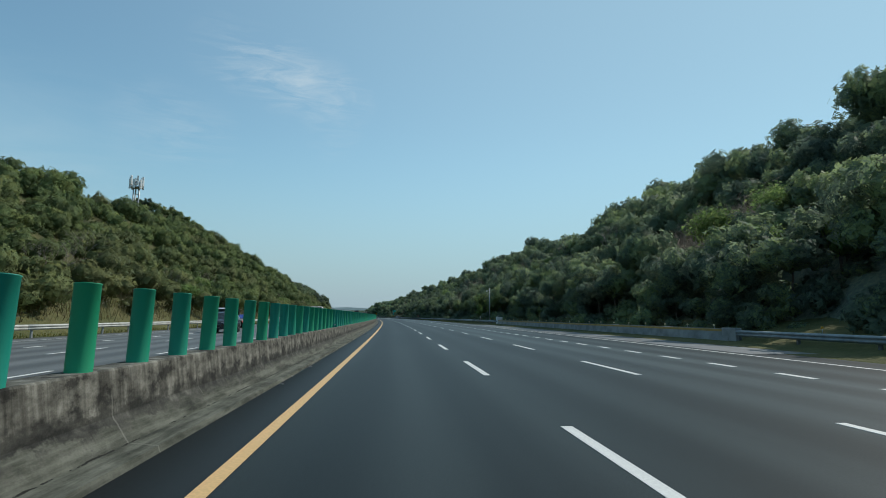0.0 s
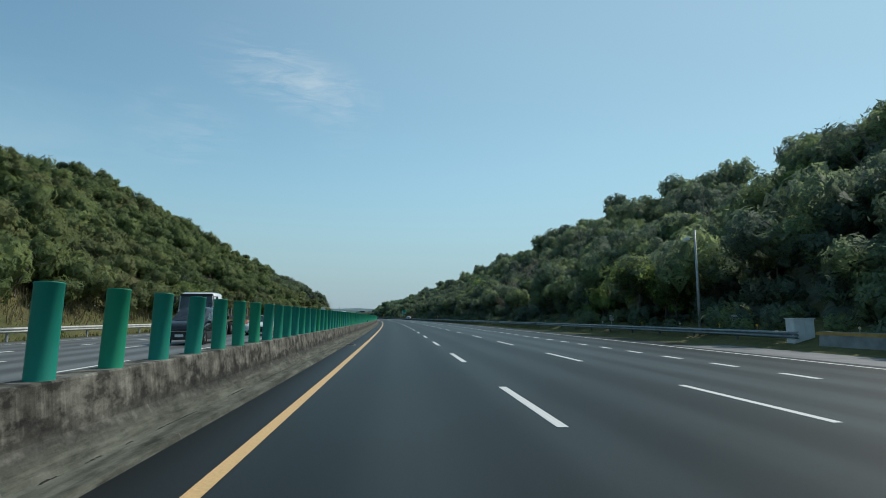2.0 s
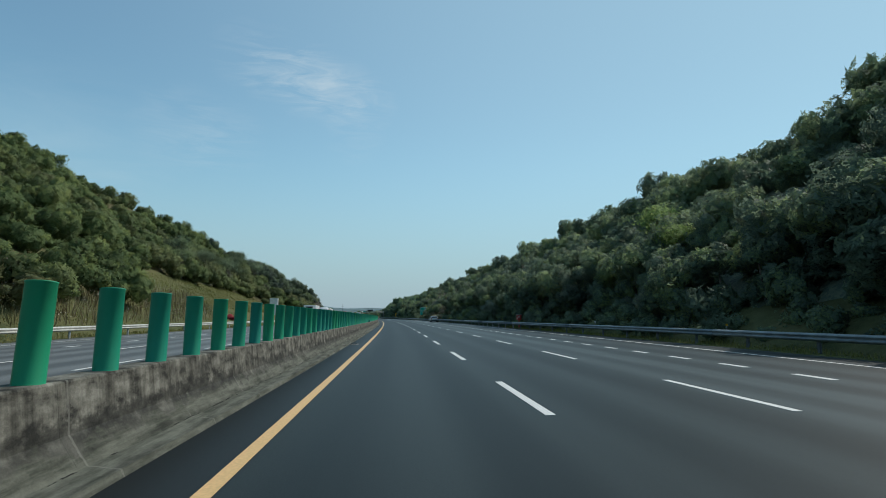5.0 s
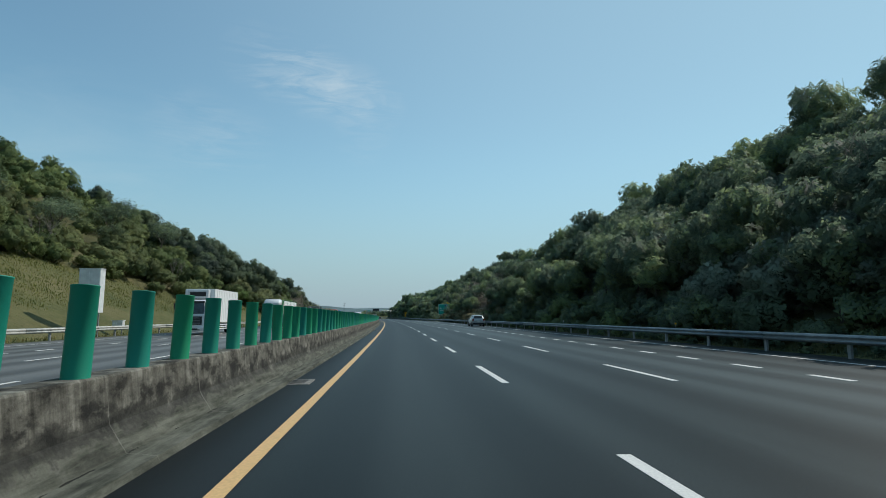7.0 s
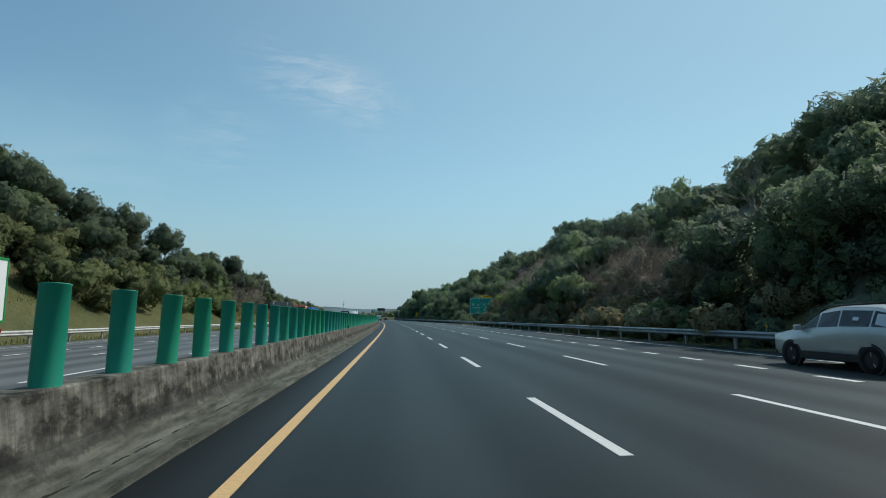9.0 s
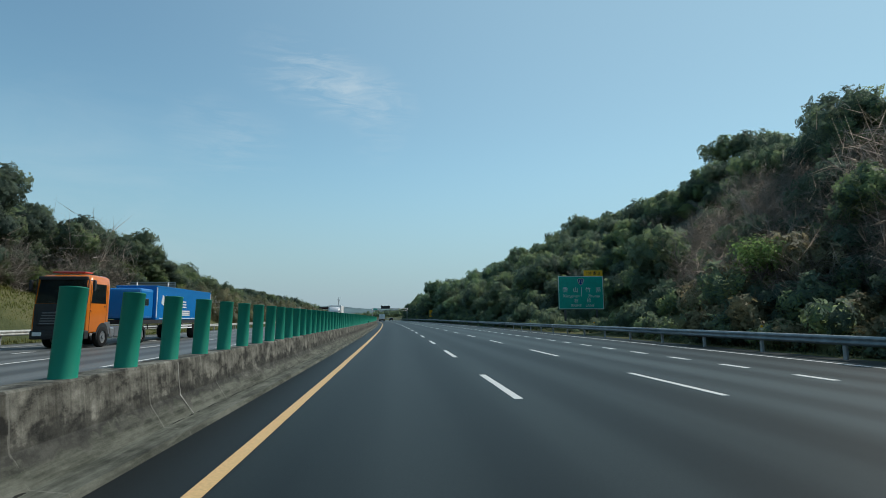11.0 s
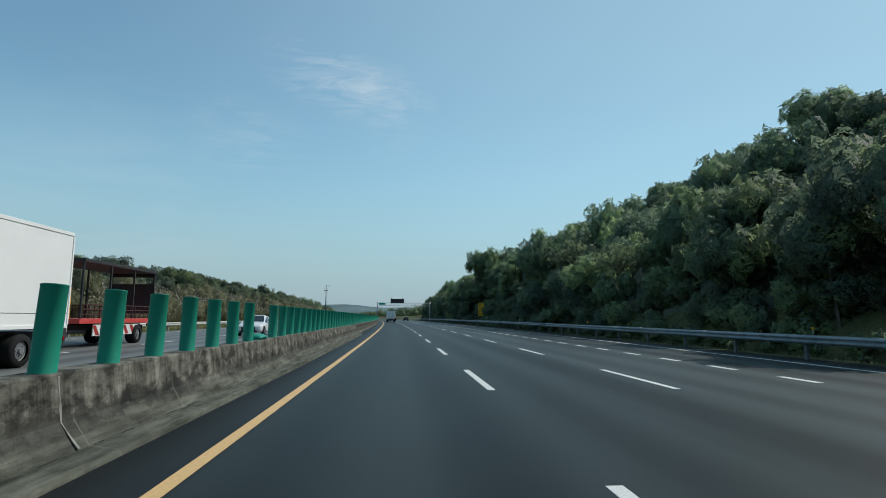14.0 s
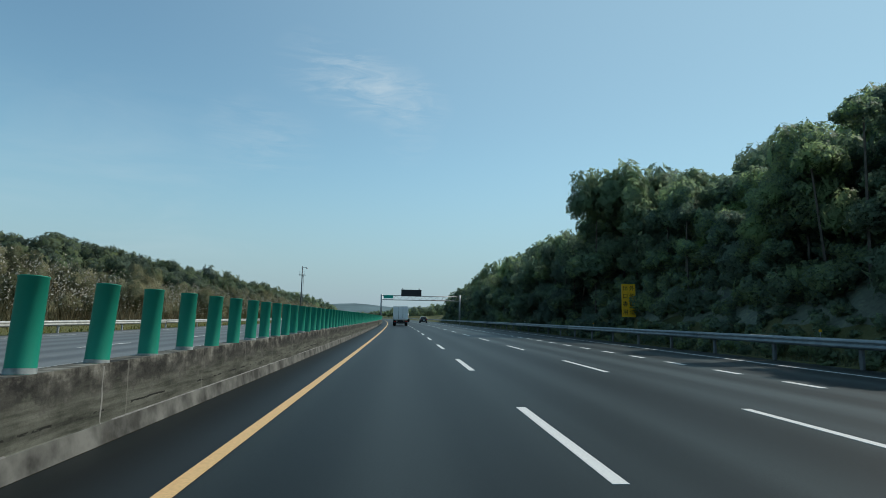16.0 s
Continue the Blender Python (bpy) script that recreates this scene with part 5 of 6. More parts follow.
def plate_sign(s, x, z, size, mat, label):
    root = new("small_sign", None)
    part("plate", box((size[0], 0.02, size[1]), (0, 0, 0), 0.006), mat, root)
    for k in range(3):
        part("bar", box((size[0] * 0.7, 0.008, size[1] * 0.08), (0, -0.014, size[1] * (0.22 - 0.22 * k))), M_STEEL_DARK, root)
    part("stem", rod((0, 0.03, -z - 0.3), (0, 0.03, size[1] * 0.4), 0.03, 8), M_STEEL, root)
    root.matrix_world = rpose(s, x, z)
    return tagged(root, label, "sign")


plate_sign(95.0, 16.6, 1.25, (0.75, 0.5), M_SIGN_WHITE, "small white plate sign on a post")
plate_sign(112.0, 16.4, 1.3, (0.35, 0.45), M_SIGN_WHITE, "small white marker plate on a post")


def mast():
    root = new("phone_mast", None)
    for k in range(3):
        a = k * 2.094
        part("leg", rod((math.cos(a) * 0.75, math.sin(a) * 0.75, -6.0), (math.cos(a) * 0.75, math.sin(a) * 0.75, 9.0), 0.17, 10), M_STEEL, root)
    for z in (1.5, 3.5, 5.5, 7.5, 8.8):
        for k in range(3):
            a, b = k * 2.094, (k + 1) * 2.094
            part("brace", rod((math.cos(a) * 0.75, math.sin(a) * 0.75, z), (math.cos(b) * 0.75, math.sin(b) * 0.75, z + 0.2), 0.06, 6), M_STEEL, root)
    part("platform", disc(1.5, 0.12, 16, (0, 0, 7.3), "Z"), M_STEEL, root)
    for k in range(12):
        a = k * 0.5236
        p = part("antenna", box((0.4, 0.44, 2.4), (1.55, 0, 9.0 - 0.9 * (k % 2)), 0.05), M_SIGN_WHITE, root, "white panel antenna")
        p.matrix_basis = Matrix.Rotation(a, 4, "Z")
    root.matrix_world = rpose(149.0, -67.8, 27.0)
    return tagged(root, "grey mobile phone mast with white panel antennas", "mast")


mast()


def cctv_pole():
    root = new("cctv_pole", None)
    part("pole", rod((0, 0, -1), (0, 0, 12.0), 0.16, 12, 0.1), M_STEEL_DARK, root)
    part("ladder_rail", rod((0.32, 0, 0), (0.32, 0, 10.0), 0.04, 6), M_STEEL_DARK, root)
    part("platform", box((1.3, 0.9, 0.12), (0, 0, 10.1), 0.02), M_STEEL_DARK, root)
    for x in (-0.45, 0.45):
        part("rail", rod((x, -0.4, 10.1), (x, -0.4, 11.0), 0.03, 6), M_STEEL_DARK, root)
    part("arm", rod((0, 0, 11.7), (0.9, 0, 11.75), 0.05, 6), M_STEEL_DARK, root)
    part("camera_housing", box((0.35, 0.6, 0.3), (0.95, 0, 11.65), 0.05), M_SIGN_WHITE, root)
    root.matrix_world = rpose(650, -22.4, 0)
    return tagged(root, "tall dark steel pole with a platform and camera", "pole")


cctv_pole()


def gantry():
    root = new("sign_gantry", None)
    part("post", rod((-5.2, 0, 0), (-5.2, 0, 6.6), 0.22, 12), M_STEEL, root)
    part("post", rod((13.2, 0, 0), (13.2, 0, 6.8), 0.22, 12), M_STEEL, root)
    for z in (5.4, 6.4):
        for y in (-0.4, 0.4):
            part("chord", rod((-5.2, y, z), (13.2, y, z), 0.07, 8), M_STEEL, root)
    for k in range(23):
        x = -5.0 + k * 0.8
        part("web", rod((x, -0.4, 5.4 if k % 2 else 6.4), (x + 0.8, -0.4, 6.4 if k % 2 else 5.4), 0.04, 6), M_STEEL, root)
    board = part("message_board", box((4.7, 0.5, 1.45), (1.7, -0.3, 7.0), 0.04), M_BLACK, root, "dark electronic message board")
    part("hood", box((4.9, 0.5, 0.1), (1.7, -0.4, 7.78), 0.02), M_STEEL_DARK, board)
    for x in (-0.3, 3.5):
        part("beacon", box((0.2, 0.3, 0.3), (x, -0.3, 8.0), 0.04), M_BLACK, board)
    part("green_sign", box((2.2, 0.06, 0.75), (-3.6, -0.5, 6.1), 0.02), M_SIGN, root, "small green sign")
    part("walkway", box((5.5, 0.7, 0.06), (9.0, -0.7, 5.5), 0.01), M_STEEL, root)
    for k in range(5):
        part("walkway_rail", rod((6.5 + k * 1.25, -1.0, 5.5), (6.5 + k * 1.25, -1.0, 6.6), 0.03, 6), M_STEEL, root)
    root.matrix_world = rpose(657.8, 0, 0)
    return tagged(root, "steel lattice sign gantry with a dark message board", "gantry")


gantry()


M_DRAIN = plain("stained_cover", (0.26, 0.255, 0.235), 0.9, 0, 0.45, 7)


def drain(s):
    root = new("drain_cover", None)
    part("slab", box((0.62, 0.9, 0.06), (0, 0, 0), 0.012), M_DRAIN, root)
    for k in range(4):
        part("slot", box((0.4, 0.05, 0.02), (0, -0.27 + k * 0.18, 0.03)), M_BLACK, root)
    root.matrix_world = rpose(s, -4.33, -0.012)
    tagged(root, "pale concrete drain cover at the foot of the barrier", "drain", "drain covers along the barrier")


for s in (42.2, 93.4, 143.2, 193.5, 243.5, 288.6):
    drain(s)


M_MORTAR = plain("pale_mortar", (0.32, 0.315, 0.285), 0.9, 0, 0.5, 9)


def joint_mark(s):
    """A smear of pale mortar down one barrier joint."""
    line = ((-4.744, 0.12), (-4.928, 0.36), (-4.983, 0.79)) if s < 504 else ((-4.937, 0.05), (-4.964, 0.196), (-4.986, 0.215), (-4.99, 0.45), (-4.997, 0.79))
    prof = [(a[0] + (b[0] - a[0]) * k / 6, a[1] + (b[1] - a[1]) * k / 6) for a, b in zip(line, line[1:]) for k in range(7)]
    v = [rp(s + d, x + 0.0015, z) for x, z in prof for d in (-0.013 - 0.007 * math.sin(z * 23 + s), 0.013 + 0.009 * math.sin(z * 17 + s * 2))]
    ob = new("joint_mortar", mesh("joint_mortar", v, [(k, k + 1, k + 3, k + 2) for k in range(0, 2 * len(prof) - 2, 2)], M_MORTAR))
    solid = ob.modifiers.new("thick", "SOLIDIFY")
    solid.thickness = 0.002
    ob.parent = barrier


for s in (32.2, 38.2, 42.9, 56.4, 66.0, 104.9, 123.0, 220.0, 274.7, 286.4, 292.6, 371.4, 401.6, 407.5, 419.6, 438.0, 468.0, 486.3, 534.4):
    joint_mark(s)
# a broken seam of pale mortar along the top of the narrow foot
for k, (s, length) in enumerate(((506, 3.5), (511, 6.0), (519, 4.2), (525.5, 7.5), (534.6, 9.0), (545.2, 5.0), (552, 11.0))):
    part("seam", strip("seam", ((-4.96, 0.196), (-4.962, 0.207), (-4.984, 0.214)), s, s + length, length / 6, M_DRAIN), None, barrier, "pale mortar seam")


def chip(s, x, size, turn):
    """A flake of white paint or mortar lying at the foot of the barrier."""
    rng = np.random.default_rng(int(s * 10))
    bm = bmesh.new()
    ring = [bm.verts.new((size * rng.uniform(0.5, 1.2) * math.cos(a * 1.05), size * 0.5 * rng.uniform(0.5, 1.2) * math.sin(a * 1.05), 0.0)) for a in range(6)]
    top = bmesh.ops.extrude_face_region(bm, geom=[bm.faces.new(ring)])["geom"]
    for v in top:
        if isinstance(v, bmesh.types.BMVert):
            v.co = Vector((v.co.x * 0.8, v.co.y * 0.8, 0.02 + size * rng.uniform(0, 0.12)))
    me = bpy.data.meshes.new("mortar_flake")
    bm.to_mesh(me)
    bm.free()
    me.materials.append(M_PALE)
    ob = new("mortar_flake", me)
    ob.matrix_world = rpose(s, x, 0.0, turn)
    tagged(ob, "broken white mortar flake lying beside the barrier", "debris", "flakes at the foot of the barrier")


for s, x, size, turn in ((11.4, -4.3, 0.1, 20), (12.9, -4.36, 0.07, 80), (15.2, -4.3, 0.12, 50), (403.0, -4.3, 0.13, 10), (405.9, -4.36, 0.1, 60), (407.4, -4.2, 0.07, 40), (410.5, -4.3, 0.09, 110),
                         (434.6, -4.3, 0.14, 30), (436.0, -4.25, 0.12, 75), (438.9, -4.32, 0.1, 20), (441.7, -4.3, 0.08, 130), (444.8, -4.34, 0.09, 15)):
    chip(s, x - 0.08, size * 0.55, turn)


def distance_plate(s, digit):
    """A small kilometre plate facing the traffic, set between two posts on the barrier."""
    root = new("distance_plate", None)
    part("plate", box((0.42, 0.02, 0.17), (0, 0, 0.1), 0.006), M_GREEN, root)
    for x in (-0.1, -0.01):
        part("mark", box((0.022, 0.006, 0.05), (x, -0.013, 0.085)), M_SIGN_WHITE, root)
    letters(digit, 0.13, M_SIGN_WHITE, root, (0.12, -0.012, 0.1))
    part("foot", box((0.1, 0.08, 0.03), (0, 0.02, 0.012), 0.004), M_STEEL_DARK, root)
    root.matrix_world = rpose(s, -5.08, 0.82)
    tagged(root, "small green kilometre plate on the barrier top", "marker plate", "kilometre plates on the barrier")


for s, digit in ((26.5, "7"), (126.6, "6"), (228.3, "5"), (328.6, "4"), (429.2, "3")):
    distance_plate(s, digit)


def red_disc(s):
    root = new("red_reflector", None)
    part("stem", rod((0, 0, 0), (0, 0, 0.12), 0.012, 6), M_STEEL_DARK, root)
    part("face", disc(0.09, 0.02, 16, (0, 0, 0.15), "Y"), M_RED, root)
    root.matrix_world = rpose(s, -5.27, 0.82)
    tagged(root, "round red reflector on a short stem on the barrier", "reflector", "red reflectors on the barrier")


for s in (226.6, 505.6):
    red_disc(s)


M_TEAL_WALL = plain("teal_cladding", (0.16, 0.36, 0.33), 0.6, 0, 0.2, 0.5)


def far_house():
    root = new("hilltop_building", None)
    part("wall", box((11, 9, 7), (-5, 0, 2.5), 0.1), M_TEAL_WALL, root, "teal clad wing")
    part("wall", box((9, 8, 5.2), (5.2, 0.5, 1.6), 0.1), M_PALE, root, "pale rendered wing")
    for k in range(3):
        part("window", box((1.5, 0.2, 1.2), (2.4 + k * 2.6, -3.6, 2.6)), M_BLACK, root)
    part("parapet", box((9.3, 8.3, 0.4), (5.2, 0.5, 4.3), 0.05), M_SIGN_WHITE, root)
    root.matrix_world = rpose(800, -192, float(height(800, -192)) - 1.0, -10)
    tagged(root, "distant pale and teal building among the trees", "building")


far_house()
# the haze of distance is painted into the hills' blue-grey colour
M_HAZE_HILL = plain("hazy_hills", (0.13, 0.19, 0.2), 1.0, 0, 0.35, 0.01, (0.11, 0.16, 0.16))
for k, (s0, tall, seed) in enumerate(((2300, 62, 0.0), (3100, 96, 2.0))):
    pts = []
    hs = np.arange(-1500, 1501, 60)
    for x in hs:
        z = tall * (0.55 + 0.25 * math.sin(x * 0.0021 + seed) + 0.12 * math.sin(x * 0.0067 + seed * 2) + 0.05 * math.sin(x * 0.021))
        pts += [(s0, x, -2), (s0 + 140, x, z * 0.7), (s0 + 320, x, z), (s0 + 600, x, -2)]
    w = rp_np(np.array(pts))
    f = [(i * 4 + j, i * 4 + j + 1, i * 4 + j + 5, i * 4 + j + 4) for i in range(len(hs) - 1) for j in range(3)]
    tagged(new("distant_hills", mesh("distant_hills", w, f, M_HAZE_HILL, smooth=True)), "low hazy blue-green hills on the horizon", "hills", kind="structure")


# ---- vehicles (y forward, standing on z = 0) ----
def paint(name, colour, rough=0.25, metal=0.0):
    mat = plain(name, colour, rough, metal, 0.08, 2.0)
    mat.node_tree.nodes["Principled BSDF"].inputs["Coat Weight"].default_value = 0.4
    return mat


P_SILVER, P_WHITE = paint("silver_paint", (0.5, 0.52, 0.53), 0.3, 0.5), paint("white_paint", (0.72, 0.73, 0.73))
P_BLACK, P_NAVY = paint("black_car_paint", (0.012, 0.013, 0.016)), paint("navy_paint", (0.012, 0.016, 0.035))
P_ORANGE, P_BLUE = paint("orange_paint", (0.75, 0.19, 0.015)), paint("blue_paint", (0.01, 0.2, 0.55))
P_GREEN = paint("truck_green", (0.02, 0.3, 0.08))
M_GLASS, glass_b = material("tinted_glass", (0.02, 0.03, 0.036), 0.05)
glass_b.inputs["Specular IOR Level"].default_value = 1.0
glass_b.inputs["Coat Weight"].default_value = 1.0
M_TYRE = plain("tyre_rubber", (0.018, 0.018, 0.018), 0.85, 0, 0.3, 5)
M_RIM = plain("wheel_metal", (0.45, 0.46, 0.47), 0.35, 0.7, 0.2, 5)
M_TRIM = plain("dark_plastic", (0.025, 0.026, 0.028), 0.6, 0, 0.2, 5)
M_LAMP, lamp_b = material("headlamp", (0.75, 0.77, 0.78), 0.12)
M_TAIL = plain("tail_lamp", (0.35, 0.012, 0.01), 0.2, 0, 0.1, 5)
M_BOX = plain("box_panel_white", (0.86, 0.865, 0.85), 0.4, 0, 0.05, 1.0)
M_PALE_RIM = plain("painted_wheel_grey", (0.42, 0.43, 0.43), 0.5, 0.1, 0.25, 5)
M_BAR = plain("grille_bar_grey", (0.2, 0.21, 0.22), 0.45, 0.3, 0.2, 5)
M_BARS = plain("rail_dark_red", (0.09, 0.03, 0.03), 0.6, 0.2, 0.3, 4)
M_CHASSIS = plain("chassis", (0.035, 0.035, 0.037), 0.7, 0.2, 0.3, 3)


def loft(rings, caps=True):
    bm = bmesh.new()
    prev = None
    for ring in rings:
        now = [bm.verts.new(p) for p in ring]
        if prev:
            for k in range(len(now)):
                j = (k + 1) % len(now)
                bm.faces.new((prev[k], now[k], now[j], prev[j])).smooth = True
        elif caps:
            bm.faces.new(now)
        prev = now
    if caps:
        bm.faces.new(prev[::-1])
    bmesh.ops.recalc_face_normals(bm, faces=bm.faces[:])
    return bm


def panel(pts, thick=0.012):
    """A thin pane through four or more points."""
    bm = bmesh.new()
    bm.faces.new([bm.verts.new(p) for p in pts])
    bmesh.ops.solidify(bm, geom=bm.faces[:], thickness=thick)
    return bm


def broken_post():
    """The stub of a post knocked flat, its torn flap hanging over the barrier's joint."""
    root = new("broken_glare_post", None)
    bm = bmesh.new()
    n, prev = 12, None
    for y, w, h in ((-0.34, 0.16, 0.035), (-0.3, 0.18, 0.06), (0.05, 0.16, 0.075), (0.3, 0.13, 0.05), (0.36, 0.1, 0.02)):
        ring = [bm.verts.new((0.02 * math.sin(5 * y) + w * math.cos(2 * math.pi * k / n), y, h + h * math.sin(2 * math.pi * k / n))) for k in range(n)]
        if prev:
            for k in range(n):
                bm.faces.new((prev[k], prev[(k + 1) % n], ring[(k + 1) % n], ring[k])).smooth = True
        else:
            bm.faces.new(ring[::-1])
        prev = ring
    bm.faces.new(prev)
    part("flattened_stub", bm, M_GREEN, root)
    bm = panel([(0.122, -0.42, 0.03), (0.122, -0.06, 0.03), (0.13, -0.1, -0.03), (0.134, -0.26, -0.2), (0.134, -0.33, -0.19), (0.13, -0.4, -0.06)], 0.012)
    part("torn_flap", bm, M_GREEN, root)
    root.matrix_world = rpose(POST_S + BROKEN * POST_GAP - 0.25, POST_X, 0.812)
    return tagged(root, "knocked-down green plastic post lying flat on the barrier", "glare post")


broken_post()


def wheel(parent, x, y, r, width, rim_mat=M_RIM, lorry=False):
    bm = bmesh.new()
    n, side = 20, 1 if x > 0 else -1
    prof = ((r * 0.6, -width / 2), (r * 0.93, -width / 2), (r, -width * 0.36), (r, width * 0.36), (r * 0.93, width / 2), (r * 0.6, width / 2))
    prev = None
    for k in range(n + 1):
        a = 2 * math.pi * k / n
        ring = [bm.verts.new((x + w, y + math.cos(a) * q, r + math.sin(a) * q)) for q, w in prof]
        if prev:
            for j in range(len(prof) - 1):
                bm.faces.new((prev[j], prev[j + 1], ring[j + 1], ring[j])).smooth = True
        prev = ring
    bmesh.ops.remove_doubles(bm, verts=bm.verts[:], dist=0.001)
    tyre = part("wheel", bm, M_TYRE, parent)
    bm = disc(r * 0.61, width * 0.72, 20, (x, y, r))
    part("rim", bm, rim_mat, tyre)
    if lorry:
        # a dished steel disc with a raised hub and a ring of nuts
        part("dish", disc(r * 0.5, 0.02, 18, (x + side * width * 0.365, y, r)), M_BAR, tyre)
        for k in range(8):
            a = k * math.pi / 4
            part("wheel_nut", disc(r * 0.05, 0.03, 6, (x + side * width * 0.38, y + math.cos(a) * r * 0.33, r + math.sin(a) * r * 0.33)), M_RIM, tyre)
        part("hub", disc(r * 0.2, 0.1, 12, (x + side * width * 0.4, y, r)), M_RIM, tyre)
        return
    for k in range(5):
        a = k * 2 * math.pi / 5
        bm = box((0.02, r * 0.12, r * 0.46), (0, 0, r * 0.32), 0.0)
        bmesh.ops.transform(bm, matrix=Matrix.Translation((x + side * width * 0.37, y, r)) @ Matrix.Rotation(a, 4, "X"), verts=bm.verts[:])
        part("spoke", bm, M_TRIM if k % 2 else rim_mat, tyre)
    part("hub", disc(r * 0.16, width * 0.8, 12, (x, y, r)), M_TRIM, tyre)


# stations: y, sill, belt, roof, half width at the belt, half width at the roof
SHAPES = {
    "suv": ((2.12, 0.42, 0.68, 0.72, 0.66, 0.55), (2.0, 0.3, 0.84, 0.88, 0.84, 0.72), (1.15, 0.28, 0.98, 1.03, 0.9, 0.78), (0.98, 0.28, 1.0, 1.07, 0.9, 0.76), (0.3, 0.28, 1.02, 1.55, 0.9, 0.64), (-0.4, 0.28, 1.04, 1.64, 0.9, 0.66),
            (-1.35, 0.28, 1.05, 1.61, 0.9, 0.65), (-1.82, 0.3, 1.05, 1.5, 0.88, 0.62), (-2.06, 0.34, 1.0, 1.08, 0.86, 0.72), (-2.12, 0.42, 0.8, 0.86, 0.78, 0.66)),
    "van": ((2.35, 0.4, 0.72, 0.78, 0.68, 0.55), (2.25, 0.26, 0.9, 0.98, 0.86, 0.72), (1.6, 0.24, 1.04, 1.12, 0.93, 0.8), (1.42, 0.24, 1.06, 1.18, 0.93, 0.78), (0.5, 0.24, 1.08, 1.78, 0.93, 0.72), (-0.4, 0.24, 1.08, 1.86, 0.93, 0.74),
            (-1.7, 0.24, 1.08, 1.83, 0.93, 0.73), (-2.2, 0.26, 1.08, 1.68, 0.91, 0.7), (-2.34, 0.3, 1.02, 1.14, 0.88, 0.76), (-2.4, 0.4, 0.8, 0.88, 0.8, 0.68)),
    "saloon": ((2.3, 0.36, 0.6, 0.64, 0.66, 0.55), (2.15, 0.24, 0.74, 0.78, 0.84, 0.72), (1.05, 0.22, 0.88, 0.95, 0.9, 0.78), (0.88, 0.22, 0.9, 0.99, 0.9, 0.76), (0.1, 0.22, 0.92, 1.42, 0.9, 0.6), (-0.5, 0.22, 0.93, 1.46, 0.9, 0.6),
               (-1.1, 0.22, 0.94, 1.4, 0.9, 0.58), (-1.6, 0.22, 0.95, 1.16, 0.89, 0.62), (-2.15, 0.26, 0.92, 0.98, 0.86, 0.74), (-2.25, 0.36, 0.72, 0.78, 0.78, 0.66)),
}


def car(shape, body_mat, label, lower=None, rails=False):
    st = SHAPES[shape]
    root = new("car", None)
    rings = []
    for y, z0, zb, zr, w, wr in st:
        half = [(w * 0.9, z0), (w, z0 + 0.14), (w + 0.015, (z0 + zb) / 2), (w, zb), (wr + (w - wr) * 0.18, zr - (zr - zb) * 0.16), (wr * 0.8, zr), (wr * 0.3, zr + 0.015)]
        rings.append([(x, y, z) for x, z in half] + [(-x, y, z) for x, z in half[::-1]])
    part("body", loft(rings), body_mat, root)

    def side_at(i, f, out):
        y, z0, zb, zr, w, wr = st[i]
        top = (wr + (w - wr) * 0.18, zr - (zr - zb) * 0.16)
        return Vector((out * (w + (top[0] - w) * f + 0.008), y, zb + (top[1] - zb) * f))

    for out in (-1, 1):
        for i, j in ((3, 4), (4, 5), (5, 6), (6, 7)):
            a, b = side_at(i, 0.12, out), side_at(j, 0.12, out)
            c, d = side_at(j, 0.92, out), side_at(i, 0.92, out)
            m = Vector((0, 0.03, 0))
            part("side_window", panel([a - m, b + m, c + m, d - m]), M_GLASS, root)
        part("mirror", box((0.2, 0.1, 0.14), (out * (st[3][4] + 0.1), st[3][0] - 0.12, st[3][2] + 0.06), 0.03), body_mat, root)
        part("headlight", box((0.36, 0.2, 0.13), (out * 0.62, st[1][0] - 0.02, st[1][2] - 0.1), 0.04), M_LAMP, root)
        part("tail_light", box((0.2, 0.16, 0.3), (out * 0.74, st[-2][0] + 0.02, st[-2][2] - 0.06), 0.04), M_TAIL, root)
        if rails:
            part("roof_rail", rod((out * 0.62, st[4][0] - 0.1, st[4][3] + 0.07), (out * 0.62, st[7][0] + 0.2, st[6][3] + 0.05), 0.025, 6), M_TRIM, root)
        if lower:
            part("sill_cladding", box((0.05, 3.2, 0.2), (out * (st[4][4] - 0.01), 0, st[4][1] + 0.06), 0.02), lower, root)
        for y in (st[1][0] - 0.72, st[-2][0] + 0.72):
            part("wheel_arch", disc(0.38, 0.05, 20, (out * (st[4][4] - 0.012), y, 0.34)), lower or M_TRIM, root)
            wheel(root, out * (st[4][4] - 0.07), y, 0.33, 0.2)

    def cross(i, f, k):
        y, z0, zb, zr, w, wr = st[i]
        return Vector((k * wr * f, y, zr))

    i, j = 3, 4
    up = Vector((0, 0.02, 0.022))
    part("windscreen", panel([cross(i, 0.98, -1) + up, cross(i, 0.98, 1) + up, cross(j, 0.9, 1) + up, cross(j, 0.9, -1) + up]), M_GLASS, root)
    up = Vector((0, -0.02, 0.022))
    part("rear_window", panel([cross(-3, 0.9, -1) + up, cross(-3, 0.9, 1) + up, cross(-2, 0.95, 1) + up + Vector((0, 0, 0.05)), cross(-2, 0.95, -1) + up + Vector((0, 0, 0.05))]), M_GLASS, root)
    part("grille", box((0.95, 0.06, 0.26), (0, st[0][0] + 0.0, st[0][2] - 0.08), 0.04), M_TRIM, root)
    part("grille_bar", box((0.8, 0.05, 0.03), (0, st[0][0] + 0.02, st[0][2] - 0.05), 0.008), M_RIM, root)
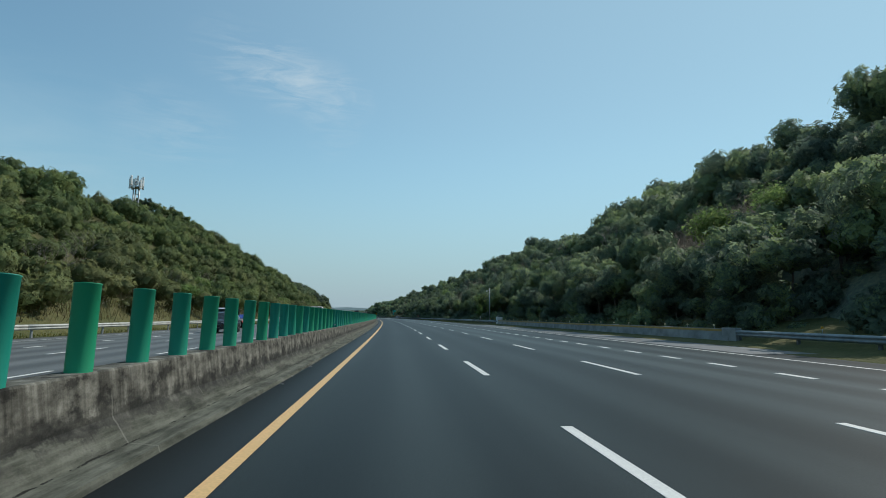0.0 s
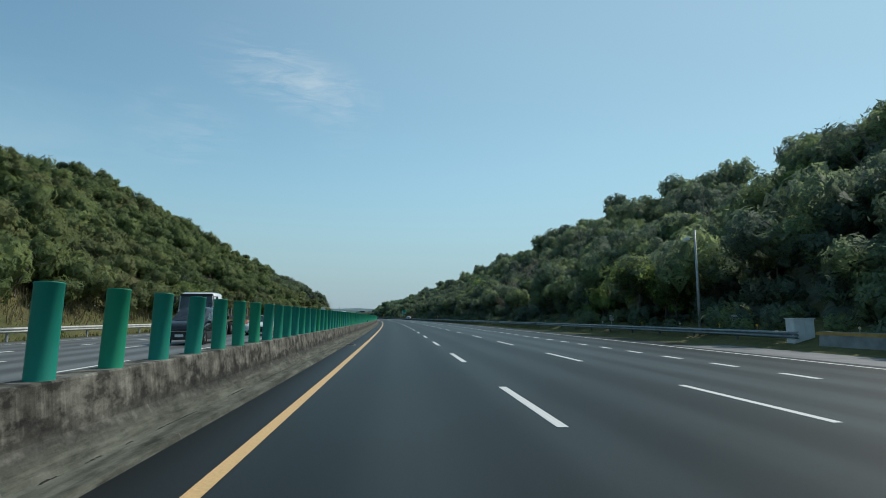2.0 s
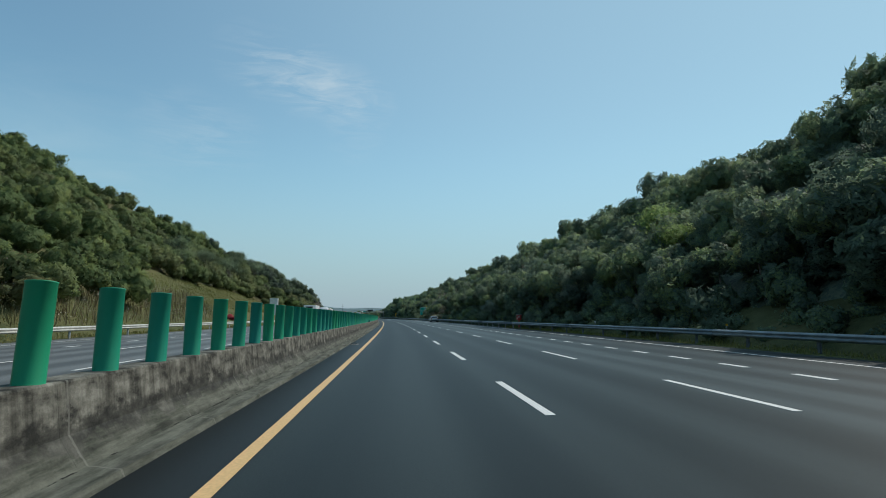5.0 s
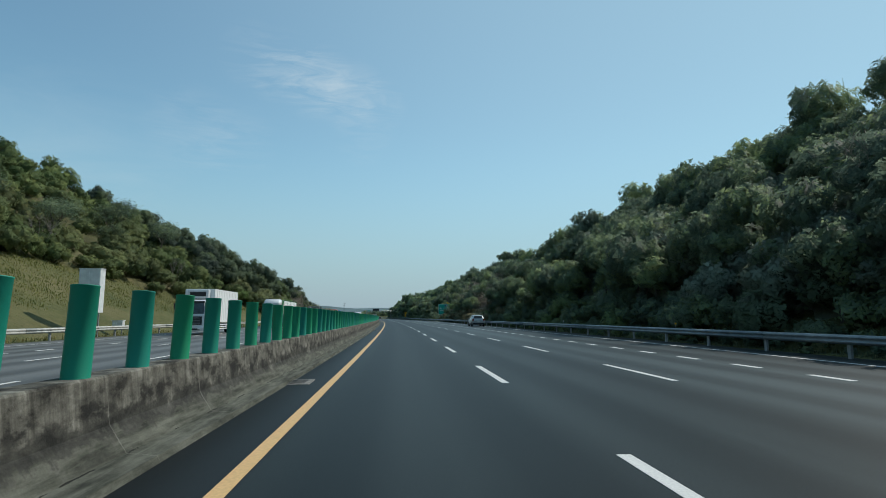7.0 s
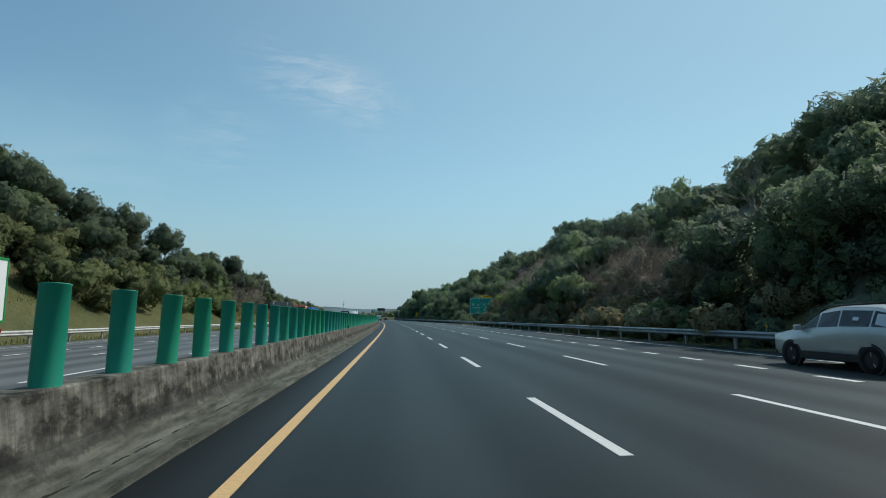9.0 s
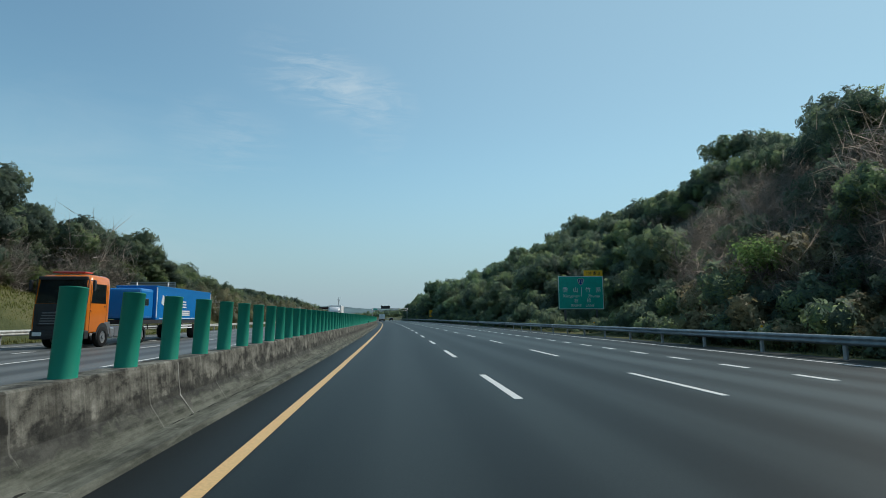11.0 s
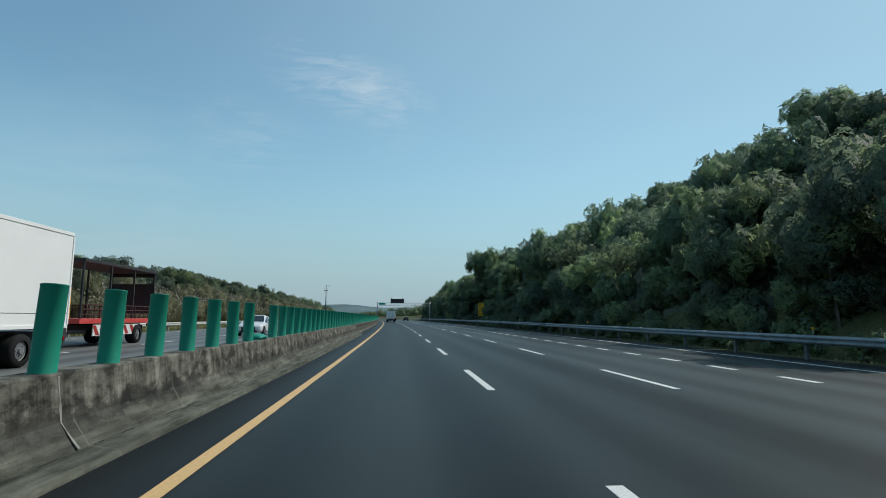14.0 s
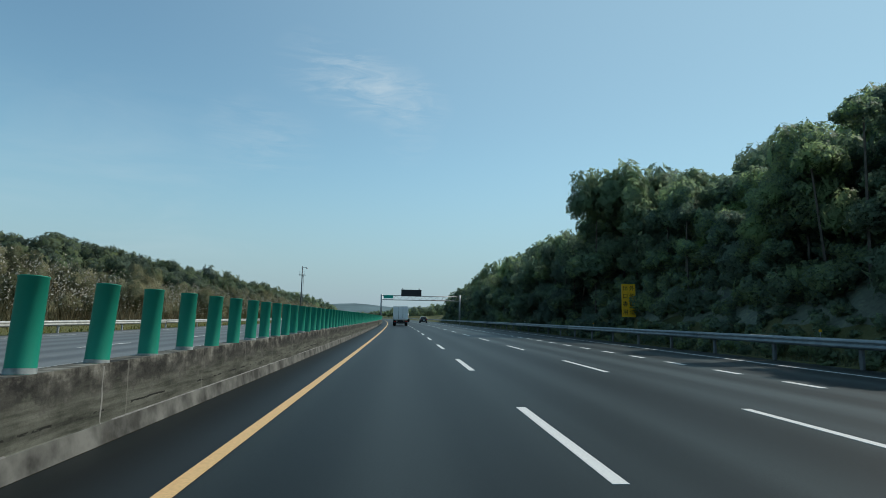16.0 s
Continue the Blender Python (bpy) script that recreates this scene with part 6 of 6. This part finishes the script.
    part("lower_intake", box((1.2, 0.06, 0.12), (0, st[1][0] + 0.13, 0.34), 0.02), M_TRIM, root)
    part("front_bumper", box((1.6, 0.2, 0.2), (0, st[1][0] + 0.02, 0.42), 0.06), lower or body_mat, root)
    part("rear_bumper", box((1.62, 0.22, 0.24), (0, st[-2][0] - 0.02, 0.44), 0.06), lower or body_mat, root)
    part("number_plate", box((0.4, 0.02, 0.15), (0, st[-1][0] - 0.06, st[-1][2] - 0.05), 0.004), M_SIGN_WHITE, root)
    part("number_plate", box((0.4, 0.02, 0.15), (0, st[1][0] + 0.13, 0.45), 0.004), M_SIGN_WHITE, root)
    return tagged(root, label, "car", "cars on the motorway")


def cab(root, mat, tall, depth, front, width=2.3, deflector=0.0, low=0.55, accent=None, wheel_at=1.1, slots=False):
    """A flat-fronted lorry cab whose front lies at y = front."""
    w, back = width / 2, front - depth
    rings = []
    for y, z1, q in ((back, tall - 0.02, 1.0), (back + 0.1, tall, 1.0), (front - 0.5, tall, 1.0), (front - 0.22, tall - 0.12, 0.99), (front - 0.05, low + 0.55 * (tall - low), 0.985), (front, low + 0.35 * (tall - low), 0.97), (front, low, 0.96)):
        rings.append([(x * q, y, z) for x, z in ((w * 0.97, low), (w, low + 0.1), (w, z1 - 0.5 if z1 - 0.5 > low + 0.15 else low + 0.16), (w * 0.95, z1 - 0.1 if z1 - 0.1 > low + 0.2 else low + 0.2), (w * 0.8, z1 if z1 > low + 0.22 else low + 0.24),
                                                (-w * 0.8, z1 if z1 > low + 0.22 else low + 0.24), (-w * 0.95, z1 - 0.1 if z1 - 0.1 > low + 0.2 else low + 0.2), (-w, z1 - 0.5 if z1 - 0.5 > low + 0.15 else low + 0.16), (-w, low + 0.1), (-w * 0.97, low))])
    part("cab", loft(rings), mat, root)
    zs, zt = low + 0.5 * (tall - low), tall - 0.24
    part("windscreen", panel([(-w * 0.9, front - 0.028, zs), (w * 0.9, front - 0.028, zs), (w * 0.86, front - 0.17, zt), (-w * 0.86, front - 0.17, zt)], 0.02), M_GLASS, root)
    zg = low + 0.2 * (tall - low)
    if accent:
        part("front_panel", box((width * 0.93, 0.05, zs - low - 0.02), (0, front - 0.012, (zs + low) / 2), 0.03), accent, root, "black front panel")
    if slots:
        # a grille cut as dark slots into the painted front
        for k in range(5):
            part("grille_slot", box((width * (0.66 - 0.02 * k), 0.05, 0.075), (0, front + 0.012, zg - 0.22 + k * 0.13), 0.02), M_TRIM, root)
        part("nose_panel", box((width * 0.9, 0.05, 0.2), (0, front - 0.004, zs - 0.14), 0.02), mat, root)
    else:
        grille = part("grille", box((width * 0.8, 0.06, 0.66), (0, front + 0.012, zg + 0.14), 0.05), accent or M_TRIM, root)
        for k in range(5):
            part("grille_bar", box((width * (0.7 - 0.02 * k), 0.05, 0.045), (0, front + 0.035, zg - 0.1 + k * 0.125), 0.012), M_BAR, grille)
    part("bumper", box((width, 0.35, 0.42), (0, front - 0.08, low - 0.06), 0.07), accent or mat, root)
    for out in (-1, 1):
        part("headlight", box((0.4, 0.1, 0.18), (out * w * 0.72, front + 0.08, low - 0.02), 0.03), M_LAMP, root)
        part("door_window", panel([(out * (w + 0.006), front - 0.3, zs + 0.02), (out * (w + 0.006), back + 0.3, zs + 0.02), (out * (w + 0.006), back + 0.35, zt - 0.2), (out * (w + 0.006), front - 0.42, zt - 0.2)], 0.02), M_GLASS, root)
        part("mirror", box((0.12, 0.16, 0.5), (out * (w + 0.2), front - 0.1, zt - 0.3), 0.04), M_TRIM, root)
        part("mirror_arm", rod((out * w, front - 0.15, zt - 0.05), (out * (w + 0.2), front - 0.1, zt - 0.1), 0.02, 6), M_TRIM, root)
        part("step", box((0.1, 0.4, 0.3), (out * (w - 0.02), back + 0.3, low - 0.1), 0.02), M_TRIM, root)
        part("wheel_arch", disc(0.56, 0.03, 24, (out * (w + 0.004), front - wheel_at, 0.62)), M_TRIM, root)
        part("door_line", box((0.008, 0.009, zt - low - 0.1), (out * (w + 0.002), back + 0.22, (zt + low) / 2)), M_TRIM, root)
        part("door_handle", box((0.03, 0.16, 0.04), (out * (w + 0.012), back + 0.36, zs - 0.12), 0.008), M_TRIM, root)
        part("wiper", rod((out * 0.15, front + 0.0, zs + 0.02), (out * 0.55, front - 0.03, zs + 0.1), 0.012, 5), M_TRIM, root)
    part("lower_grille", box((width * 0.7, 0.04, 0.16), (0, front + 0.09, low - 0.1), 0.02), M_TRIM, root)
    part("badge", box((0.3, 0.02, 0.1), (0, front + 0.05, low + 0.2 * (tall - low) + 0.46), 0.01), M_RIM, root)
    part("visor", box((width * 0.9, 0.16, 0.16), (0, front - 0.15, zt + 0.05), 0.04), M_TRIM, root)
    for out in (-1, 1):
        part("quarter_panel", box((0.02, 0.07, zt - zs), (out * w * 0.95, front - 0.1, (zs + zt) / 2), 0.008), M_TRIM, root)
        part("door_gap", box((0.008, 0.009, zt - low - 0.1), (out * (w + 0.002), front - 0.24, (zt + low) / 2)), M_TRIM, root)
        part("door_step", box((0.05, 0.7, 0.07), (out * (w - 0.01), front - 1.0, low + 0.02), 0.02), M_CHASSIS, root)
        part("turn_lamp", box((0.04, 0.14, 0.07), (out * (w + 0.008), front - 0.34, zs - 0.32), 0.015), P_ORANGE, root)
    if deflector:
        rings = [[(x, y, z) for x, z in ((w * q, tall - 0.04), (w * q, tall + h * 0.7), (w * q * 0.8, tall + h), (-w * q * 0.8, tall + h), (-w * q, tall + h * 0.7), (-w * q, tall - 0.04))] for y, h, q in ((back + 0.05, deflector, 0.95), (back + 0.6, deflector * 0.95, 0.92), (front - 0.35, 0.08, 0.85))]
        part("wind_deflector", loft(rings), mat, root)


def cargo_box(root, mat, y0, y1, z0, z1, width=2.4, ribs=0, name="cargo_box", rib_mat=None, edge_mat=None):
    body = part(name, box((width, y1 - y0, z1 - z0), (0, (y0 + y1) / 2, (z0 + z1) / 2), 0.03), mat, root)
    for out in (-1, 1):
        for z in (z0 + 0.05, z1 - 0.05):
            part("edge_rail", box((0.03, y1 - y0 - 0.06, 0.1), (out * (width / 2 + 0.005), (y0 + y1) / 2, z), 0.008), edge_mat or mat, body)
        for k in range(ribs):
            part("rib", box((0.02, 0.05, z1 - z0 - 0.24), (out * (width / 2 + 0.006), y0 + (k + 0.5) * (y1 - y0) / ribs, (z0 + z1) / 2)), rib_mat or mat, body)
        for y in (y0 + 0.03, y1 - 0.03):
            part("corner_post", box((0.04, 0.07, z1 - z0 - 0.2), (out * (width / 2 + 0.002), y, (z0 + z1) / 2), 0.01), edge_mat or M_BOX, body)
        yg, run = (y0 + y1) / 2 + 0.5, (y1 - y0) * 0.36
        for k in range(3):
            part("side_guard", box((0.04, run, 0.08), (out * (width / 2 - 0.05), yg, z0 - 0.56 + k * 0.17), 0.01), M_BOX if edge_mat is None else edge_mat, root)
        for y in (yg - run * 0.46, yg, yg + run * 0.46):
            part("guard_post", box((0.03, 0.06, 0.62), (out * (width / 2 - 0.085), y, z0 - 0.32), 0.006), M_CHASSIS, root)
    for out in (-1, 1):
        part("rear_door", box((width / 2 - 0.06, 0.04, z1 - z0 - 0.16), (out * (width / 4 - 0.01), y0 - 0.015, (z0 + z1) / 2), 0.01), mat, body)
        part("lock_rod", rod((out * 0.35, y0 - 0.06, z0 + 0.15), (out * 0.35, y0 - 0.06, z1 - 0.15), 0.02, 6), M_STEEL_DARK, body)
        part("tail_light", box((0.35, 0.06, 0.14), (out * (width / 2 - 0.25), y0 - 0.02, z0 - 0.3), 0.02), M_TAIL, root)
    part("rear_bar", box((width * 0.9, 0.1, 0.16), (0, y0 + 0.05, z0 - 0.42), 0.02), M_CHASSIS, root)
    return body


def axle(root, y, r=0.5, width=2.3, twin=True):
    for out in (-1, 1):
        wheel(root, out * (width / 2 - 0.16), y, r, 0.28 if not twin else 0.46, M_PALE_RIM, True)


def chassis(root, y0, y1, z=0.85):
    part("chassis", box((0.9, y1 - y0, 0.24), (0, (y0 + y1) / 2, z), 0.02), M_CHASSIS, root)


def box_truck(body_mat, label, length=8.6, top=3.4, cab_top=2.65, ribs=0, deflector=0.6, mat_box=None, fridge=False, marks=False):
    root = new("box_truck", None)
    front = length / 2
    chassis(root, -front + 0.1, front - 0.3, 0.78)
    cab(root, body_mat, cab_top, 1.7, front, 2.2, deflector, 0.55)
    cargo_box(root, mat_box or M_BOX, -front, front - 1.95, 1.0, top, 2.35, ribs)
    part("fuel_tank", box((0.5, 1.2, 0.5), (0.85, front - 3.0, 0.65), 0.1), M_RIM, root)
    if fridge:
        unit_box = part("cooling_unit", box((1.7, 0.6, 0.75), (0, front - 1.7, top - 0.45), 0.08), P_WHITE, root, "white cooling unit above the cab")
        part("cooling_grille", box((1.3, 0.03, 0.36), (0, front - 1.39, top - 0.45), 0.01), M_TRIM, unit_box)
    if marks:
        # writing too small to read
        for out in (-1, 1):
            for y in (0.1, -0.9):
                for k in range(3):
                    part("mark", box((0.012, 0.24 - 0.04 * (k % 2), 0.055), (out * 1.178, y, 1.92 + k * 0.09)), M_BAR, root)
            part("panel_line", box((0.01, length - 2.1, 0.014), (out * 1.176, -0.98, 1.42)), M_BAR, root)
    axle(root, front - 1.1, 0.44, 2.4, False)
    axle(root, -front + 1.9, 0.44, 2.2, True)
    return tagged(root, label, "truck", "trucks on the motorway")


def tractor(root, mat, front, tall=2.9, deflector=0.0, accent=None, slots=False, tank=M_RIM):
    chassis(root, front - 6.2, front - 0.4, 0.85)
    cab(root, mat, tall, 1.95, front, 2.45, deflector, 0.7, accent, 1.45, slots)
    part("fuel_tank", box((0.55, 1.3, 0.55), (0.9, front - 3.0, 0.72), 0.12), tank, root)
    part("fuel_tank", box((0.55, 1.3, 0.55), (-0.9, front - 3.0, 0.72), 0.12), tank, root)
    for out in (-1, 1):
        part("catwalk_rail", box((0.05, 2.6, 0.06), (out * 1.14, front - 3.1, 1.06), 0.01), M_BAR, root)
    part("exhaust", rod((0.85, front - 2.1, 1.0), (0.85, front - 2.1, tall + 0.1), 0.07, 8), M_STEEL_DARK, root)
    axle(root, front - 1.45, 0.5, 2.62, False)
    axle(root, front - 4.6, 0.5, 2.4)
    axle(root, front - 5.8, 0.5, 2.4)


def place(ob, s, x, facing=1, z=0.0):
    """facing 1: with our travel; -1: towards us."""
    ob.matrix_world = rpose(s, x, z, 0 if facing > 0 else 180)
    return ob


# cars
place(car("suv", P_SILVER, "silver estate car with dark lower cladding and roof rails", M_TRIM, True), 311.0, 9.65)
place(car("suv", P_BLACK, "black sport utility car on the opposite carriageway"), 46.4, -15.9, -1)
place(car("van", P_WHITE, "white people carrier with a black grille"), 55.9, -12.75, -1)
place(car("van", P_BLACK, "dark grey passenger van on the opposite carriageway"), 96.3, -12.5, -1)
place(car("saloon", P_WHITE, "white saloon car following a van"), 110.5, -12.3, -1)
place(car("suv", P_NAVY, "dark navy sport utility car on the opposite carriageway"), 287.6, -13.1, -1)
place(car("suv", P_WHITE, "white sport utility car on the opposite carriageway"), 294.6, -12.6, -1)
place(car("saloon", P_WHITE, "white saloon car beyond the median posts"), 504.8, -12.2, -1)
place(car("suv", P_BLACK, "dark car far ahead in the second lane"), 672.0, 5.6)

# box trucks
ahead = box_truck(P_WHITE, "white box truck ahead with closed rear doors", 7.6, 3.15, 2.4, 0, 0.4)
place(ahead, 621.2, -1.45)
place(box_truck(P_WHITE, "white refrigerated box truck on the opposite carriageway", 8.8, 3.75, 2.8, 14, 0.0, fridge=True), 281.6, -18.5, -1)
place(box_truck(P_WHITE, "tall white box truck with a rounded wind deflector", 9.4, 3.85, 2.6, 0, 0.95, marks=True), 475.1, -12.8, -1)


def small_flatbed():
    root = new("flatbed_truck", None)
    chassis(root, -2.6, 2.4, 0.7)
    cab(root, P_WHITE, 2.15, 1.5, 2.75, 1.9, 0, 0.5)
    part("bed", box((1.95, 3.5, 0.12), (0, -1.05, 0.98), 0.02), M_STEEL_DARK, root)
    for out in (-1, 1):
        part("drop_side", box((0.05, 3.5, 0.42), (out * 0.96, -1.05, 1.25), 0.01), M_SIGN_BLUE, root, "blue drop side")
        for k in range(4):
            part("stripe", box((0.02, 0.3, 0.2), (out * 0.95, -2.3 + k * 0.8, 0.72)), M_RED, root)
    part("headboard", box((1.95, 0.08, 1.0), (0, 0.68, 1.55), 0.02), M_CHASSIS, root)
    axle(root, 1.85, 0.36, 1.85, False)
    axle(root, -1.7, 0.36, 1.85)
    return tagged(root, "small white flatbed truck with blue drop sides", "truck", "trucks on the motorway")


place(small_flatbed(), 61.9, -20.4 + 0.9, -1)


def flatbed_lorry():
    root = new("flatbed_lorry", None)
    tractor(root, P_WHITE, 7.0, 3.1)
    for out in (-1, 1):
        for k in range(3):
            bm = box((0.012, 0.95 - 0.22 * k, 0.1 - 0.02 * k))
            bmesh.ops.transform(bm, matrix=Matrix.Translation((out * 1.236, 5.95 - 0.08 * k, 1.45 + 0.16 * k)) @ Matrix.Rotation(0.28 + 0.1 * k, 4, "X"), verts=bm.verts[:])
            part("door_stripe", bm, P_BLUE, root, "blue swoosh")
        part("bumper_corner", box((0.3, 0.3, 0.3), (out * 1.08, 6.98, 0.62), 0.06), M_RED, root, "red bumper corner")
    part("deck", box((2.45, 11.0, 0.22), (0, -2.4, 1.32), 0.02), M_CHASSIS, root)
    for out in (-1, 1):
        for k in range(5):
            part("stake", box((0.06, 0.08, 0.7), (out * 1.15, -7.4 + k * 2.4, 1.75), 0.01), M_RIM, root)
        part("side_board", box((0.05, 2.6, 0.4), (out * 1.1, -1.5, 0.95), 0.01), M_RED, root, "red and white board")
    for y in (-5.4, -6.7):
        axle(root, y, 0.5, 2.4)
    return tagged(root, "white tractor unit pulling an empty flatbed trailer", "truck", "trucks on the motorway")


place(flatbed_lorry(), 113.4, -16.1, -1)


def green_lorry():
    root = new("green_lorry", None)
    tractor(root, P_GREEN, 6.6, 2.9, 0.0, None, True, P_GREEN)
    w = 1.18
    rings = [[(x, y, z) for x, z in ((w * q, 2.86), (w * q, 2.9 + h * 0.7), (w * q * 0.8, 2.9 + h), (-w * q * 0.8, 2.9 + h), (-w * q, 2.9 + h * 0.7), (-w * q, 2.86))] for y, h, q in ((4.7, 0.95, 0.98), (5.4, 0.92, 0.96), (6.25, 0.4, 0.88))]
    part("high_roof", loft(rings), P_WHITE, root, "white high roof")
    cargo_box(root, M_BOX, -6.6, 4.2, 1.25, 3.75, 2.45, 9, "cargo_box", M_STEEL_DARK, P_GREEN)
    part("roof_hatch", box((0.7, 0.5, 0.1), (0.35, 6.05, 3.24), 0.03), M_TRIM, root)
    part("horn", rod((-0.45, 6.28, 3.14), (-0.45, 5.8, 3.14), 0.05, 8), M_RIM, root)
    part("front_wall", box((2.42, 0.06, 2.4), (0, 4.24, 2.5)), P_GREEN, root)
    for out in (-1, 1):
        part("skirt", box((0.05, 5.5, 0.5), (out * 1.12, -1.2, 0.85), 0.02), P_GREEN, root)
    for y in (-4.4, -5.6):
        axle(root, y, 0.5, 2.4)
    return tagged(root, "green lorry with a white high roof and white box", "truck", "trucks on the motorway")


place(green_lorry(), 313.6, -18.6, -1)


def orange_lorry():
    root = new("orange_lorry", None)
    tractor(root, P_ORANGE, 9.25, 3.5, 0.0, M_TRIM)
    part("roof_spoiler", box((1.5, 0.7, 0.07), (0, 8.4, 3.62), 0.03), M_RED, root, "faded red roof spoiler")
    for out in (-1, 1):
        part("lower_fairing", box((0.06, 0.55, 0.62), (out * 1.2, 7.35, 0.92), 0.03), M_BAR, root, "grey fairing")
        part("side_skirt", box((0.06, 1.6, 0.5), (out * 1.16, 5.7, 0.72), 0.03), M_BAR, root, "grey side skirt")
    part("deck", box((2.4, 9.6, 0.24), (0, -1.3, 1.2), 0.02), M_CHASSIS, root)
    body = cargo_box(root, P_BLUE, -8.4, 1.6, 1.32, 3.4, 2.42, 0, "blue_container")
    part("blue_cabin", box((2.2, 1.7, 1.8), (0, 2.6, 2.25), 0.18, 3), P_BLUE, root, "rounded blue front of the load")
    part("cabin_glass", box((2.22, 0.7, 0.55), (0, 2.7, 2.35), 0.1, 2), M_GLASS, root)
    for out in (-1, 1):
        for k, (y, z, a, h) in enumerate(((0.6, 2.5, 0.5, 0.55), (0.0, 2.55, 0.6, 0.4))):
            bm = box((0.02, a, h), (0, 0, 0))
            bmesh.ops.transform(bm, matrix=Matrix.Translation((out * 1.225, y, z)) @ Matrix.Rotation(0.35, 4, "X"), verts=bm.verts[:])
            part("white_mark", bm, M_SIGN_WHITE, body, "white painted shape")
        for k in range(3):
            part("white_bar", box((0.02, 2.6 - 0.5 * k, 0.09), (out * 1.225, -2.0 - 0.2 * k, 2.15 + 0.18 * k)), M_SIGN_WHITE, body)
        for k in range(3):
            part("white_bar", box((0.02, 1.5, 0.09), (out * 1.225, -3.2, 1.62 + 0.13 * k)), M_SIGN_WHITE, body)
        part("white_bar", box((0.02, 0.9, 0.3), (out * 1.225, -6.6, 1.75)), M_SIGN_WHITE, body)
        part("white_line", box((0.02, 9.0, 0.05), (out * 1.225, -3.4, 1.4)), M_SIGN_WHITE, body)
    for y in (-5.2, -6.4):
        axle(root, y, 0.5, 2.4)
    return tagged(root, "orange tractor unit carrying a blue container body", "truck", "trucks on the motorway")


place(orange_lorry(), 400.4, -17.8, -1)


def open_truck():
    root = new("open_truck", None)
    chassis(root, -4.8, 4.4, 0.85)
    cab(root, P_WHITE, 2.7, 1.7, 4.9, 2.3, 0, 0.6)
    part("deck", box((2.35, 7.2, 0.22), (0, -1.2, 1.13), 0.02), M_RED, root, "red deck")
    for out in (-1, 1):
        board = part("side_board", box((0.04, 4.2, 0.5), (out * 1.1, -0.9, 0.72), 0.01), M_SIGN_WHITE, root, "white board with slanting red stripes")
        for k in range(6):
            q = [(out * 1.124, -2.75 + k * 0.68 + u, z) for u, z in ((0, 0.5), (0.3, 0.5), (0.62, 0.94), (0.32, 0.94))]
            part("stripe", panel(q, 0.008), M_RED, board)
        for k in range(4):
            part("roof_post", box((0.08, 0.08, 2.5), (out * 1.12, -4.6 + k * 2.3, 2.45), 0.01), M_CHASSIS, root)
        for z in (1.42, 1.64, 1.86):
            part("side_bar", box((0.035, 6.9, 0.04), (out * 1.14, -1.2, z), 0.008), M_BARS, root)
        for k in range(15):
            part("side_upright", box((0.03, 0.03, 0.66), (out * 1.12, -4.55 + k * 0.48, 1.55)), M_BARS, root)
        part("mud_flap", box((0.46, 0.02, 0.55), (out * 0.88, -3.55, 0.62), 0.005), M_TRIM, root)
        part("tail_light", box((0.35, 0.06, 0.14), (out * 0.95, -4.8, 0.9), 0.02), M_TAIL, root)
    part("roof", box((2.4, 7.1, 0.16), (0, -1.2, 3.74), 0.03), M_CHASSIS, root, "dark canopy roof")
    part("roof_skirt", box((2.36, 0.06, 0.22), (0, -4.72, 3.58), 0.01), M_CHASSIS, root)
    part("tail_wall", box((2.3, 0.06, 1.6), (0, -4.66, 2.3), 0.01), M_TRIM, root, "black tail wall")
    for x in (0.75, 0.3):
        for k in range(5):
            crate = part("crate", box((0.4, 0.5, 0.27), (x, 1.1, 1.38 + k * 0.29), 0.02), M_SIGN_YELLOW, root, "orange plastic crate")
            for y in (0.95, 1.25):
                part("grip_hole", box((0.42, 0.1, 0.08), (x, y, 1.42 + k * 0.29), 0.01), M_TRIM, crate)
    axle(root, 3.7, 0.46, 2.3, False)
    axle(root, -2.9, 0.46, 2.3)
    return tagged(root, "open red-decked truck with a dark roof frame", "truck", "trucks on the motorway")


place(open_truck(), 489.3, -16.3, -1)


def tanker():
    root = new("tank_truck", None)
    tractor(root, P_WHITE, 5.5, 2.8)
    bm = bmesh.new()
    bmesh.ops.create_uvsphere(bm, u_segments=20, v_segments=12, radius=1.15, matrix=Matrix.Translation((0, -1.6, 2.1)) @ Matrix.Diagonal((1, 4.2, 1, 1)))
    part("tank", bm, P_WHITE, root, "rounded white tank")
    axle(root, -4.2, 0.5, 2.4)
    return tagged(root, "white tank truck far ahead", "truck", "trucks on the motorway")


place(tanker(), 700.0, 1.9)
